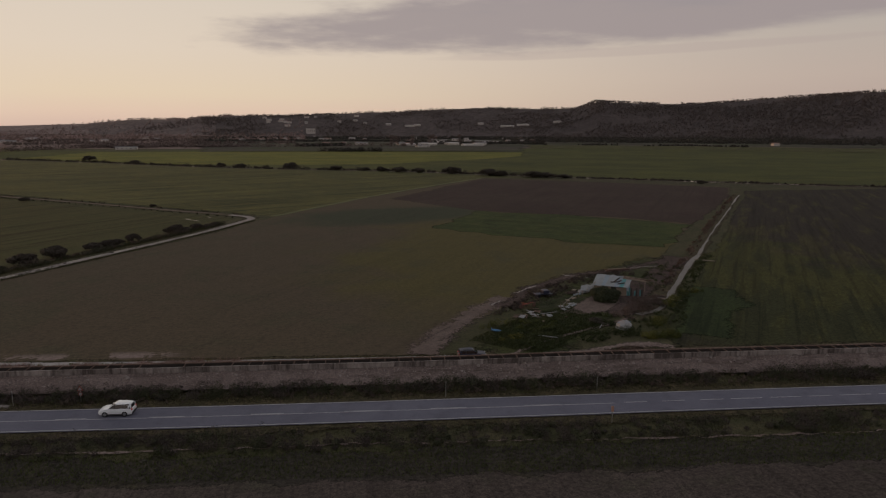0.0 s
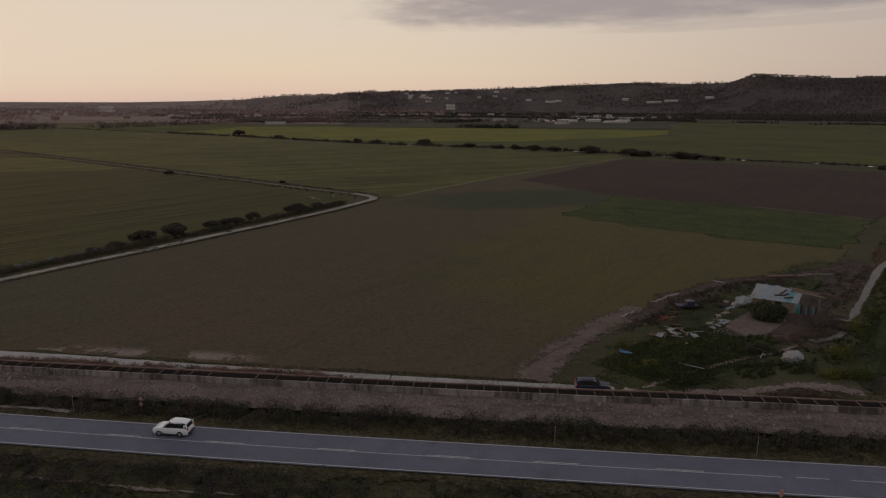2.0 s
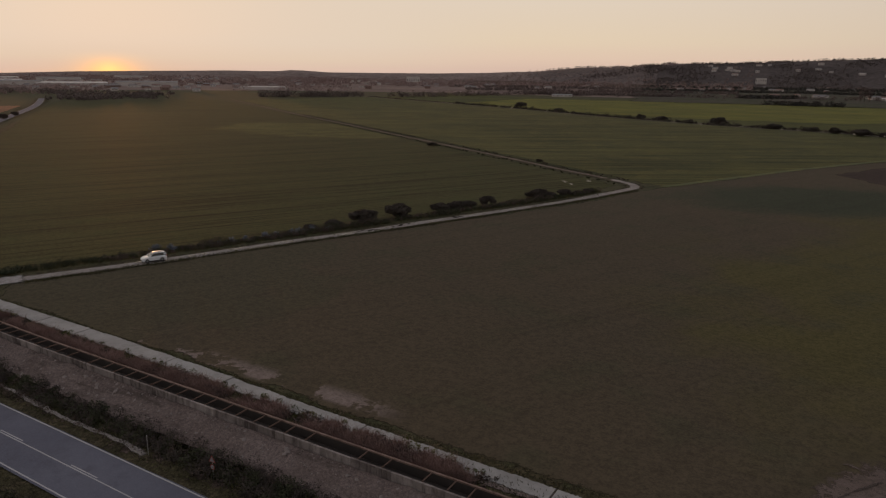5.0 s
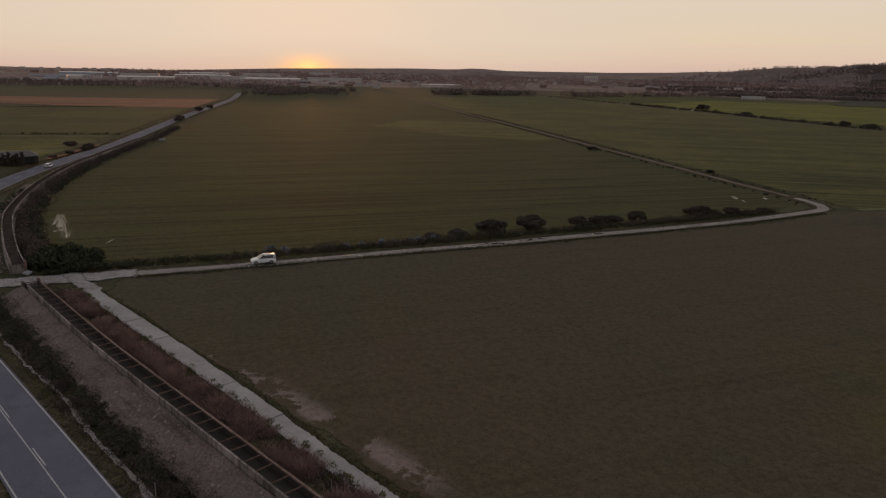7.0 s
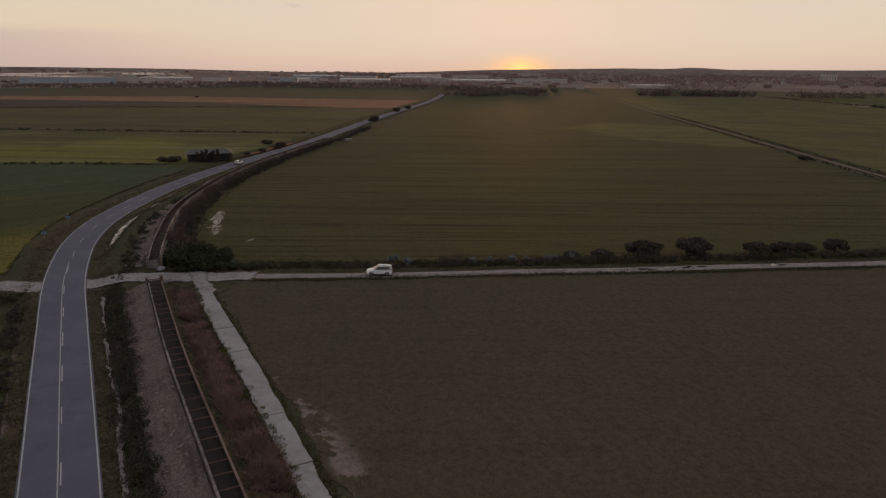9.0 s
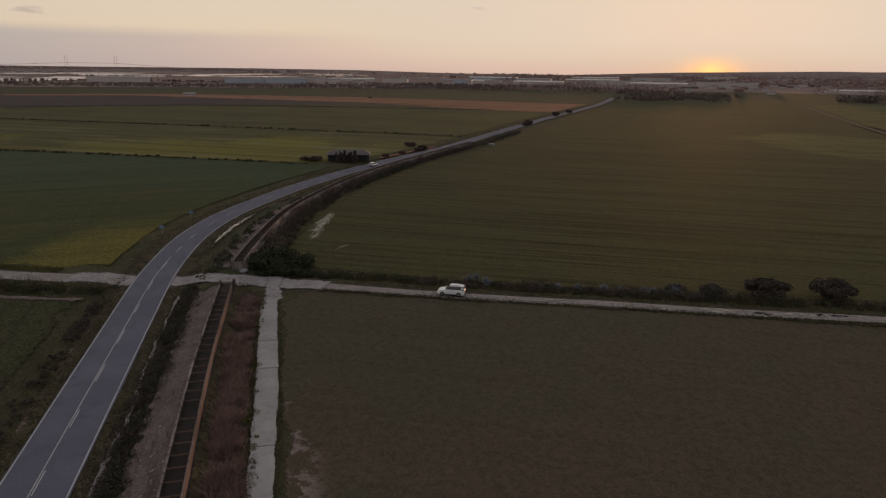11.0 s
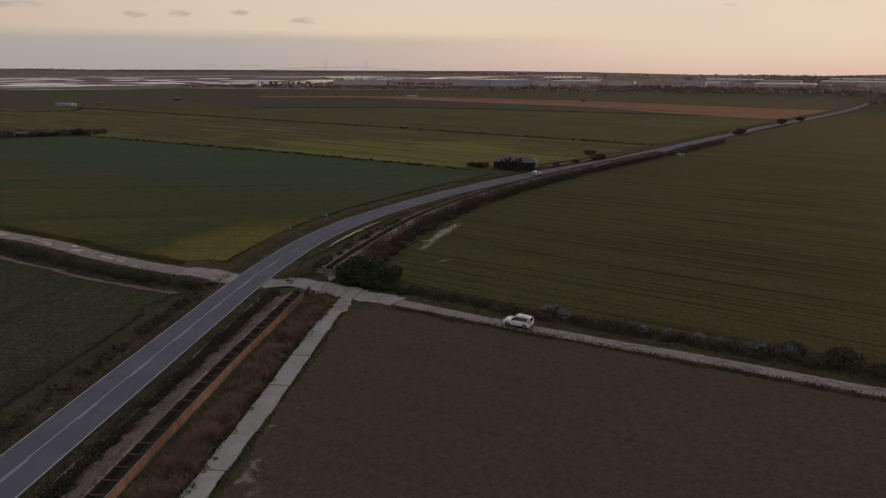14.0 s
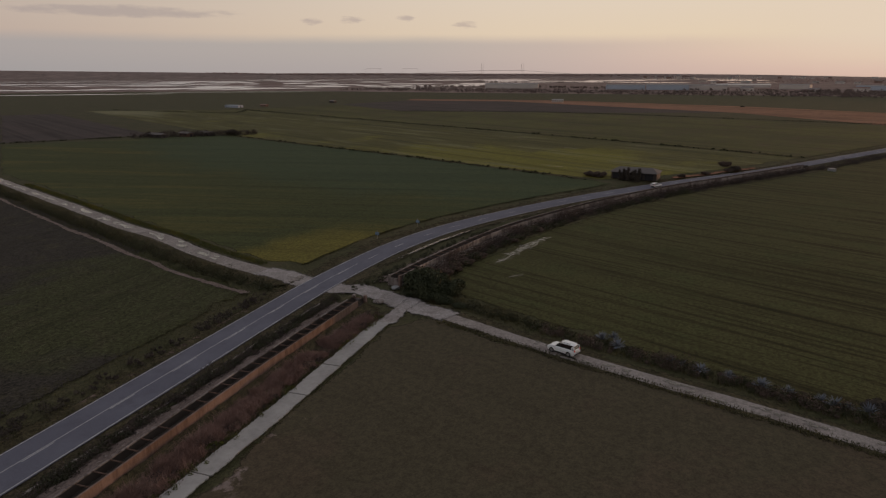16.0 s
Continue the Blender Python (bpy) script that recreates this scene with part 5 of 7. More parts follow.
scrub_strip([(22, 106), (30, 109.5), (38, 112.5), (43, 114)], 2.4, -2.0, 150, 0.7, DUMPWEED, "dark green weeds beside the sandy path", 90, 0.09)
scrub_strip([(20, 113), (25, 118), (30, 121)], 2.5, -2.0, 50, 0.7, BRIGHTWEED, "bright green weeds round the dump", 80, 0.09)
scrub_strip([(33, 101.8), (37, 103.2), (41, 103.6)], 1.2, -1.0, 60, 0.7, BROWNBRUSH, "rusty brown weeds beside the sandy path", 80, 0.08)
grass_strip([(18, 106), (24, 113), (32, 121), (38, 124)], 8.0, -6.0, 14000, 0.3, DUMPWEED, "long dark grass round the dump", 0.05)
scrub_strip([(30, 141), (37, 149), (46, 157), (58, 163)], 2.5, -3.0, 170, 0.9, DARKBRUSH, "dark brown brush behind the shack", 80, 0.1)
scrub_strip([(20, 126), (24, 133), (30, 140)], 1.5, -2.0, 70, 0.7, DARKBRUSH, "dark weeds beside the mud way", 80, 0.09)
scrub_strip([(43, 122), (47, 126), (50, 131), (53, 137)], 2.6, -2.6, 110, 1.0, BROWNBRUSH, "bare reddish-brown brush on the mud", 110, 0.075)
scrub_strip([(57, 146), (64, 158), (74, 172)], 3.0, -3.0, 60, 0.8, DUMPWEED, "green weeds on the mud", 80, 0.1)


def bush_kind(seed, radius, height, mat, leaf=0.22, lumps=26, each=110):
    """A bush with several stems and an uneven crown of small leaves."""
    r = np.random.default_rng(seed)
    thing = new("bush")
    centres, radii = [], []
    for k in range(lumps):
        a, d = r.random() * 2 * math.pi, math.sqrt(r.random()) * radius * 0.85
        z = height * (0.25 + 0.6 * r.random() * (1 - 0.5 * (d / radius) ** 2))
        centres.append((d * math.cos(a), d * math.sin(a), z))
        radii.append(radius * (0.22 + 0.22 * r.random()))
    quads_mesh("crown", leaf_cloud(centres, radii, each, leaf, r, 0.85, 0.5), 4, mat, thing)
    for k in range(5):
        c = centres[k * 4]
        part("stem", rod((c[0] * 0.15, c[1] * 0.15, -0.05), (c[0] * 0.8, c[1] * 0.8, c[2]), 0.07 * radius, 6, 0.02), BARK, thing)
    return thing


kinds = [bush_kind(20 + k, 1.0, 1.25, BUSHLEAF, 0.06, 24, 380) for k in range(3)]
brown_kinds = [bush_kind(60 + k, 1.0, 1.1, BROWNBRUSH, 0.05, 30, 380) for k in range(2)]
big_kind = bush_kind(31, 1.0, 0.95, BIGBUSH, 0.055, 46, 260)


def put_bush(kind, x, y, size, tall, label, turn=0.0):
    made = copy_thing(kind, pose(x, y, 0))
    made.matrix_basis = Matrix.Translation((x, y, 0.02)) @ Matrix.Rotation(turn, 4, "Z") @ Matrix.Diagonal((size * 1.05, size * 1.05, size * tall * 0.64, 1))
    tagged(made, label, "bush", "bushes by the tracks")


for x, y, size, tall in ((-67.5, 249, 1.9, 1.0), (-65.2, 253, 1.4, 0.9), (-72.5, 240, 3.0, 1.0), (-70.5, 244.5, 1.7, 0.8), (-80.3, 222.5, 1.9, 1.25), (-84.5, 211, 2.4, 1.0), (-86, 206.5, 2.2, 1.0), (-82.5, 215.5, 1.9, 0.95), (-91.5, 194.5, 2.8, 1.15), (-95, 184.5, 3.0, 1.0), (-98, 177, 1.9, 0.8), (-100.5, 171.5, 1.4, 0.8), (-63.2, 258.5, 1.5, 0.8)):
    put_bush(kinds[int(x * 7) % 3], x, y, size * 1.1, tall * 1.15, "dark rounded bush beside the dirt track", x)
for x, y, size, tall in ((-126.4, 107.4, 3.6, 1.9), (-129.6, 105.5, 2.9, 1.9), (-127.2, 111.0, 2.8, 1.6), (-123.6, 109.4, 2.1, 1.3), (-132.0, 105.2, 2.1, 1.5), (-122.6, 112.0, 1.5, 1.0), (-121.0, 115.0, 1.2, 0.9), (-125.0, 104.9, 1.5, 1.0)):
    put_bush(big_kind, x, y, size, tall, "large dense dark green bush at the track junction", y)
for x, y, size, tall in ((44.0, 136.6, 2.8, 1.5),):
    put_bush(big_kind, x, y, size, tall, "dense dark green bush in front of the shack", y)
for x, y, size, tall in ((-317, 789, 7.5, 0.9), (-250, 730, 4.5, 0.9), (-150, 668, 4.5, 1.0), (-130, 655, 4.5, 0.9), (-84, 637, 7.0, 0.95), (-40, 607, 5.0, 0.9), (-15, 597, 4.0, 1.0), (0, 586, 5.0, 1.0), (14, 574, 5.5, 1.0), (29, 568, 5.0, 0.9), (55, 551, 7.2, 0.95), (82, 530, 7.0, 0.9), (90, 524, 6.0, 0.9), (112, 509, 7.0, 0.8), (121, 504, 6.0, 0.8), (133, 497, 4.5, 0.8), (211, 441, 3.5, 0.8)):
    put_bush(kinds[int(x) % 3], x, y, size, tall, "dark bush beside the far ditch", x)
for x, y, size, tall in ((-309, 174, 2.6, 1.0), (-385, -106, 3.6, 1.2), (-376, -122, 2.6, 1.0), (-175, 352, 2.2, 1.0), (-105, 322, 1.6, 1.0), (36.5, 119.6, 1.5, 0.8), (-840, 230, 2.6, 0.7)):
    put_bush(kinds[int(x) % 3], x, y, size, tall, "dark bush among the fields", x)
for x, y, size, tall in ((-133.5, 105.6, 2.4, 1.3), (-137.5, 106.4, 2.2, 1.1), (-141.5, 107.6, 2.0, 1.1), (-147, 108.8, 1.8, 1.0), (-153, 110.2, 1.6, 0.9), (-168, 113.8, 1.6, 0.9), (-181, 118, 1.5, 0.9), (-277, 124.5, 2.6, 1.1), (-279, 121.5, 2.4, 1.0), (-436, 275, 2.6, 1.8), (-432, 271, 1.9, 1.4), (-521, 331, 2.8, 1.7), (-551, 356, 2.4, 1.7), (-322, 172, 2.4, 1.2), (-286, 154, 1.6, 0.9), (-296, 163, 1.6, 0.9), (-306, 172, 1.8, 1.0), (51.5, 133.5, 1.6, 0.8), (54.5, 132, 1.3, 0.7), (56, 137.5, 1.3, 0.8), (38.5, 142.5, 1.2, 0.7)):
    put_bush(brown_kinds[int(x) % 2], x, y, size, tall, "bare purplish-brown bush beside the channel", x)
for kind in (*kinds, *brown_kinds, big_kind):
    for ob in (*kind.children_recursive, kind):
        bpy.data.objects.remove(ob)


def agave(x, y, size, seed):
    """A rosette of thick pointed leaves."""
    r = random.Random(seed)
    thing = tagged(new("agave"), "blue-grey agave with pointed leaves beside the track", "agave", "agaves along the track")
    for k in range(34):
        a, rise = k * 2.4, r.uniform(0.25, 1.25)
        out, up = math.cos(rise) * size, math.sin(rise) * size
        side = Vector((-math.sin(a), math.cos(a), 0)) * 0.065 * size
        fore = Vector((math.cos(a), math.sin(a), 0))
        bm = bmesh.new()
        rings = []
        for f, w in ((0.0, 0.7), (0.35, 1.0), (0.7, 0.7), (1.0, 0.06)):
            c = fore * out * f + Vector((0, 0, 0.08 + up * f - 0.25 * size * f * f * math.cos(rise)))
            rings.append([bm.verts.new(c + side * w), bm.verts.new(c + Vector((0, 0, -0.07 * size * w))), bm.verts.new(c - side * w), bm.verts.new(c + Vector((0, 0, 0.015)))])
        for p, q in zip(rings, rings[1:]):
            for j in range(4):
                bm.faces.new((p[j], p[(j + 1) % 4], q[(j + 1) % 4], q[j]))
        part("leaf", bm, AGAVE, thing)
    thing.matrix_basis = pose(x, y, 0.25)
    return thing


for k, (x, y, size) in enumerate(((-112.8, 139, 1.4), (-110.6, 141.4, 1.5), (-113.9, 140.6, 1.1), (-107.6, 148.6, 1.0), (-105.3, 152.2, 1.4), (-104.6, 155.6, 1.1), (-102.6, 159.3, 1.5), (-102.2, 162.2, 1.0), (-100.8, 165.6, 1.1), (-99.9, 166.9, 1.4), (-98.9, 170.2, 1.5), (-96.6, 173.2, 1.2), (-99.5, 168.2, 0.9), (-106.6, 150.1, 0.9))):
    agave(x, y, size, k)


# ---- distance: woods, town, marsh ----
def wood(name, places, radii, label, leafs=16, size=1.6, mat=PINE, rise=0.75):
    ground = np.array([hill(x, y) for x, y in places])
    centres = np.column_stack((np.asarray(places), np.asarray(radii) * rise))
    corners = leaf_cloud(centres, radii, leafs, size, rng, 1.0, 0.35)
    corners[:, :, 2] += np.repeat(ground, leafs)[:, None]
    stuff(name, quads_mesh(name, corners, 4, mat), label, "woods")


def polar(az, r):
    return r * math.cos(radians(az)), 60 + r * math.sin(radians(az))


def hillside_woods():
    pick = np.random.default_rng(12)

    def cover_hill(count, az0, az1, bias, mat, leafs, size, label, ridge):
        places, radii = [], []
        while len(places) < count:
            az, f = pick.uniform(az0, az1), pick.random() ** 0.8
            first, crest = hill_foot(az)
            x, y = polar(az, first - 60 + (crest - first + 60) * f)
            cover = noise.noise(Vector((x / 260, y / 200, 2.0))) + 0.45 * noise.noise(Vector((x / 70, y / 70, 5.0))) + bias
            if cover > pick.uniform(-0.22, 0.30) and on_ridge(x, y) == ridge:
                places.append((x, y)), radii.append(pick.uniform(2.4, 5.2))
        wood("hillside_woods", places, np.array(radii), label, leafs, size, mat)

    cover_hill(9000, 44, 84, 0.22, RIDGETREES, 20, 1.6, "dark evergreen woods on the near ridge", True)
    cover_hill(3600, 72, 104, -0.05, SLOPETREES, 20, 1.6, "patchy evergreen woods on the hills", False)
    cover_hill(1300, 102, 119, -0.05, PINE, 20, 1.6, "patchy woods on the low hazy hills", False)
    # flat dark woods in front of the hills
    foot = []
    while len(foot) < 7200:
        az, r = pick.uniform(42, 84), pick.uniform(1880, 2760)
        q = polar(az, r)
        if noise.noise(Vector((q[0] / 240, q[1] / 90, 4.0))) > -0.28 and r > 1880 + 110 * max(0.0, az - 79):
            foot.append(q)
    wood("tree_belt", foot, pick.uniform(4.0, 7.0, len(foot)), "dense dark woods on the plain below the ridge", 14, 1.7, DARKPINE)
    for az0, az1, r0, deep, count, tall in ((82, 104, 2500, 120, 1700, 6.0), (103, 118, 2500, 120, 1000, 6.0), (86, 104, 1950, 60, 700, 4.0), (97, 118, 1700, 50, 600, 4.0), (76, 88, 1660, 50, 520, 4.6), (60, 76, 1560, 20, 160, 3.0), (104, 119, 2050, 60, 600, 5.0), (101, 113, 1370, 30, 420, 3.6), (93, 97, 1390, 20, 160, 4.2)):
        row = [polar(az, r0 + pick.uniform(-deep, deep) + 30 * math.sin(az * 0.9)) for az in pick.uniform(az0, az1, count)]
        row = [q for q in row if noise.noise(Vector((q[0] / 120, q[1] / 120, 3.0))) > -0.25]
        wood("tree_belt", row, pick.uniform(0.6 * tall, 1.1 * tall, len(row)), "dark belt of trees across the hazy plain", 14, 1.7, DARKPINE if az1 < 105 else PINE)
    crest = []
    for k in range(420):
        az = pick.uniform(50, 119)
        if noise.noise(Vector((az * 0.55, 3.0, 0.0))) > -0.05:
            crest.append(polar(az, hill_foot(az)[1] * pick.uniform(0.97, 1.0)))
    wood("crest_trees", crest, pick.uniform(3.0, 7.5, len(crest)), "scattered trees along the hill crest", 22, 1.9, SLOPETREES)


hillside_woods()
for k, (az0, az1, r0, r1, mat, label) in enumerate(((38, 77.5, 1268, 1560, OLIVEMEADOW, "dull green meadow below the wooded ridge"), (38, 98, 1575, 2720, DUSKPLAIN, "dark brown plain in front of the hills"), (77.5, 105, 1046, 1560, DUSKPLAIN, "dark plain beyond the bright meadow"), (98, 105, 1575, 2850, DUSKPLAIN, "dark plain in front of the low hills"))):
    ring = [polar(az0 + (az1 - az0) * f / 8, r0) for f in range(9)] + [polar(az1 - (az1 - az0) * f / 8, r1) for f in range(9)]
    field(30 + k, "far_plain", mat, ring, 0.5 + 0.05 * k, 6.0, label, 12.0)


def western_woods():
    """Gardens and groves on the low rise towards the sunset."""
    pick = np.random.default_rng(33)
    places = []
    while len(places) < 4200:
        az, r = pick.uniform(96, 160), pick.uniform(2000, 4250)
        x, y = polar(az, r)
        if noise.noise(Vector((x / 420, y / 300, 7.0))) + 0.5 * noise.noise(Vector((x / 110, y / 110, 9.0))) > pick.uniform(-0.1, 0.4):
            places.append((x, y))
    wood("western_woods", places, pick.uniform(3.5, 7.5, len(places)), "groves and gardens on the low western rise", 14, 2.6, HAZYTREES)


western_woods()


def belt(points, wide, count, radius, label, leafs=28, size=1.05, mat=PINE):
    at = along(points, wide, -wide, count, rng, 20.0)
    wood("tree_belt", [tuple(q) for q in at], radius * (0.6 + 0.6 * rng.random(count)), label, leafs, size, mat)


belt([(-735, 800), (-690, 870), (-642, 935)], 16, 150, 5.5, "dark belt of trees at the edge of the fields")
belt([(-596, 952), (-545, 1180), (-500, 1380), (-420, 1720)], 18, 330, 5.5, "dark belt of trees at the edge of the fields")
belt([(-420, 1290), (-120, 1400), (90, 1480)], 40, 90, 4.5, "scattered trees round the far farms")
belt([(-95, 1112), (0, 1104)], 9, 80, 4.2, "clump of dark trees by the meadow", 28, 1.05, DARKPINE)
belt([(-760, 600), (-1000, 700), (-1250, 640), (-1500, 420)], 60, 420, 3.4, "trees round the edge of the town")
belt([(-780, 545), (-830, 640), (-900, 760)], 30, 160, 3.2, "trees by the end of the long road")
belt([(-1250, 560), (-1300, 300), (-1330, 50), (-1370, -200), (-1430, -480)], 110, 1500, 2.3, "dark low trees in front of the factories", 44, 0.55)
belt([(-1200, 560), (-1480, 330), (-1640, -60), (-1700, -450)], 40, 300, 2.6, "low trees between fields and factories")
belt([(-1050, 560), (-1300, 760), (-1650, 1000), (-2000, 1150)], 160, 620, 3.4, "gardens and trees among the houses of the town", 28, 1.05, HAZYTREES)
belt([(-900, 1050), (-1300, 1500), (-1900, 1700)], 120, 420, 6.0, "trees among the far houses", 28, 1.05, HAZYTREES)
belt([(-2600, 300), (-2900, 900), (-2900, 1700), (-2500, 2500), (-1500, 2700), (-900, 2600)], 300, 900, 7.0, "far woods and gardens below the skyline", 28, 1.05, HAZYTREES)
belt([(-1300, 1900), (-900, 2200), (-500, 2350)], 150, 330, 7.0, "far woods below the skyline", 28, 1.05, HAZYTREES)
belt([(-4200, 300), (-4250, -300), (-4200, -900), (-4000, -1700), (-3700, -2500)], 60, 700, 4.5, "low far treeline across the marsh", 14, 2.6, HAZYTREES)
belt([(-2350, 150), (-2380, -200), (-2400, -600)], 40, 60, 3.0, "trees behind the factories")
tall = [(29, 1403), (36, 1411), (23, 1398), (112, 1565), (121, 1573), (190, 1640), (66, 1440)]
for x, y in tall:
    thing = tagged(new("tree"), "tall dark tree by the far farm", "tree", "tall trees by the far farm")
    h = 17 + 9 * random.random()
    part("trunk", rod((0, 0, -0.5), (0, 0, h * 0.6), 0.5, 7, 0.2), BARK, thing)
    lumps = [(random.gauss(0, 2.4), random.gauss(0, 2.4), h * random.uniform(0.25, 0.95)) for _ in range(16)]
    quads_mesh("crown", leaf_cloud(lumps, [random.uniform(1.6, 3.4) for _ in lumps], 60, 0.7, rng), 4, PINE, thing)
    thing.matrix_basis = pose(x, y, hill(x, y))


def house(name, x, y, turn, length, width, height, wall, roof, label, category="house", pitch=0.28, windows=4, group=""):
    """A plain building: walls, a pitched or flat roof, windows and a door."""
    thing = tagged(new(name), label, category, group)
    a, b = length / 2, width / 2
    bm = box(-a, a, -b, b, -1.0, height)
    walls = part("wall", bm, wall, thing)
    rise = width * pitch
    if pitch > 0.02:
        bm = bmesh.new()
        o = 0.4
        pts = [bm.verts.new(v) for v in ((-a - o, -b - o, height - 0.05), (a + o, -b - o, height - 0.05), (a + o, b + o, height - 0.05), (-a - o, b + o, height - 0.05), (-a - o, 0, height + rise), (a + o, 0, height + rise))]
        for f in ((0, 1, 5, 4), (2, 3, 4, 5), (3, 0, 4), (1, 2, 5), (3, 2, 1, 0)):
            bm.faces.new([pts[k] for k in f])
        part("roof", bm, roof, thing)
    else:
        part("roof", box(-a - 0.2, a + 0.2, -b - 0.2, b + 0.2, height, height + 0.5), roof, thing)
    for sign in (1, -1):
        for k in range(windows):
            cx = -a + (k + 0.5) * length / windows
            w = min(1.6, length / windows * 0.3)
            part("window", box(cx - w / 2, cx + w / 2, sign * b - 0.06, sign * b + 0.06, height * 0.42, height * 0.72), WINDOWDARK, thing)
    part("door", box(a - 0.06, a + 0.06, -0.6, 0.6, 0.0, min(2.2, height * 0.7)), WINDOWDARK, thing)
    thing.matrix_basis = pose(x, y, hill(x, y), 0, 0, turn)
    return thing


def on_slope(az, el):
    """The place on the hillside at that angle over the plain's horizon."""
    first, crest = hill_foot(az)
    for k in range(60):
        x, y = polar(az, first + (crest - first) * k / 60)
        if hill(x, y) - EYE_HEIGHT > math.tan(radians(el)) * math.hypot(x, y - 60):
            break
    return x, y


def town():
    pick = random.Random(21)
    walls = (WHITEWALL, WHITEWALL, WHITEWALL, BRICKWALL, WHITEWALL)

    def scatter(count, az0, az1, r0, r1, size, tall, label):
        for _ in range(count):
            az, r = pick.uniform(az0, az1), pick.uniform(r0, r1)
            x, y = polar(az, r)
            house("house", x, y, az + 90 + pick.uniform(-30, 30), pick.uniform(*size), pick.uniform(8, 13), pick.uniform(*tall), pick.choice(walls), pick.choice((ROOFRED, ROOFGREY)), label, "house", 0.22, 2, "houses of the far town")
    scatter(190, 118, 163, 1500, 3600, (8, 18), (3.5, 6.5), "small pale house in the far town")
    scatter(60, 76, 118, 1750, 2900, (9, 22), (3.5, 7), "small pale house on the far hillside")
    scatter(16, 91, 100, 3380, 3590, (12, 26), (5, 9), "pale villa on the far hill crest")
    for x, y, long in ((83, 1358, 26), (66, 1499, 20), (104, 1515, 40), (144, 1727, 34), (228, 1580, 30), (200, 1487, 52), (169, 1640, 30), (289, 1805, 44), (167, 1978, 40), (223, 1850, 30), (278, 1864, 46), (165, 1555, 24)):
        house("shed", x, y, pick.uniform(-10, 25), long, 11, pick.uniform(3.4, 5.0), WHITEWALL, pick.choice((PALEROOF, PALEROOF, ROOFGREY)), "long low white farm shed below the hills", "shed", 0.12, 3, "farm sheds below the hills")
    for az, el, long in ((87.4, 0.16, 50), (86.8, 0.22, 30), (79.3, 0.14, 60), (78.0, 0.26, 54), (75.2, 0.5, 34), (81.5, 0.4, 26), (89.2, 0.3, 26)):
        house("shed", *on_slope(az, el), az - 88, long, 14, 7, WHITEWALL, PALEROOF, "long pale building on the hillside", "shed", 0.1, 4, "farm sheds below the hills")
    scatter(12, 84, 96, 1450, 1600, (8, 20), (3, 5), "low white farm building")
    scatter(16, 163, 176, 1500, 3000, (12, 30), (4, 8), "small pale building in the far town")
    scatter(34, 158, 181, 3900, 4400, (14, 30), (5, 9), "pale apartment block on the far skyline")
    scatter(36, 138, 153, 1250, 2200, (8, 18), (3, 5), "small pale house by the end of the road")


town()
WAREHOUSES = [(-1610, -185, 98, 120, 36, 9, WHITEWALL), (-1570, 70, 91, 80, 36, 9, BLUEWALL), (-1560, 155, 89, 84, 40, 10, BLUEWALL), (-1575, 235, 87, 74, 40, 9, WHITEWALL), (-1850, 330, 84, 120, 40, 6, WHITEWALL), (-1750, 620, 70, 110, 40, 6, WHITEWALL), (-1620, 760, 62, 120, 44, 6, WHITEWALL), (-1900, 1040, 60, 150, 46, 7, WHITEWALL), (-1500, 1010, 58, 140, 50, 6, WHITEWALL), (-2150, 820, 66, 150, 46, 8, BLUEWALL), (-2300, 1250, 60, 160, 50, 8, WHITEWALL), (-1700, 420, 70, 60, 30, 9, WHITEWALL), (-1640, 560, 66, 70, 30, 9, BLUEWALL), (-1390, 1120, 52, 130, 50, 9, WHITEWALL), (-1035, 1125, 60, 90, 30, 5, WHITEWALL), (-1560, 930, 55, 80, 40, 9, WHITEWALL), (-1800, 820, 60, 90, 40, 10, WHITEWALL), (-2100, 1350, 55, 120, 40, 10, WHITEWALL), (-2500, 1900, 50, 120, 40, 12, WHITEWALL)]
for x, y, turn, length, width, height, wall in WAREHOUSES:
    house("warehouse", x, y, turn, length, width, height, wall, PALEROOF if height < 9 else ROOFGREY, "long pale warehouse at the edge of the town", "warehouse", 0.05, 0, "warehouses of the far town")
house("house", *polar(95.6, 3200), 5, 42, 24, 24, WHITEWALL, ROOFGREY, "tall white block on the far hillside", "house", 0.0, 5)
house("house", *polar(122.3, 2400), 30, 44, 20, 26, WHITEWALL, ROOFGREY, "large white block among the far woods", "house", 0.0, 6)
house("barn", -424.6, 1212, 15, 34, 9, 3.6, WHITEWALL, WHITESHEET, "long low white shed in the far meadow", "barn", 0.12, 5)
house("barn", -905, 20, 95, 14, 7, 2.8, WHITEWALL, WHITESHEET, "low white shed in the far fields", "barn", 0.12, 5)
house("house", -673, -296, 78, 20, 7, 2.0, BLUEWALL, BLUEWALL, "low blue-grey shed in the far fields", "house", 0.0, 5)
house("house", -701, -276, 75, 9, 4, 1.8, BRICKWALL, ROOFRED, "tiny house in the far fields", "house", 0.2, 2)
house("house", -805, -243, 75, 7, 5, 2.2, DARKWALL, ROOFGREY, "tiny dark house in the far fields", "house", 0.2, 2)
for x, y, turn, length, wall in ((-359, -139, 75, 12, DARKWALL), (-371, -128, 75, 8, RUST), (-379, -119, 70, 9, DARKWALL)):
    house("farm_shed", x, y, turn, length, 5, 2.0, wall, DARKROOF, "low farm shed beside the green field", "shed", 0.15, 2, "sheds of the far farm")
house("house", *polar(58.2, 1700), 10, 16, 10, 6, WHITEWALL, ROOFRED, "small white farmhouse under the wooded hill", "house", 0.2, 3)
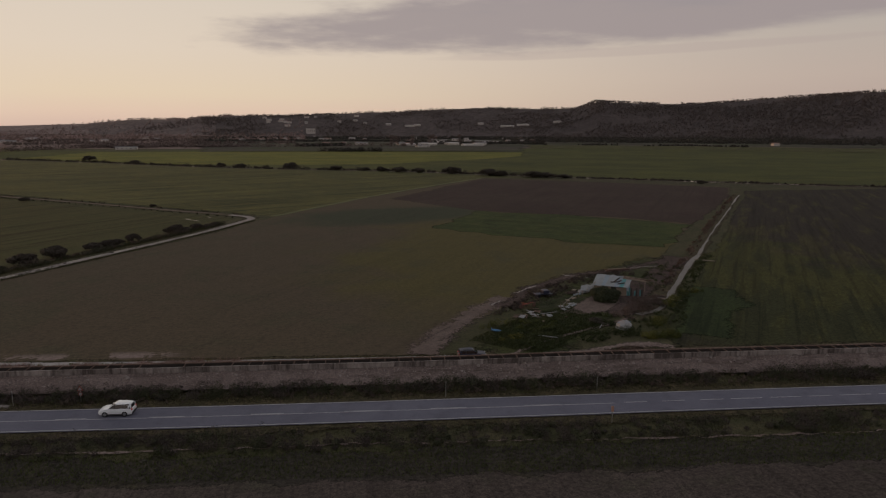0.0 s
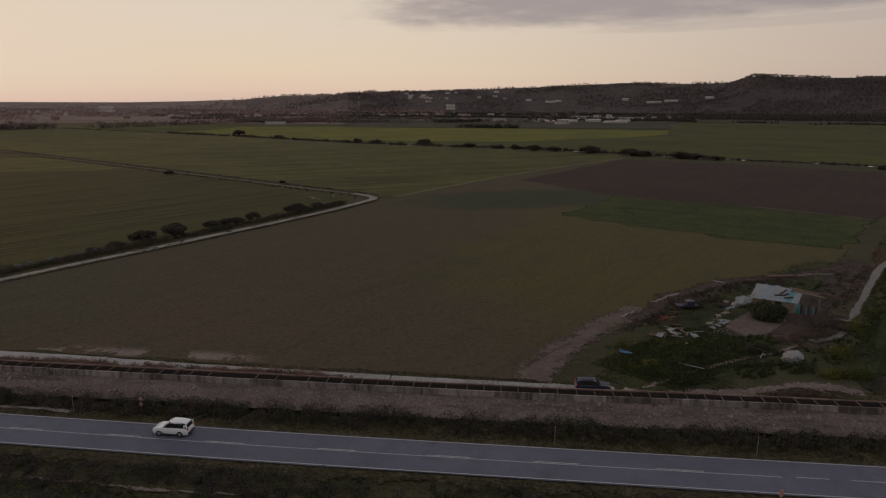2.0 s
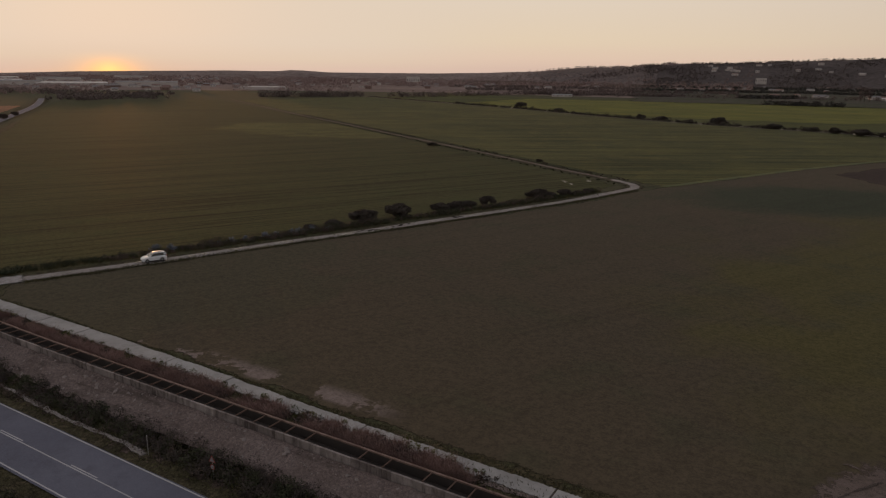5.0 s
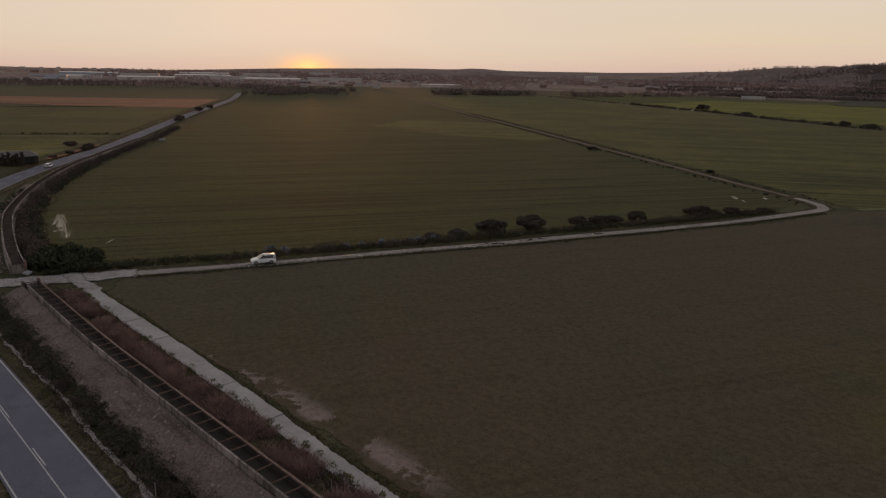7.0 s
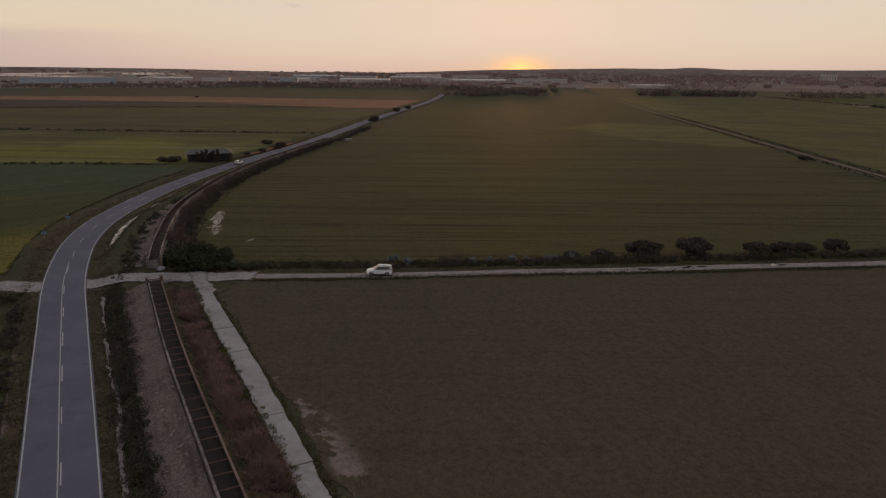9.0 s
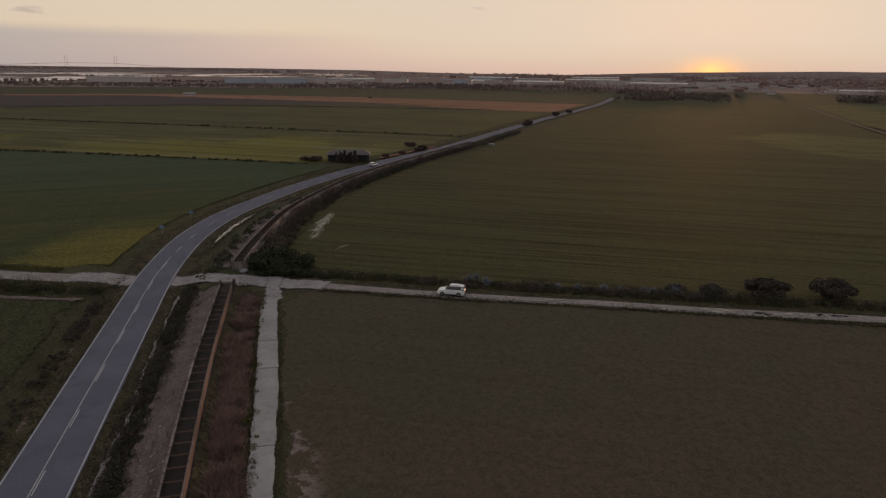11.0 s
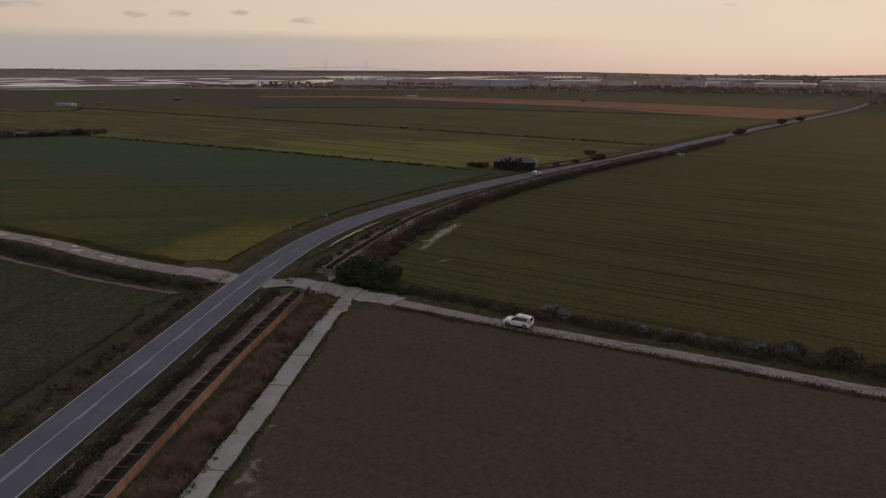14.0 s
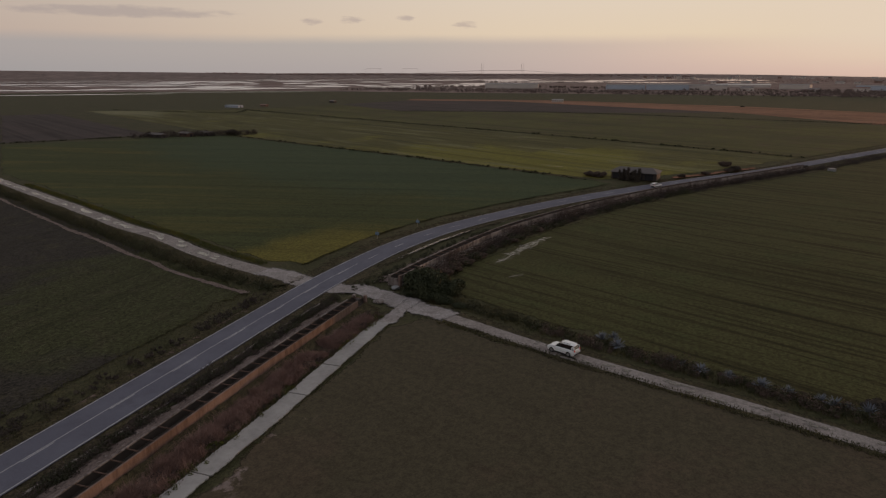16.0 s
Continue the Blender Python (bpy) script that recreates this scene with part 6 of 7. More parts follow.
belt([(-350, -150), (-362, -145), (-384, -112), (-395, -95)], 6, 90, 2.0, "purplish trees round the farm sheds", 80, 0.3, DARKBRUSH)


def marsh():
    """Shallow pans of the salt marsh, long across the view."""
    pick = random.Random(9)
    pans = []
    for az, r, half, deep in ((-138, 1260, 7.5, 26), (-136, 2900, 7, 420), (-133, 4100, 8, 500), (-150, 1330, 7, 14), (-139, 2000, 6, 60), (-145, 1650, 5, 40)):
        pans.append((az, r, half, deep))
    for _ in range(120):
        az = pick.uniform(-172, -131)
        r = 1500 + 2600 * pick.random() ** 1.3
        pans.append((az, r, pick.uniform(0.6, 3.4), pick.uniform(0.5, 1.9) * 2.1e-5 * r * r))
    for _ in range(26):
        az, r = pick.uniform(172, 187), pick.uniform(2350, 4100)
        pans.append((az, r, pick.uniform(0.8, 3.0), pick.uniform(0.5, 1.4) * 2.1e-5 * r * r))
    verts, faces = [], []
    for k, (az, r, half, deep) in enumerate(pans):
        steps, first = 14, len(verts)
        for side in (0, 1):
            for i in range(steps + 1):
                a = az - half + 2 * half * i / steps
                edge = math.sin(math.pi * i / steps) ** 0.4
                q = polar(a, r + (side - 0.5) * deep * edge + pick.uniform(-0.1, 0.1) * deep)
                verts.append((*q, 0.12 + 0.004 * k))
        for i in range(steps):
            faces.append((first + i, first + i + 1, first + steps + 2 + i, first + steps + 1 + i))
    structure(link_mesh("marsh_water", verts, faces, MARSHWATER), "shallow pale water pans of a far salt marsh", "water")


MARSHWATER = water_material(0.0)
marsh()


def bridge_and_cranes():
    # bridge and cranes take a white wall colour in place of haze
    thing = tagged(new("suspension_bridge"), "faint cable bridge far off on the skyline", "bridge")
    x0, y0 = polar(-167.0, 4550)
    x1, y1 = polar(-170.2, 4550)
    xa, ya = polar(-161.0, 4550)
    xb, yb = polar(-174.0, 4550)
    for x, y in ((x0, y0), (x1, y1)):
        for off in (-6, 6):
            part("tower_leg", rod((x, y + off, 0), (x, y + off, 82), 0.7, 6), WHITEWALL, thing)
    part("deck", rod((xa, ya, 20), (x0, y0, 40), 0.8, 6), WHITEWALL, thing)
    part("deck", rod((x0, y0, 40), (x1, y1, 40), 0.8, 6), WHITEWALL, thing)
    part("deck", rod((x1, y1, 40), (xb, yb, 20), 0.8, 6), WHITEWALL, thing)
    for az in (-158.2, -161.2):
        crane = tagged(new("gantry_crane"), "faint gantry crane far off on the skyline", "crane")
        xa, ya = polar(az - 0.6, 4500)
        xb, yb = polar(az + 0.6, 4500)
        part("leg", rod((xa, ya, 0), (xa, ya, 52), 0.5, 6), WHITEWALL, crane)
        part("leg", rod((xb, yb, 0), (xb, yb, 52), 0.5, 6), WHITEWALL, crane)
        part("girder", rod((xa, ya, 51), (xb, yb, 51), 0.7, 6), WHITEWALL, crane)


bridge_and_cranes()

# ---- barn by the road ----
def road_barn():
    thing = tagged(new("barn"), "low barn with a grey sheet roof and dark open front", "barn")
    part("wall", box(-8, 8, -4.3, 4.3, 0, 2.7), DARKWALL, thing)
    part("end_wall", box(8.0, 8.12, -4.2, 4.2, 0, 2.6), WALLCRETE, thing, "pale plastered end wall")
    bm = bmesh.new()
    pts = [bm.verts.new(v) for v in ((-8.7, -5.2, 2.6), (8.7, -5.2, 2.6), (8.7, 5.2, 2.6), (-8.7, 5.2, 2.6), (-6.0, 0, 4.1), (6.0, 0, 4.1))]
    for f in ((0, 1, 5, 4), (2, 3, 4, 5), (3, 0, 4), (1, 2, 5), (3, 2, 1, 0)):
        bm.faces.new([pts[k] for k in f])
    part("roof", bm, DARKROOF, thing)
    # dark panels on the closed wall paint the shade inside open bays
    for k in range(4):
        part("opening", box(-7.4 + k * 3.8, -4.4 + k * 3.8, -4.36, -4.25, 0.1, 2.3), WINDOWDARK, thing)
    thing.matrix_basis = pose(-278, 137.8, 0, 0, 0, 81)
    for k in range(6):
        tree = tagged(new("cypress"), "dark narrow cypress in front of the barn", "tree", "cypresses by the barn")
        lumps = [(random.gauss(0, 0.3), random.gauss(0, 0.3), 0.5 + 0.45 * j) for j in range(9)]
        quads_mesh("crown", leaf_cloud(lumps, [0.95 - 0.06 * j for j in range(9)], 60, 0.22, rng), 4, BUSHLEAF, tree)
        part("trunk", rod((0, 0, -0.1), (0, 0, 3.0), 0.12, 6, 0.04), BARK, tree)
        f = k / 5
        tree.matrix_basis = pose(-271.5 + 2.5 * f, 132.6 + 6.4 * f, 0) @ Matrix.Scale(0.85 + 0.12 * (k % 3), 4)
    structure(ribbon("earth_bank", [(-281, 150), (-300, 166), (-322, 184)], 1.4, -1.4, 0.5, REDEARTH, 2.0, 0.3), "bare reddish earth bank beside the barn", "bank")


road_barn()

# ---- field edges and wet patches ----
for points, wide, label in (
        ([(-318, 28), (-293, 76), (-268, 122)], 1.6, "dark bank between two fields"), ([(-384, -106), (-350, -40), (-318, 28)], 1.6, "dark bank between two fields"),
        ([(-364, 209), (-437, 91), (-537, -86), (-635, -260)], 1.8, "dark bank between two fields"), ([(-463, 342), (-428, 412), (-391, 484)], 1.2, "dark bank across the crop"),
        ([(-343, 195), (-300, 250), (-262, 300)], 0.4, "dark furrow across the crop"), ([(-600, 305), (-680, 59), (-658, -103)], 1.5, "dark bank between two fields"),
        ([(-590, -380), (-584, -246), (-640, -258)], 2.0, "dark bank between two fields"), ([(-303, -196), (-369, -149)], 1.5, "dark bank between two fields")):
    structure(ribbon("field_bank", points, wide, -wide, 0.14, VERGE, 6.0, 0.3), label, "bank")
    p, side, run = spline(points, 4.0)
    if wide > 1.3:
        scrub_strip(points, wide, -wide, int(run[-1] * 0.9), 0.7, SCRUB, "dark weeds on a field bank", 12, 0.35)


def splash(name, x, y, size, count, mat, label, category, seed, stretch=1.0, turn=0.0, z=0.1, wide=0.32, blob=1.0):
    """Ragged patches close together: puddles or bare soil."""
    pick = random.Random(seed)
    verts, faces = [], []
    for k in range(count):
        along_x, across = pick.gauss(0, size * stretch), pick.gauss(0, size * wide)
        cx = x + along_x * math.cos(turn) - across * math.sin(turn)
        cy = y + along_x * math.sin(turn) + across * math.cos(turn)
        r = size * blob * pick.uniform(0.18, 0.5)
        first, sides = len(verts), 14
        for i in range(sides):
            a = 2 * math.pi * i / sides
            rr = r * pick.uniform(0.55, 1.25)
            u, v = rr * math.cos(a) * 1.7, rr * math.sin(a) * 0.6
            verts.append((cx + u * math.cos(turn) - v * math.sin(turn), cy + u * math.sin(turn) + v * math.cos(turn), z + 0.004 * (k % 9)))
        verts.append((cx, cy, z + 0.004 * (k % 9)))
        faces += [(first + i, first + (i + 1) % sides, first + sides) for i in range(sides)]
    verts = [(vx, vy, vz + dip(vx, vy)) for vx, vy, vz in verts]
    made = link_mesh(name, verts, faces, mat)
    fade_attribute(made, [1.0 if i % 15 == 14 else 0.25 for i in range(len(verts))])
    return structure(made, label, category)


for k, (x, y, size, turn) in enumerate(((-171, 120, 1.4, 2.8), (-165, 118.2, 1.8, 2.8), (-158.5, 116.6, 1.6, 2.9), (-152, 115.6, 1.1, 2.8), (-141.5, 120.4, 0.6, 2.4), (-70.5, 281, 0.8, 2.0), (-77, 275, 0.9, 2.2), (-73, 271, 0.6, 2.2))):
    splash("field_puddle", x, y, size, 110, WATER, "shallow puddles on the wet field", "puddle", 40 + k, 1.5, turn, 0.1, 0.42, 0.28)
for k, (x, y, size, turn) in enumerate(((-154.5, 95.5, 1.0, 2.9), (-160, 96.7, 1.2, 2.85), (-166.5, 98.5, 1.2, 2.8), (-173.4, 100.7, 1.0, 2.75), (-190, 107.4, 0.6, 2.65), (-203, 113.0, 0.5, 2.6))):
    splash("ditch_mud", x, y, size * 1.1, 40, JUNCTION, "pale wet mud in the ditch beside the road", "mud", 60 + k, 2.0, turn, 0.16, 0.3, 0.6)
    splash("ditch_puddle", x, y, size, 40, WATER, "shallow water in the ditch beside the road", "puddle", 80 + k, 2.0, turn, 0.21, 0.22, 0.55)
p, side, run = spline(TRACK, 2.0)
for k in range(26):
    i = int(np.searchsorted(run, 45 + 5.6 * k + random.uniform(-2, 2)))
    off = random.choice((-0.6, 0.6, 0.4))
    splash("track_puddle", p[i][0] + side[i][0] * off, p[i][1] + side[i][1] * off, random.uniform(0.5, 1.1) * (1.5 if k < 12 else 1.0), 7, WATER, "long puddle in a wheel rut", "puddle", 100 + k, 1.6, math.atan2(-side[i][0], side[i][1]), 0.105)
p, side, run = spline(WEST_TRACK, 2.0)
for k in range(16):
    i = int(np.searchsorted(run, 28 + 14 * k))
    splash("track_puddle", p[i][0], p[i][1], random.uniform(1.4, 2.6), 9, WATER, "broad puddle on the side track", "puddle", 140 + k, 1.5, math.atan2(-side[i][0], side[i][1]), 0.105)

# strips of standing water between the stripes of the flooded meadow
pick = random.Random(77)
for k in range(54):
    f, g = pick.random(), pick.random()
    ax, ay = -270 + -297 * f, 126 - 520 * f
    bx, by = -364 - 276 * f, 208 - 468 * f
    x, y = ax + (bx - ax) * (0.12 + 0.8 * g), ay + (by - ay) * (0.12 + 0.8 * g)
    run = pick.uniform(4, 14)
    wet = ribbon("furrow_water", [(x, y), (x - 0.245 * run, y - 0.43 * run), (x - 0.5 * run, y - 0.87 * run)], pick.uniform(0.04, 0.12), -0.06, 0.09, WATER, 2.0, 0.06)
    structure(wet, "narrow strip of standing water in the meadow", "water")

# ---- the shack and its dump ----
structure(ribbon("mud_way", [(3.5, 103.2), (5.6, 109), (9.4, 117.5), (13.2, 124), (17.3, 131.3), (25, 141)], 5.4, -4.4, 0.09, BAREPATCH, 1.0, 0.4, None, 12, 0.0, 0, False, 1.8), "bare rutted mud way to the shack", "track")
structure(ribbon("mud_way_end", [(20, 132), (25, 137), (31, 147.5), (45, 160), (62, 168), (76, 180)], 4.6, -3.6, 0.1, MUD, 1.5, 0.6, None, 10, 0.0, 0, False, 1.5), "dark brown mud behind the shack", "track")
structure(ribbon("wheel_rut", [(8.2, 109.6), (8.9, 112.6), (9.9, 115.6)], 0.45, -0.4, 0.13, RUTEARTH, 0.8, 0.2, None, 6, 0.0, 0, False, 1.6), "dark wheel rut in the mud", "rut")
structure(ribbon("wheel_rut", [(2.6, 108.5), (6, 114), (10.5, 120.5)], 0.22, -0.22, 0.13, RUTEARTH, 0.8, 0.12, None, 6, 0.0, 0, False, 1.4), "dark wheel rut in the mud", "rut")
structure(ribbon("sandy_way", [(14, 101.3), (18, 101.9), (25, 102.9), (32, 104.3), (37.5, 106.6), (41.5, 106.4), (46, 104.4)], 1.9, -1.9, 0.08, SANDY, 1.0, 0.35, None, 8, 0.0, 0, False, 1.9), "sandy path along the channel", "path")
structure(ribbon("wet_path", [(17, 102.8), (19, 104.4), (22, 107.3), (26.7, 111), (31.4, 114.2), (34.6, 116.1), (40.1, 119.5), (45, 123.6)], 0.75, -0.75, 0.1, SANDY, 1.0, 0.25, None, 0, 0.0, 0, False, 2.0), "narrow pale wet path through the weeds", "path")
for line, half in (([(40.6, 162.6), (44, 160.2), (47.8, 157.6)], 1.1), ([(25.6, 143), (29.6, 147.4), (33.6, 151.8)], 1.0), ([(60, 168.6), (65, 169.8), (71, 171.4)], 1.3), ([(18.6, 133), (21, 136), (23.4, 139.6)], 0.9)):
    structure(ribbon("salt_patch", line, half, -half, 0.13, DIRT, 0.5, 0.45, None, 8, 0.0, int(line[0][0]), False, 1.25), "pale dried mud at the field's edge", "mud")
structure(ribbon("dump_ground", [(18, 101), (24, 112), (33, 127), (45, 145), (60, 162), (78, 180)], 10.5, -12.0, 0.06, DUMPGRASS, 2.0, 1.0), "rough weedy ground round the shack", "ground")
structure(ribbon("muddy_ground", [(42, 124), (50, 136), (59, 150), (70, 166), (82, 184)], 6.0, -4.5, 0.085, MUD, 1.5, 0.9), "bare purplish mud between shack and ditch", "ground")
structure(patch("yard", [(31.6, 127), (36, 124.6), (41.5, 127), (47, 134), (48, 141), (42, 141), (37, 134.5)], 0.11, BAREPATCH, 0.4, 3, True, 1.4), "grey trodden yard in front of the shack", "yard")


def shack():
    pick = random.Random(5)
    thing = tagged(new("shack"), "patched shack of old boards under pale slanting sheets by the ditch", "shack")
    for x0, x1, y0, y1, tall in ((-3.5, 3.4, -2.9, -2.78, 2.0), (-3.5, -3.38, -2.78, 2.9, 2.3), (3.28, 3.4, -2.78, 2.9, 2.3), (-3.5, 3.4, 2.9, 3.02, 2.9)):
        part("wall", box(x0, x1, y0, y1, 0, tall), BLUESHEET if x0 > 3 else WOOD, thing, "faded blue sheet wall" if x0 > 3 else "grey board wall")
    part("door", box(0.2, 1.2, -2.98, -2.91, 0, 1.85), WINDOWDARK, thing)
    tones = (PATCHSHEET, PATCHSHEET, BLUESHEET, PATCHSHEET, PATCHSHEET, BLUESHEET, TURQUOISE, PATCHSHEET)
    lean = Matrix.Rotation(math.atan2(1.0, 6.0), 3, "X")
    for k in range(8):
        bm = box(-3.9 + k * 0.96, -2.86 + k * 0.96, -3.3 - pick.uniform(0.0, 0.4), (3.2, 1.2)[k > 5] + pick.uniform(-0.3, 0.3), 0.025 * (k % 2), 0.03 + 0.025 * (k % 2))
        bmesh.ops.rotate(bm, cent=(0, 0, 0), matrix=lean @ Matrix.Rotation(pick.uniform(-0.03, 0.03), 3, "Z"), verts=bm.verts[:])
        bmesh.ops.translate(bm, vec=(0, 0, 2.52), verts=bm.verts[:])
        part("roof_sheet", bm, tones[k], thing)
    for x, y, long, turn in ((0.6, -1.0, 0.9, 0.3), (1.5, -0.4, 0.7, 1.1), (2.1, -1.5, 0.8, 0.6), (0.9, 0.6, 1.2, 1.3)):
        bm = box(-long, long, -0.16, 0.16, 0.0, 0.14)
        bmesh.ops.rotate(bm, cent=(0, 0, 0), matrix=lean @ Matrix.Rotation(turn, 3, "Z"), verts=bm.verts[:])
        bmesh.ops.translate(bm, vec=(x, y, 2.6 + y / 6), verts=bm.verts[:])
        part("roof_weight", bm, DARKWALL, thing, "dark board lying on the roof")
    for k in range(5):
        part("beam", rod((1.5, 2.0 + k * 0.5, 2.9), (7.4 + pick.uniform(-1, 0.6), 1.6 + k * 0.6, 2.5), 0.1, 6), (WOOD, RUST)[k % 2], thing)
    part("post", rod((6.6, 2.4, 0), (6.6, 2.4, 2.5), 0.08, 6), WOOD, thing)
    for k in range(9):
        if k not in (3, 6):
            part("board", box(3.5 + k * 0.36, 3.8 + k * 0.36, -2.6 + 0.1 * k, -2.52 + 0.1 * k, 0, 1.3 + pick.uniform(-0.4, 0.5)), (TURQUOISE, TURQUOISE, DARKWALL)[k % 3], thing, "turquoise painted board" if k == 0 else "")
    thing.matrix_basis = pose(47.9, 143.6, 0.05, 0, 0, -28)
    for k, (x, y) in enumerate(((41.9, 143.9), (43.3, 144.3), (44.7, 144.6))):
        bm = box(-0.95, 0.95, -1.5, 1.5, 0, 0.04)
        bmesh.ops.subdivide_edges(bm, edges=bm.edges[:], cuts=4, use_grid_fill=True)
        for v in bm.verts:
            v.co.z += 0.25 * noise.noise(v.co * 1.1 + Vector((k * 5, 0, 0)))
        lean_to = tagged(part("white_tarp", bm, PATCHSHEET, None), "sagging white tarpaulin over a heap beside the shack", "tarpaulin")
        lean_to.matrix_basis = pose(x, y, 0.9 + 0.1 * k, 10, 0, -20 + 12 * k)
    for k in range(4):
        x, y = 33.2 + 1.1 * k, 129.2 + 1.35 * k
        pallet = tagged(new("pallet"), "pale pallet leaning at the yard's edge", "pallet", "pallets along the yard")
        for m in range(4):
            part("slat", box(-0.6, 0.6, -0.5 + m * 0.28, -0.3 + m * 0.28, 0.1, 0.14), PATCHSHEET, pallet)
        for m in (-0.5, 0.0, 0.45):
            part("bearer", box(m, m + 0.1, -0.5, 0.54, 0.0, 0.1), WOOD, pallet)
        pallet.matrix_basis = pose(x, y, 0.2, 12, 0, 40 + 10 * k) @ Matrix.Scale(0.8, 4)
    fence = tagged(new("yard_fence"), "rickety wire fence round the trodden yard", "fence")
    line = [(32.6, 129.3), (34.8, 133), (37, 136.8), (40.5, 141.3), (43.5, 144)]
    p, side, run = spline(line, 1.6)
    for k, q in enumerate(p):
        part("post", rod((q[0], q[1], -0.05), (q[0] + pick.uniform(-0.1, 0.1), q[1], 1.1 + pick.uniform(-0.2, 0.2)), 0.06, 6), WOOD, fence)
    for a, b in zip(p, p[1:]):
        part("rail", rod((a[0], a[1], 0.85), (b[0], b[1], 0.85), 0.035, 5), GALV, fence)
    for x, y, sx, sy, sz, seed in ((43.4, 144.4, 1.9, 1.1, 0.62, 3), (41.0, 143.2, 1.1, 0.8, 0.45, 4)):
        bm = bmesh.new()
        bmesh.ops.create_icosphere(bm, subdivisions=3, radius=1.0)
        for v in bm.verts:
            v.co *= 1 + 0.35 * noise.noise(v.co * 1.9 + Vector((seed, 0, 0))) + 0.1 * noise.noise(v.co * 6)
            v.co.z = max(-0.3, v.co.z)
        bmesh.ops.scale(bm, vec=(sx, sy, sz), verts=bm.verts[:])
        heap = tagged(part("sheet_heap", bm, WHITESHEET, None), "heap of pale plastic sheets beside the shack", "heap")
        heap.matrix_basis = pose(x, y, 0.3, 0, 0, 30)


shack()


def debris():
    pick = random.Random(17)
    tarp = tagged(new("wrapped_heap"), "heap wrapped in white plastic sheeting", "heap")
    bm = bmesh.new()
    bmesh.ops.create_icosphere(bm, subdivisions=3, radius=1.0)
    for v in bm.verts:
        v.co *= 1 + 0.28 * noise.noise(v.co * 2.1) + 0.08 * noise.noise(v.co * 6)
        v.co.z = max(-0.5, v.co.z)
    bmesh.ops.scale(bm, vec=(1.7, 1.4, 1.35), verts=bm.verts[:])
    part("sheeting", bm, WHITESHEET, tarp)
    part("rope", rod((-1.5, 0, 0.9), (1.5, 0.1, 1.0), 0.05, 6), BLUEPLASTIC, tarp)
    tarp.matrix_basis = pose(40.6, 115.9, 0.45) @ Matrix.Scale(0.82, 4)
    boat = tagged(new("broken_boat"), "broken blue plastic boat lying in the weeds", "boat")
    part("hull", loft([[(x, -w, 0.45), (x, 0, z), (x, w, 0.45), (x, 0, z + 0.1)] for x, w, z in ((-1.3, 0.35, 0.15), (-0.5, 0.55, 0.02), (0.5, 0.5, 0.02), (1.4, 0.05, 0.4))]), BLUEPLASTIC, boat)
    part("flap", rod((-1.2, 0.1, 0.3), (-1.35, 0.3, 1.1), 0.25, 4, 0.02), BLUEPLASTIC, boat)
    boat.matrix_basis = pose(17.4, 115.8, 0.05, 8, 0, -25) @ Matrix.Scale(0.68, 4)
    rake = tagged(new("hay_rake"), "rusty red farm rake abandoned in the weeds", "farm tool")
    part("frame", rod((-1.6, 0, 0.8), (1.6, 0.3, 0.9), 0.09, 6), REDPAINT, rake)
    for k in range(7):
        part("tine", rod((-1.4 + k * 0.46, 0, 0.85), (-1.4 + k * 0.46, -0.6, 0.05), 0.04, 5), RUST, rake)
    for sign in (-1, 1):
        part("wheel", rod((sign * 1.7, 0.05, 0.45), (sign * 1.7, 0.2, 0.45), 0.45, 14), RUST, rake)
    part("drawbar", rod((0, 0.1, 0.85), (0.3, 2.2, 0.5), 0.08, 6), REDPAINT, rake)
    rake.matrix_basis = pose(26.5, 131.5, 0.05, 0, 0, 30)
    wreck = tagged(new("scrap_trailer"), "dark scrap trailer sunk in the weeds", "trailer")
    part("bed", box(-1.9, 1.9, -0.9, 0.9, 0.5, 0.7, 0.04), DARKPAINT, wreck)
    part("cab", box(-0.2, 1.2, -0.8, 0.8, 0.7, 1.4, 0.12), DARKPAINT, wreck)
    for x in (-1.2, 1.2):
        for y in (-0.9, 0.9):
            part("wheel", rod((x, y - 0.1, 0.3), (x, y + 0.1, 0.3), 0.32, 12), RUBBER, wreck)
    wreck.matrix_basis = pose(31.7, 140.8, 0.05, 0, 0, 10)
    for k in range(26):
        x, y = pick.gauss(26.6, 2.1), pick.gauss(125.6, 2.4)
        kind = pick.choice(("board", "board", "sheet", "crate"))
        if kind == "board":
            ob = part("board", box(-pick.uniform(0.6, 1.5), pick.uniform(0.6, 1.5), -0.1, 0.1, 0, 0.05), pick.choice((WOOD, WOOD, WHITESHEET, RUST, RUST)), None)
            tagged(ob, "loose weathered board lying in the weeds", "board")
        elif kind == "sheet":
            bm = box(-0.8, 0.8, -0.5, 0.5, 0, 0.03)
            bmesh.ops.subdivide_edges(bm, edges=bm.edges[:], cuts=3, use_grid_fill=True)
            for v in bm.verts:
                v.co.z += 0.12 * noise.noise(v.co * 2.0 + Vector((k, 0, 0)))
            ob = tagged(part("sheet", bm, pick.choice((WHITESHEET, RUST, BLUESHEET)), None), "crumpled pale sheet lying on the dump", "sheet")
        else:
            ob = tagged(part("crate", box(-0.2, 0.2, -0.16, 0.16, 0, 0.2, 0.03), pick.choice((RUST, WOOD, DARKWALL)), None), "broken crate thrown on the dump", "crate")
        ob.matrix_basis = pose(x, y, 0.12 + pick.uniform(0, 0.15), pick.uniform(-8, 8), pick.uniform(-8, 8), pick.uniform(0, 180))
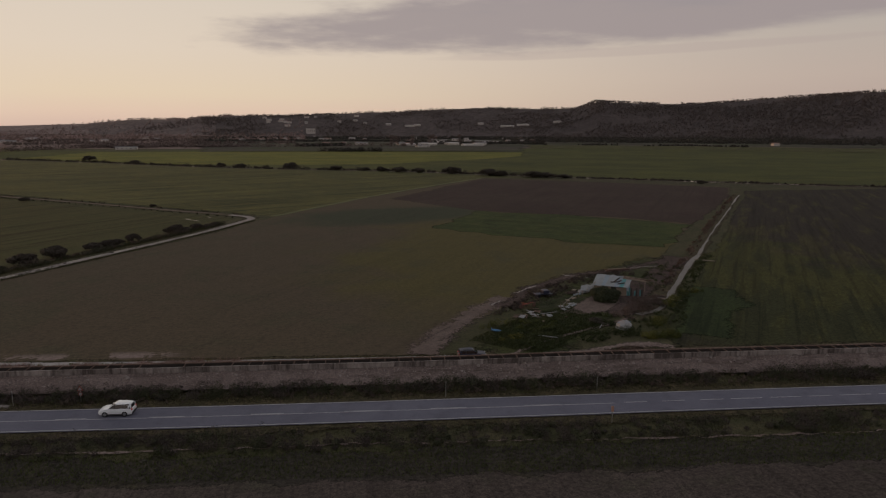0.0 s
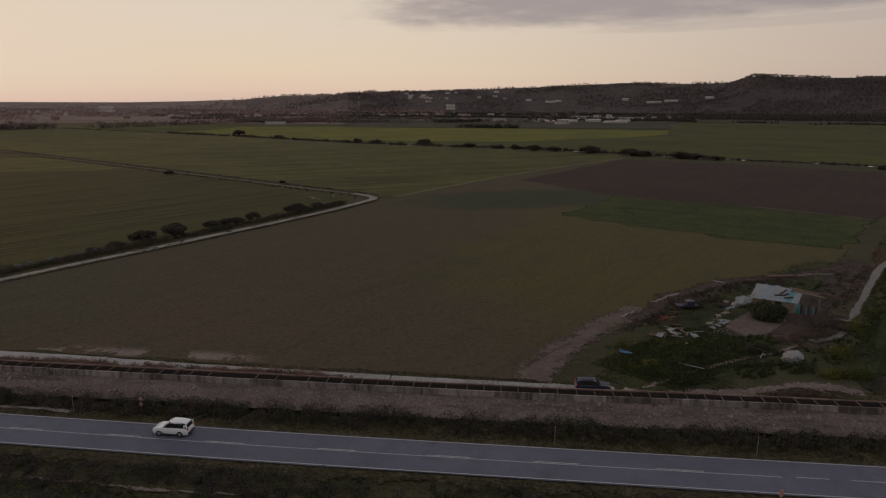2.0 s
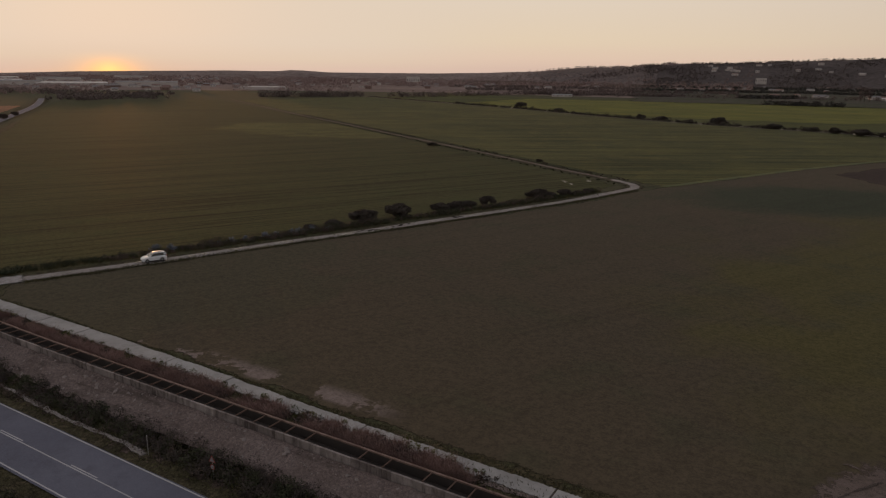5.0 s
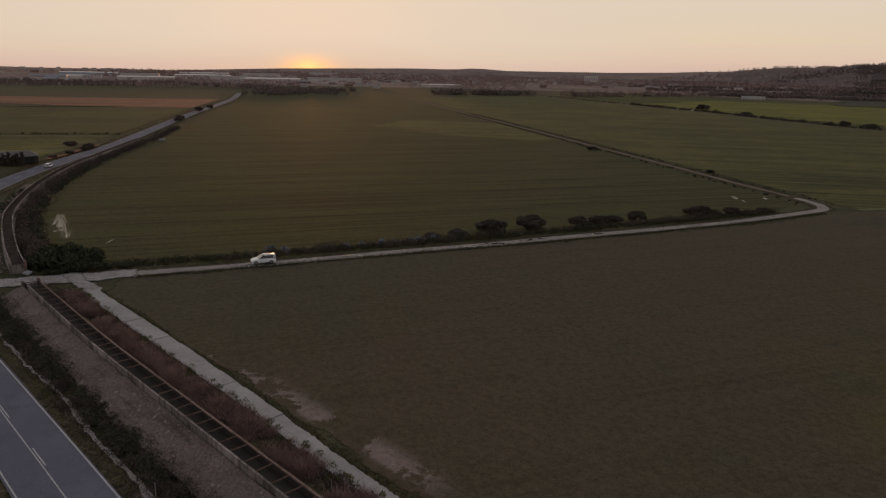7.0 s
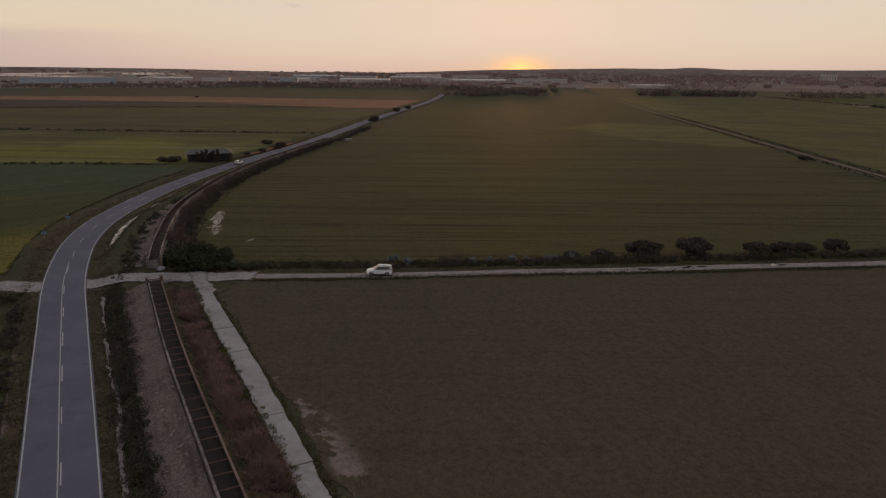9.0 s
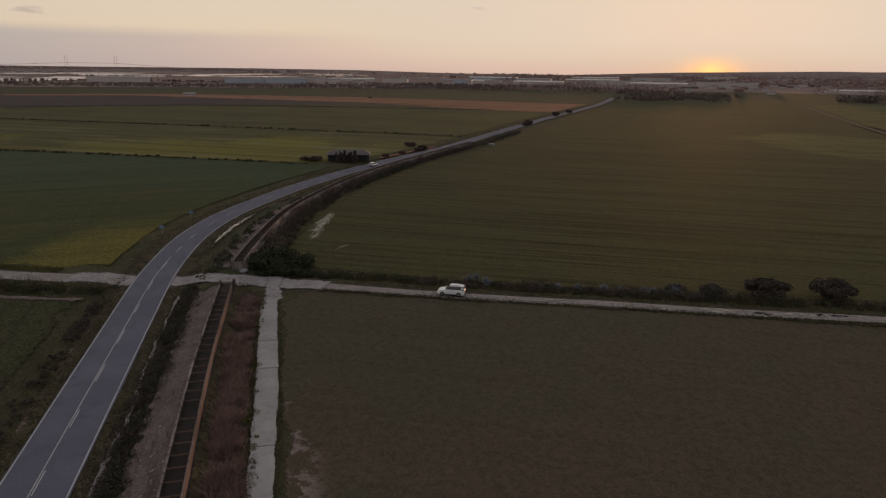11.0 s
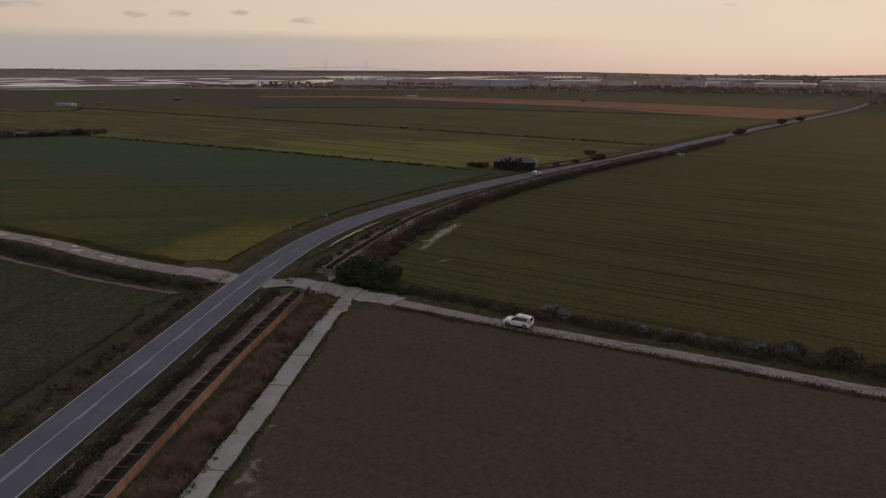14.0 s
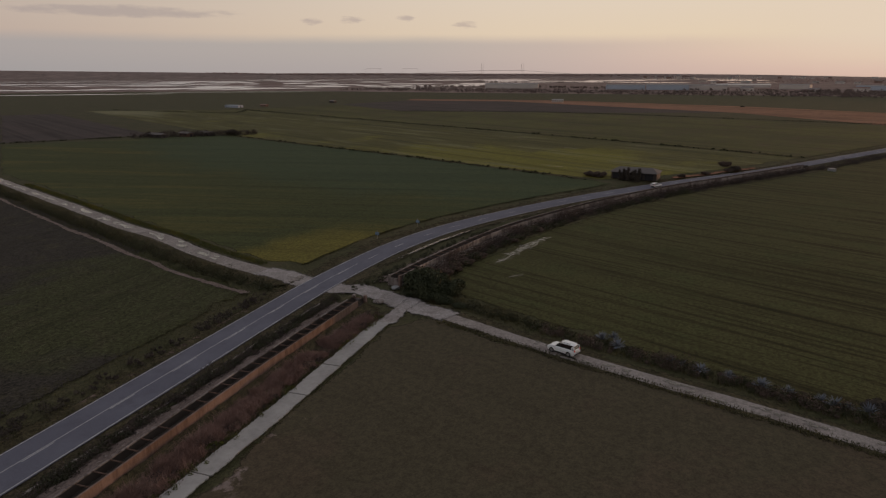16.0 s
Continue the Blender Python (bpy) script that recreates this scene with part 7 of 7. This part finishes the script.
    for k in range(8):
        ob = tagged(part("sheet", box(-pick.uniform(0.4, 1.1), 0.7, -0.4, 0.45, 0, 0.04), pick.choice((WHITESHEET, WOOD, BLUESHEET)), None), "pale sheet lying beside the yard", "sheet")
        ob.matrix_basis = pose(34 + k * 1.0 + pick.uniform(-1.2, 1.2), 131 + k * 1.9 + pick.uniform(-1.4, 1.4), 0.2, pick.uniform(-6, 6), pick.uniform(-6, 6), pick.uniform(0, 90))
    for x, y, length, turn in ((25.5, 111.2, 3.6, -38), (36.5, 116.5, 1.8, 60), (29.5, 126.2, 3.0, 8), (55, 136, 3.5, 15)):
        ob = tagged(part("pole", rod((-length / 2, 0, 0), (length / 2, 0, 0.2), 0.07, 7), WHITESHEET, None), "pale pole lying on the ground", "pole")
        ob.matrix_basis = pose(x, y, 0.3, 0, 0, turn)
    pile = tagged(new("scrap_heap"), "heap of rusty scrap beams beside the mud way", "scrap heap")
    for k in range(9):
        part("beam", rod((-3.2 + pick.uniform(-0.5, 0.9), -0.7 + 0.4 * (k % 4), 0.12 + 0.2 * (k // 4)), (3.0 + pick.uniform(-1.6, 0.5), -0.6 + 0.4 * (k % 4) + pick.uniform(-0.4, 0.4), 0.14 + 0.2 * (k // 4)), 0.13, 6), (RUST, RUST, WOOD)[k % 3], pile)
    pile.matrix_basis = pose(57, 166.5, 0.05, 0, 0, 12)
    for x, y in ((58.2, 134.6), (86, 176)):
        ob = tagged(part("plank_bridge", box(-2.6, 2.6, -0.35, 0.35, 0.0, 0.12), WOOD, None), "plank bridge across the drainage ditch", "plank bridge")
        ob.matrix_basis = pose(x - 1.0, y + 0.6, 0.25, 0, 0, -32)


debris()


# ---- signs and small things by the road ----
def sign(x, y, turn, kind, label):
    thing = tagged(new("road_sign"), label, "road sign")
    part("post", rod((0, 0, 0), (0, 0, 2.1), 0.04, 8), GALV, thing)
    if kind == "warning":
        part("triangle", rod((0, -0.04, 1.85), (0, -0.02, 1.85), 0.48, 3), REDPAINT, thing, "red-rimmed triangle")
        part("face", rod((0, -0.055, 1.85), (0, -0.042, 1.85), 0.3, 3), WHITESHEET, thing)
        part("disc", rod((0, -0.04, 1.15), (0, -0.02, 1.15), 0.27, 20), REDPAINT, thing)
        part("face", rod((0, -0.055, 1.15), (0, -0.042, 1.15), 0.19, 20), WHITESHEET, thing)
    elif kind == "marker":
        part("board", box(-0.16, 0.16, -0.05, -0.01, 1.5, 2.2, 0.01), FADEDSIGN, thing, "faded orange board")
    elif kind == "chevron":
        part("board", box(-0.6, 0.6, -0.06, -0.02, 1.0, 1.6, 0.01), BLUEPLASTIC, thing, "blue chevron board")
        for k in range(4):
            part("stripe", box(-0.5 + k * 0.29, -0.38 + k * 0.29, -0.075, -0.06, 1.05, 1.55), WHITESHEET, thing)
    thing.matrix_basis = pose(x, y, 0.05 + dip(x, y), 0, 0, turn)


sign(-42.2, 90.0, 4, "warning", "triangular warning sign over a round sign on a post")
sign(25.2, 77.4, 0, "marker", "thin post with a faded reddish marker board")
sign(26.8, 88.3, 0, "post", "bare thin post beside the road")
sign(5.8, 88.2, 0, "post", "bare thin post beside the road")
sign(-50.5, 89.6, 0, "post", "bare thin post beside the road")
sign(-178, 87.6, 65, "chevron", "chevron board on the outside of the bend")
sign(-162.3, 83.0, 70, "chevron", "chevron board on the outside of the bend")


def lump(name, x, y, size, mat, label, category, seed):
    bm = bmesh.new()
    bmesh.ops.create_icosphere(bm, subdivisions=2, radius=size)
    for v in bm.verts:
        v.co *= 1 + 0.4 * noise.noise(v.co / size * 1.6 + Vector((seed, 0, 0)))
        v.co.z *= 0.55
    ob = tagged(part(name, bm, mat, None), label, category)
    ob.matrix_basis = pose(x, y, 0.12 + size * 0.3)


lump("stone", -126.8, 101.2, 0.75, WHITESHEET, "pale stone block at the end of the channel", "stone", 1)
lump("concrete_lump", 15.5, 101.8, 0.6, CONCRETE, "lump of broken concrete on the path", "concrete", 2)
for k in range(9):
    lump("rubble", -118.8 - 0.4 * (k % 3), 100.6 + 0.5 * (k // 3), 0.35 + 0.1 * (k % 2), WALLCRETE, "broken concrete rubble at the channel's end", "rubble", 3 + k)
box_thing = tagged(new("white_container"), "white container at the edge of the crop field", "container")
part("shell", box(-2.4, 2.4, -1.0, 1.0, 0.0, 1.7, 0.05), WHITESHEET, box_thing)
part("lid", box(-2.45, 2.45, -1.05, 1.05, 1.7, 1.8, 0.03), WHITEWALL, box_thing)
box_thing.matrix_basis = pose(-319.5, 211, 0.05, 0, 0, 40) @ Matrix.Scale(0.6, 4)


def loose_stones():
    pick = np.random.default_rng(6)
    at = np.concatenate((along(CHANNEL, 1.3, 4.6, 2600, pick), along(CHANNEL_WEST[:5], 1.3, 5.5, 500, pick)))
    r = 0.05 + 0.16 * pick.random(len(at)) ** 3
    shape = np.array(((1, 0, 0), (0, 1, 0), (0, 0, 0.8), (-1, 0, 0), (0, -1, 0)))
    foot = along(CHANNEL, 1.3, 2.9, 220, pick)
    at, r = np.concatenate((at, foot)), np.concatenate((r, 0.14 + 0.22 * pick.random(len(foot)) ** 2))
    line = np.concatenate((spline(CHANNEL, 0.5)[0], spline(CHANNEL_WEST[:5], 0.5)[0]))
    verts, faces = [], []
    for (x, y), s in zip(at, r):
        off = pick.normal(0, 0.25, (5, 3))
        gap = math.sqrt(np.min((line[:, 0] - x) ** 2 + (line[:, 1] - y) ** 2))
        z = np.interp(gap, (1.13, 2.3, 3.6, 4.9), (1.28, 0.92, 0.42, 0.13)) if x > -118 else 0.13
        first = len(verts)
        verts += [tuple(np.array((x, y, z)) + s * (q + o)) for q, o in zip(shape, off)]
        faces += [(first, first + 1, first + 2), (first + 1, first + 3, first + 2), (first + 3, first + 4, first + 2), (first + 4, first, first + 2)]
    ob = link_mesh("stones", verts, faces, STONE)
    fade_attribute(ob, np.ones(len(verts)))
    stuff("stones", ob, "loose pale stones on the gravel bank", "stones")


loose_stones()
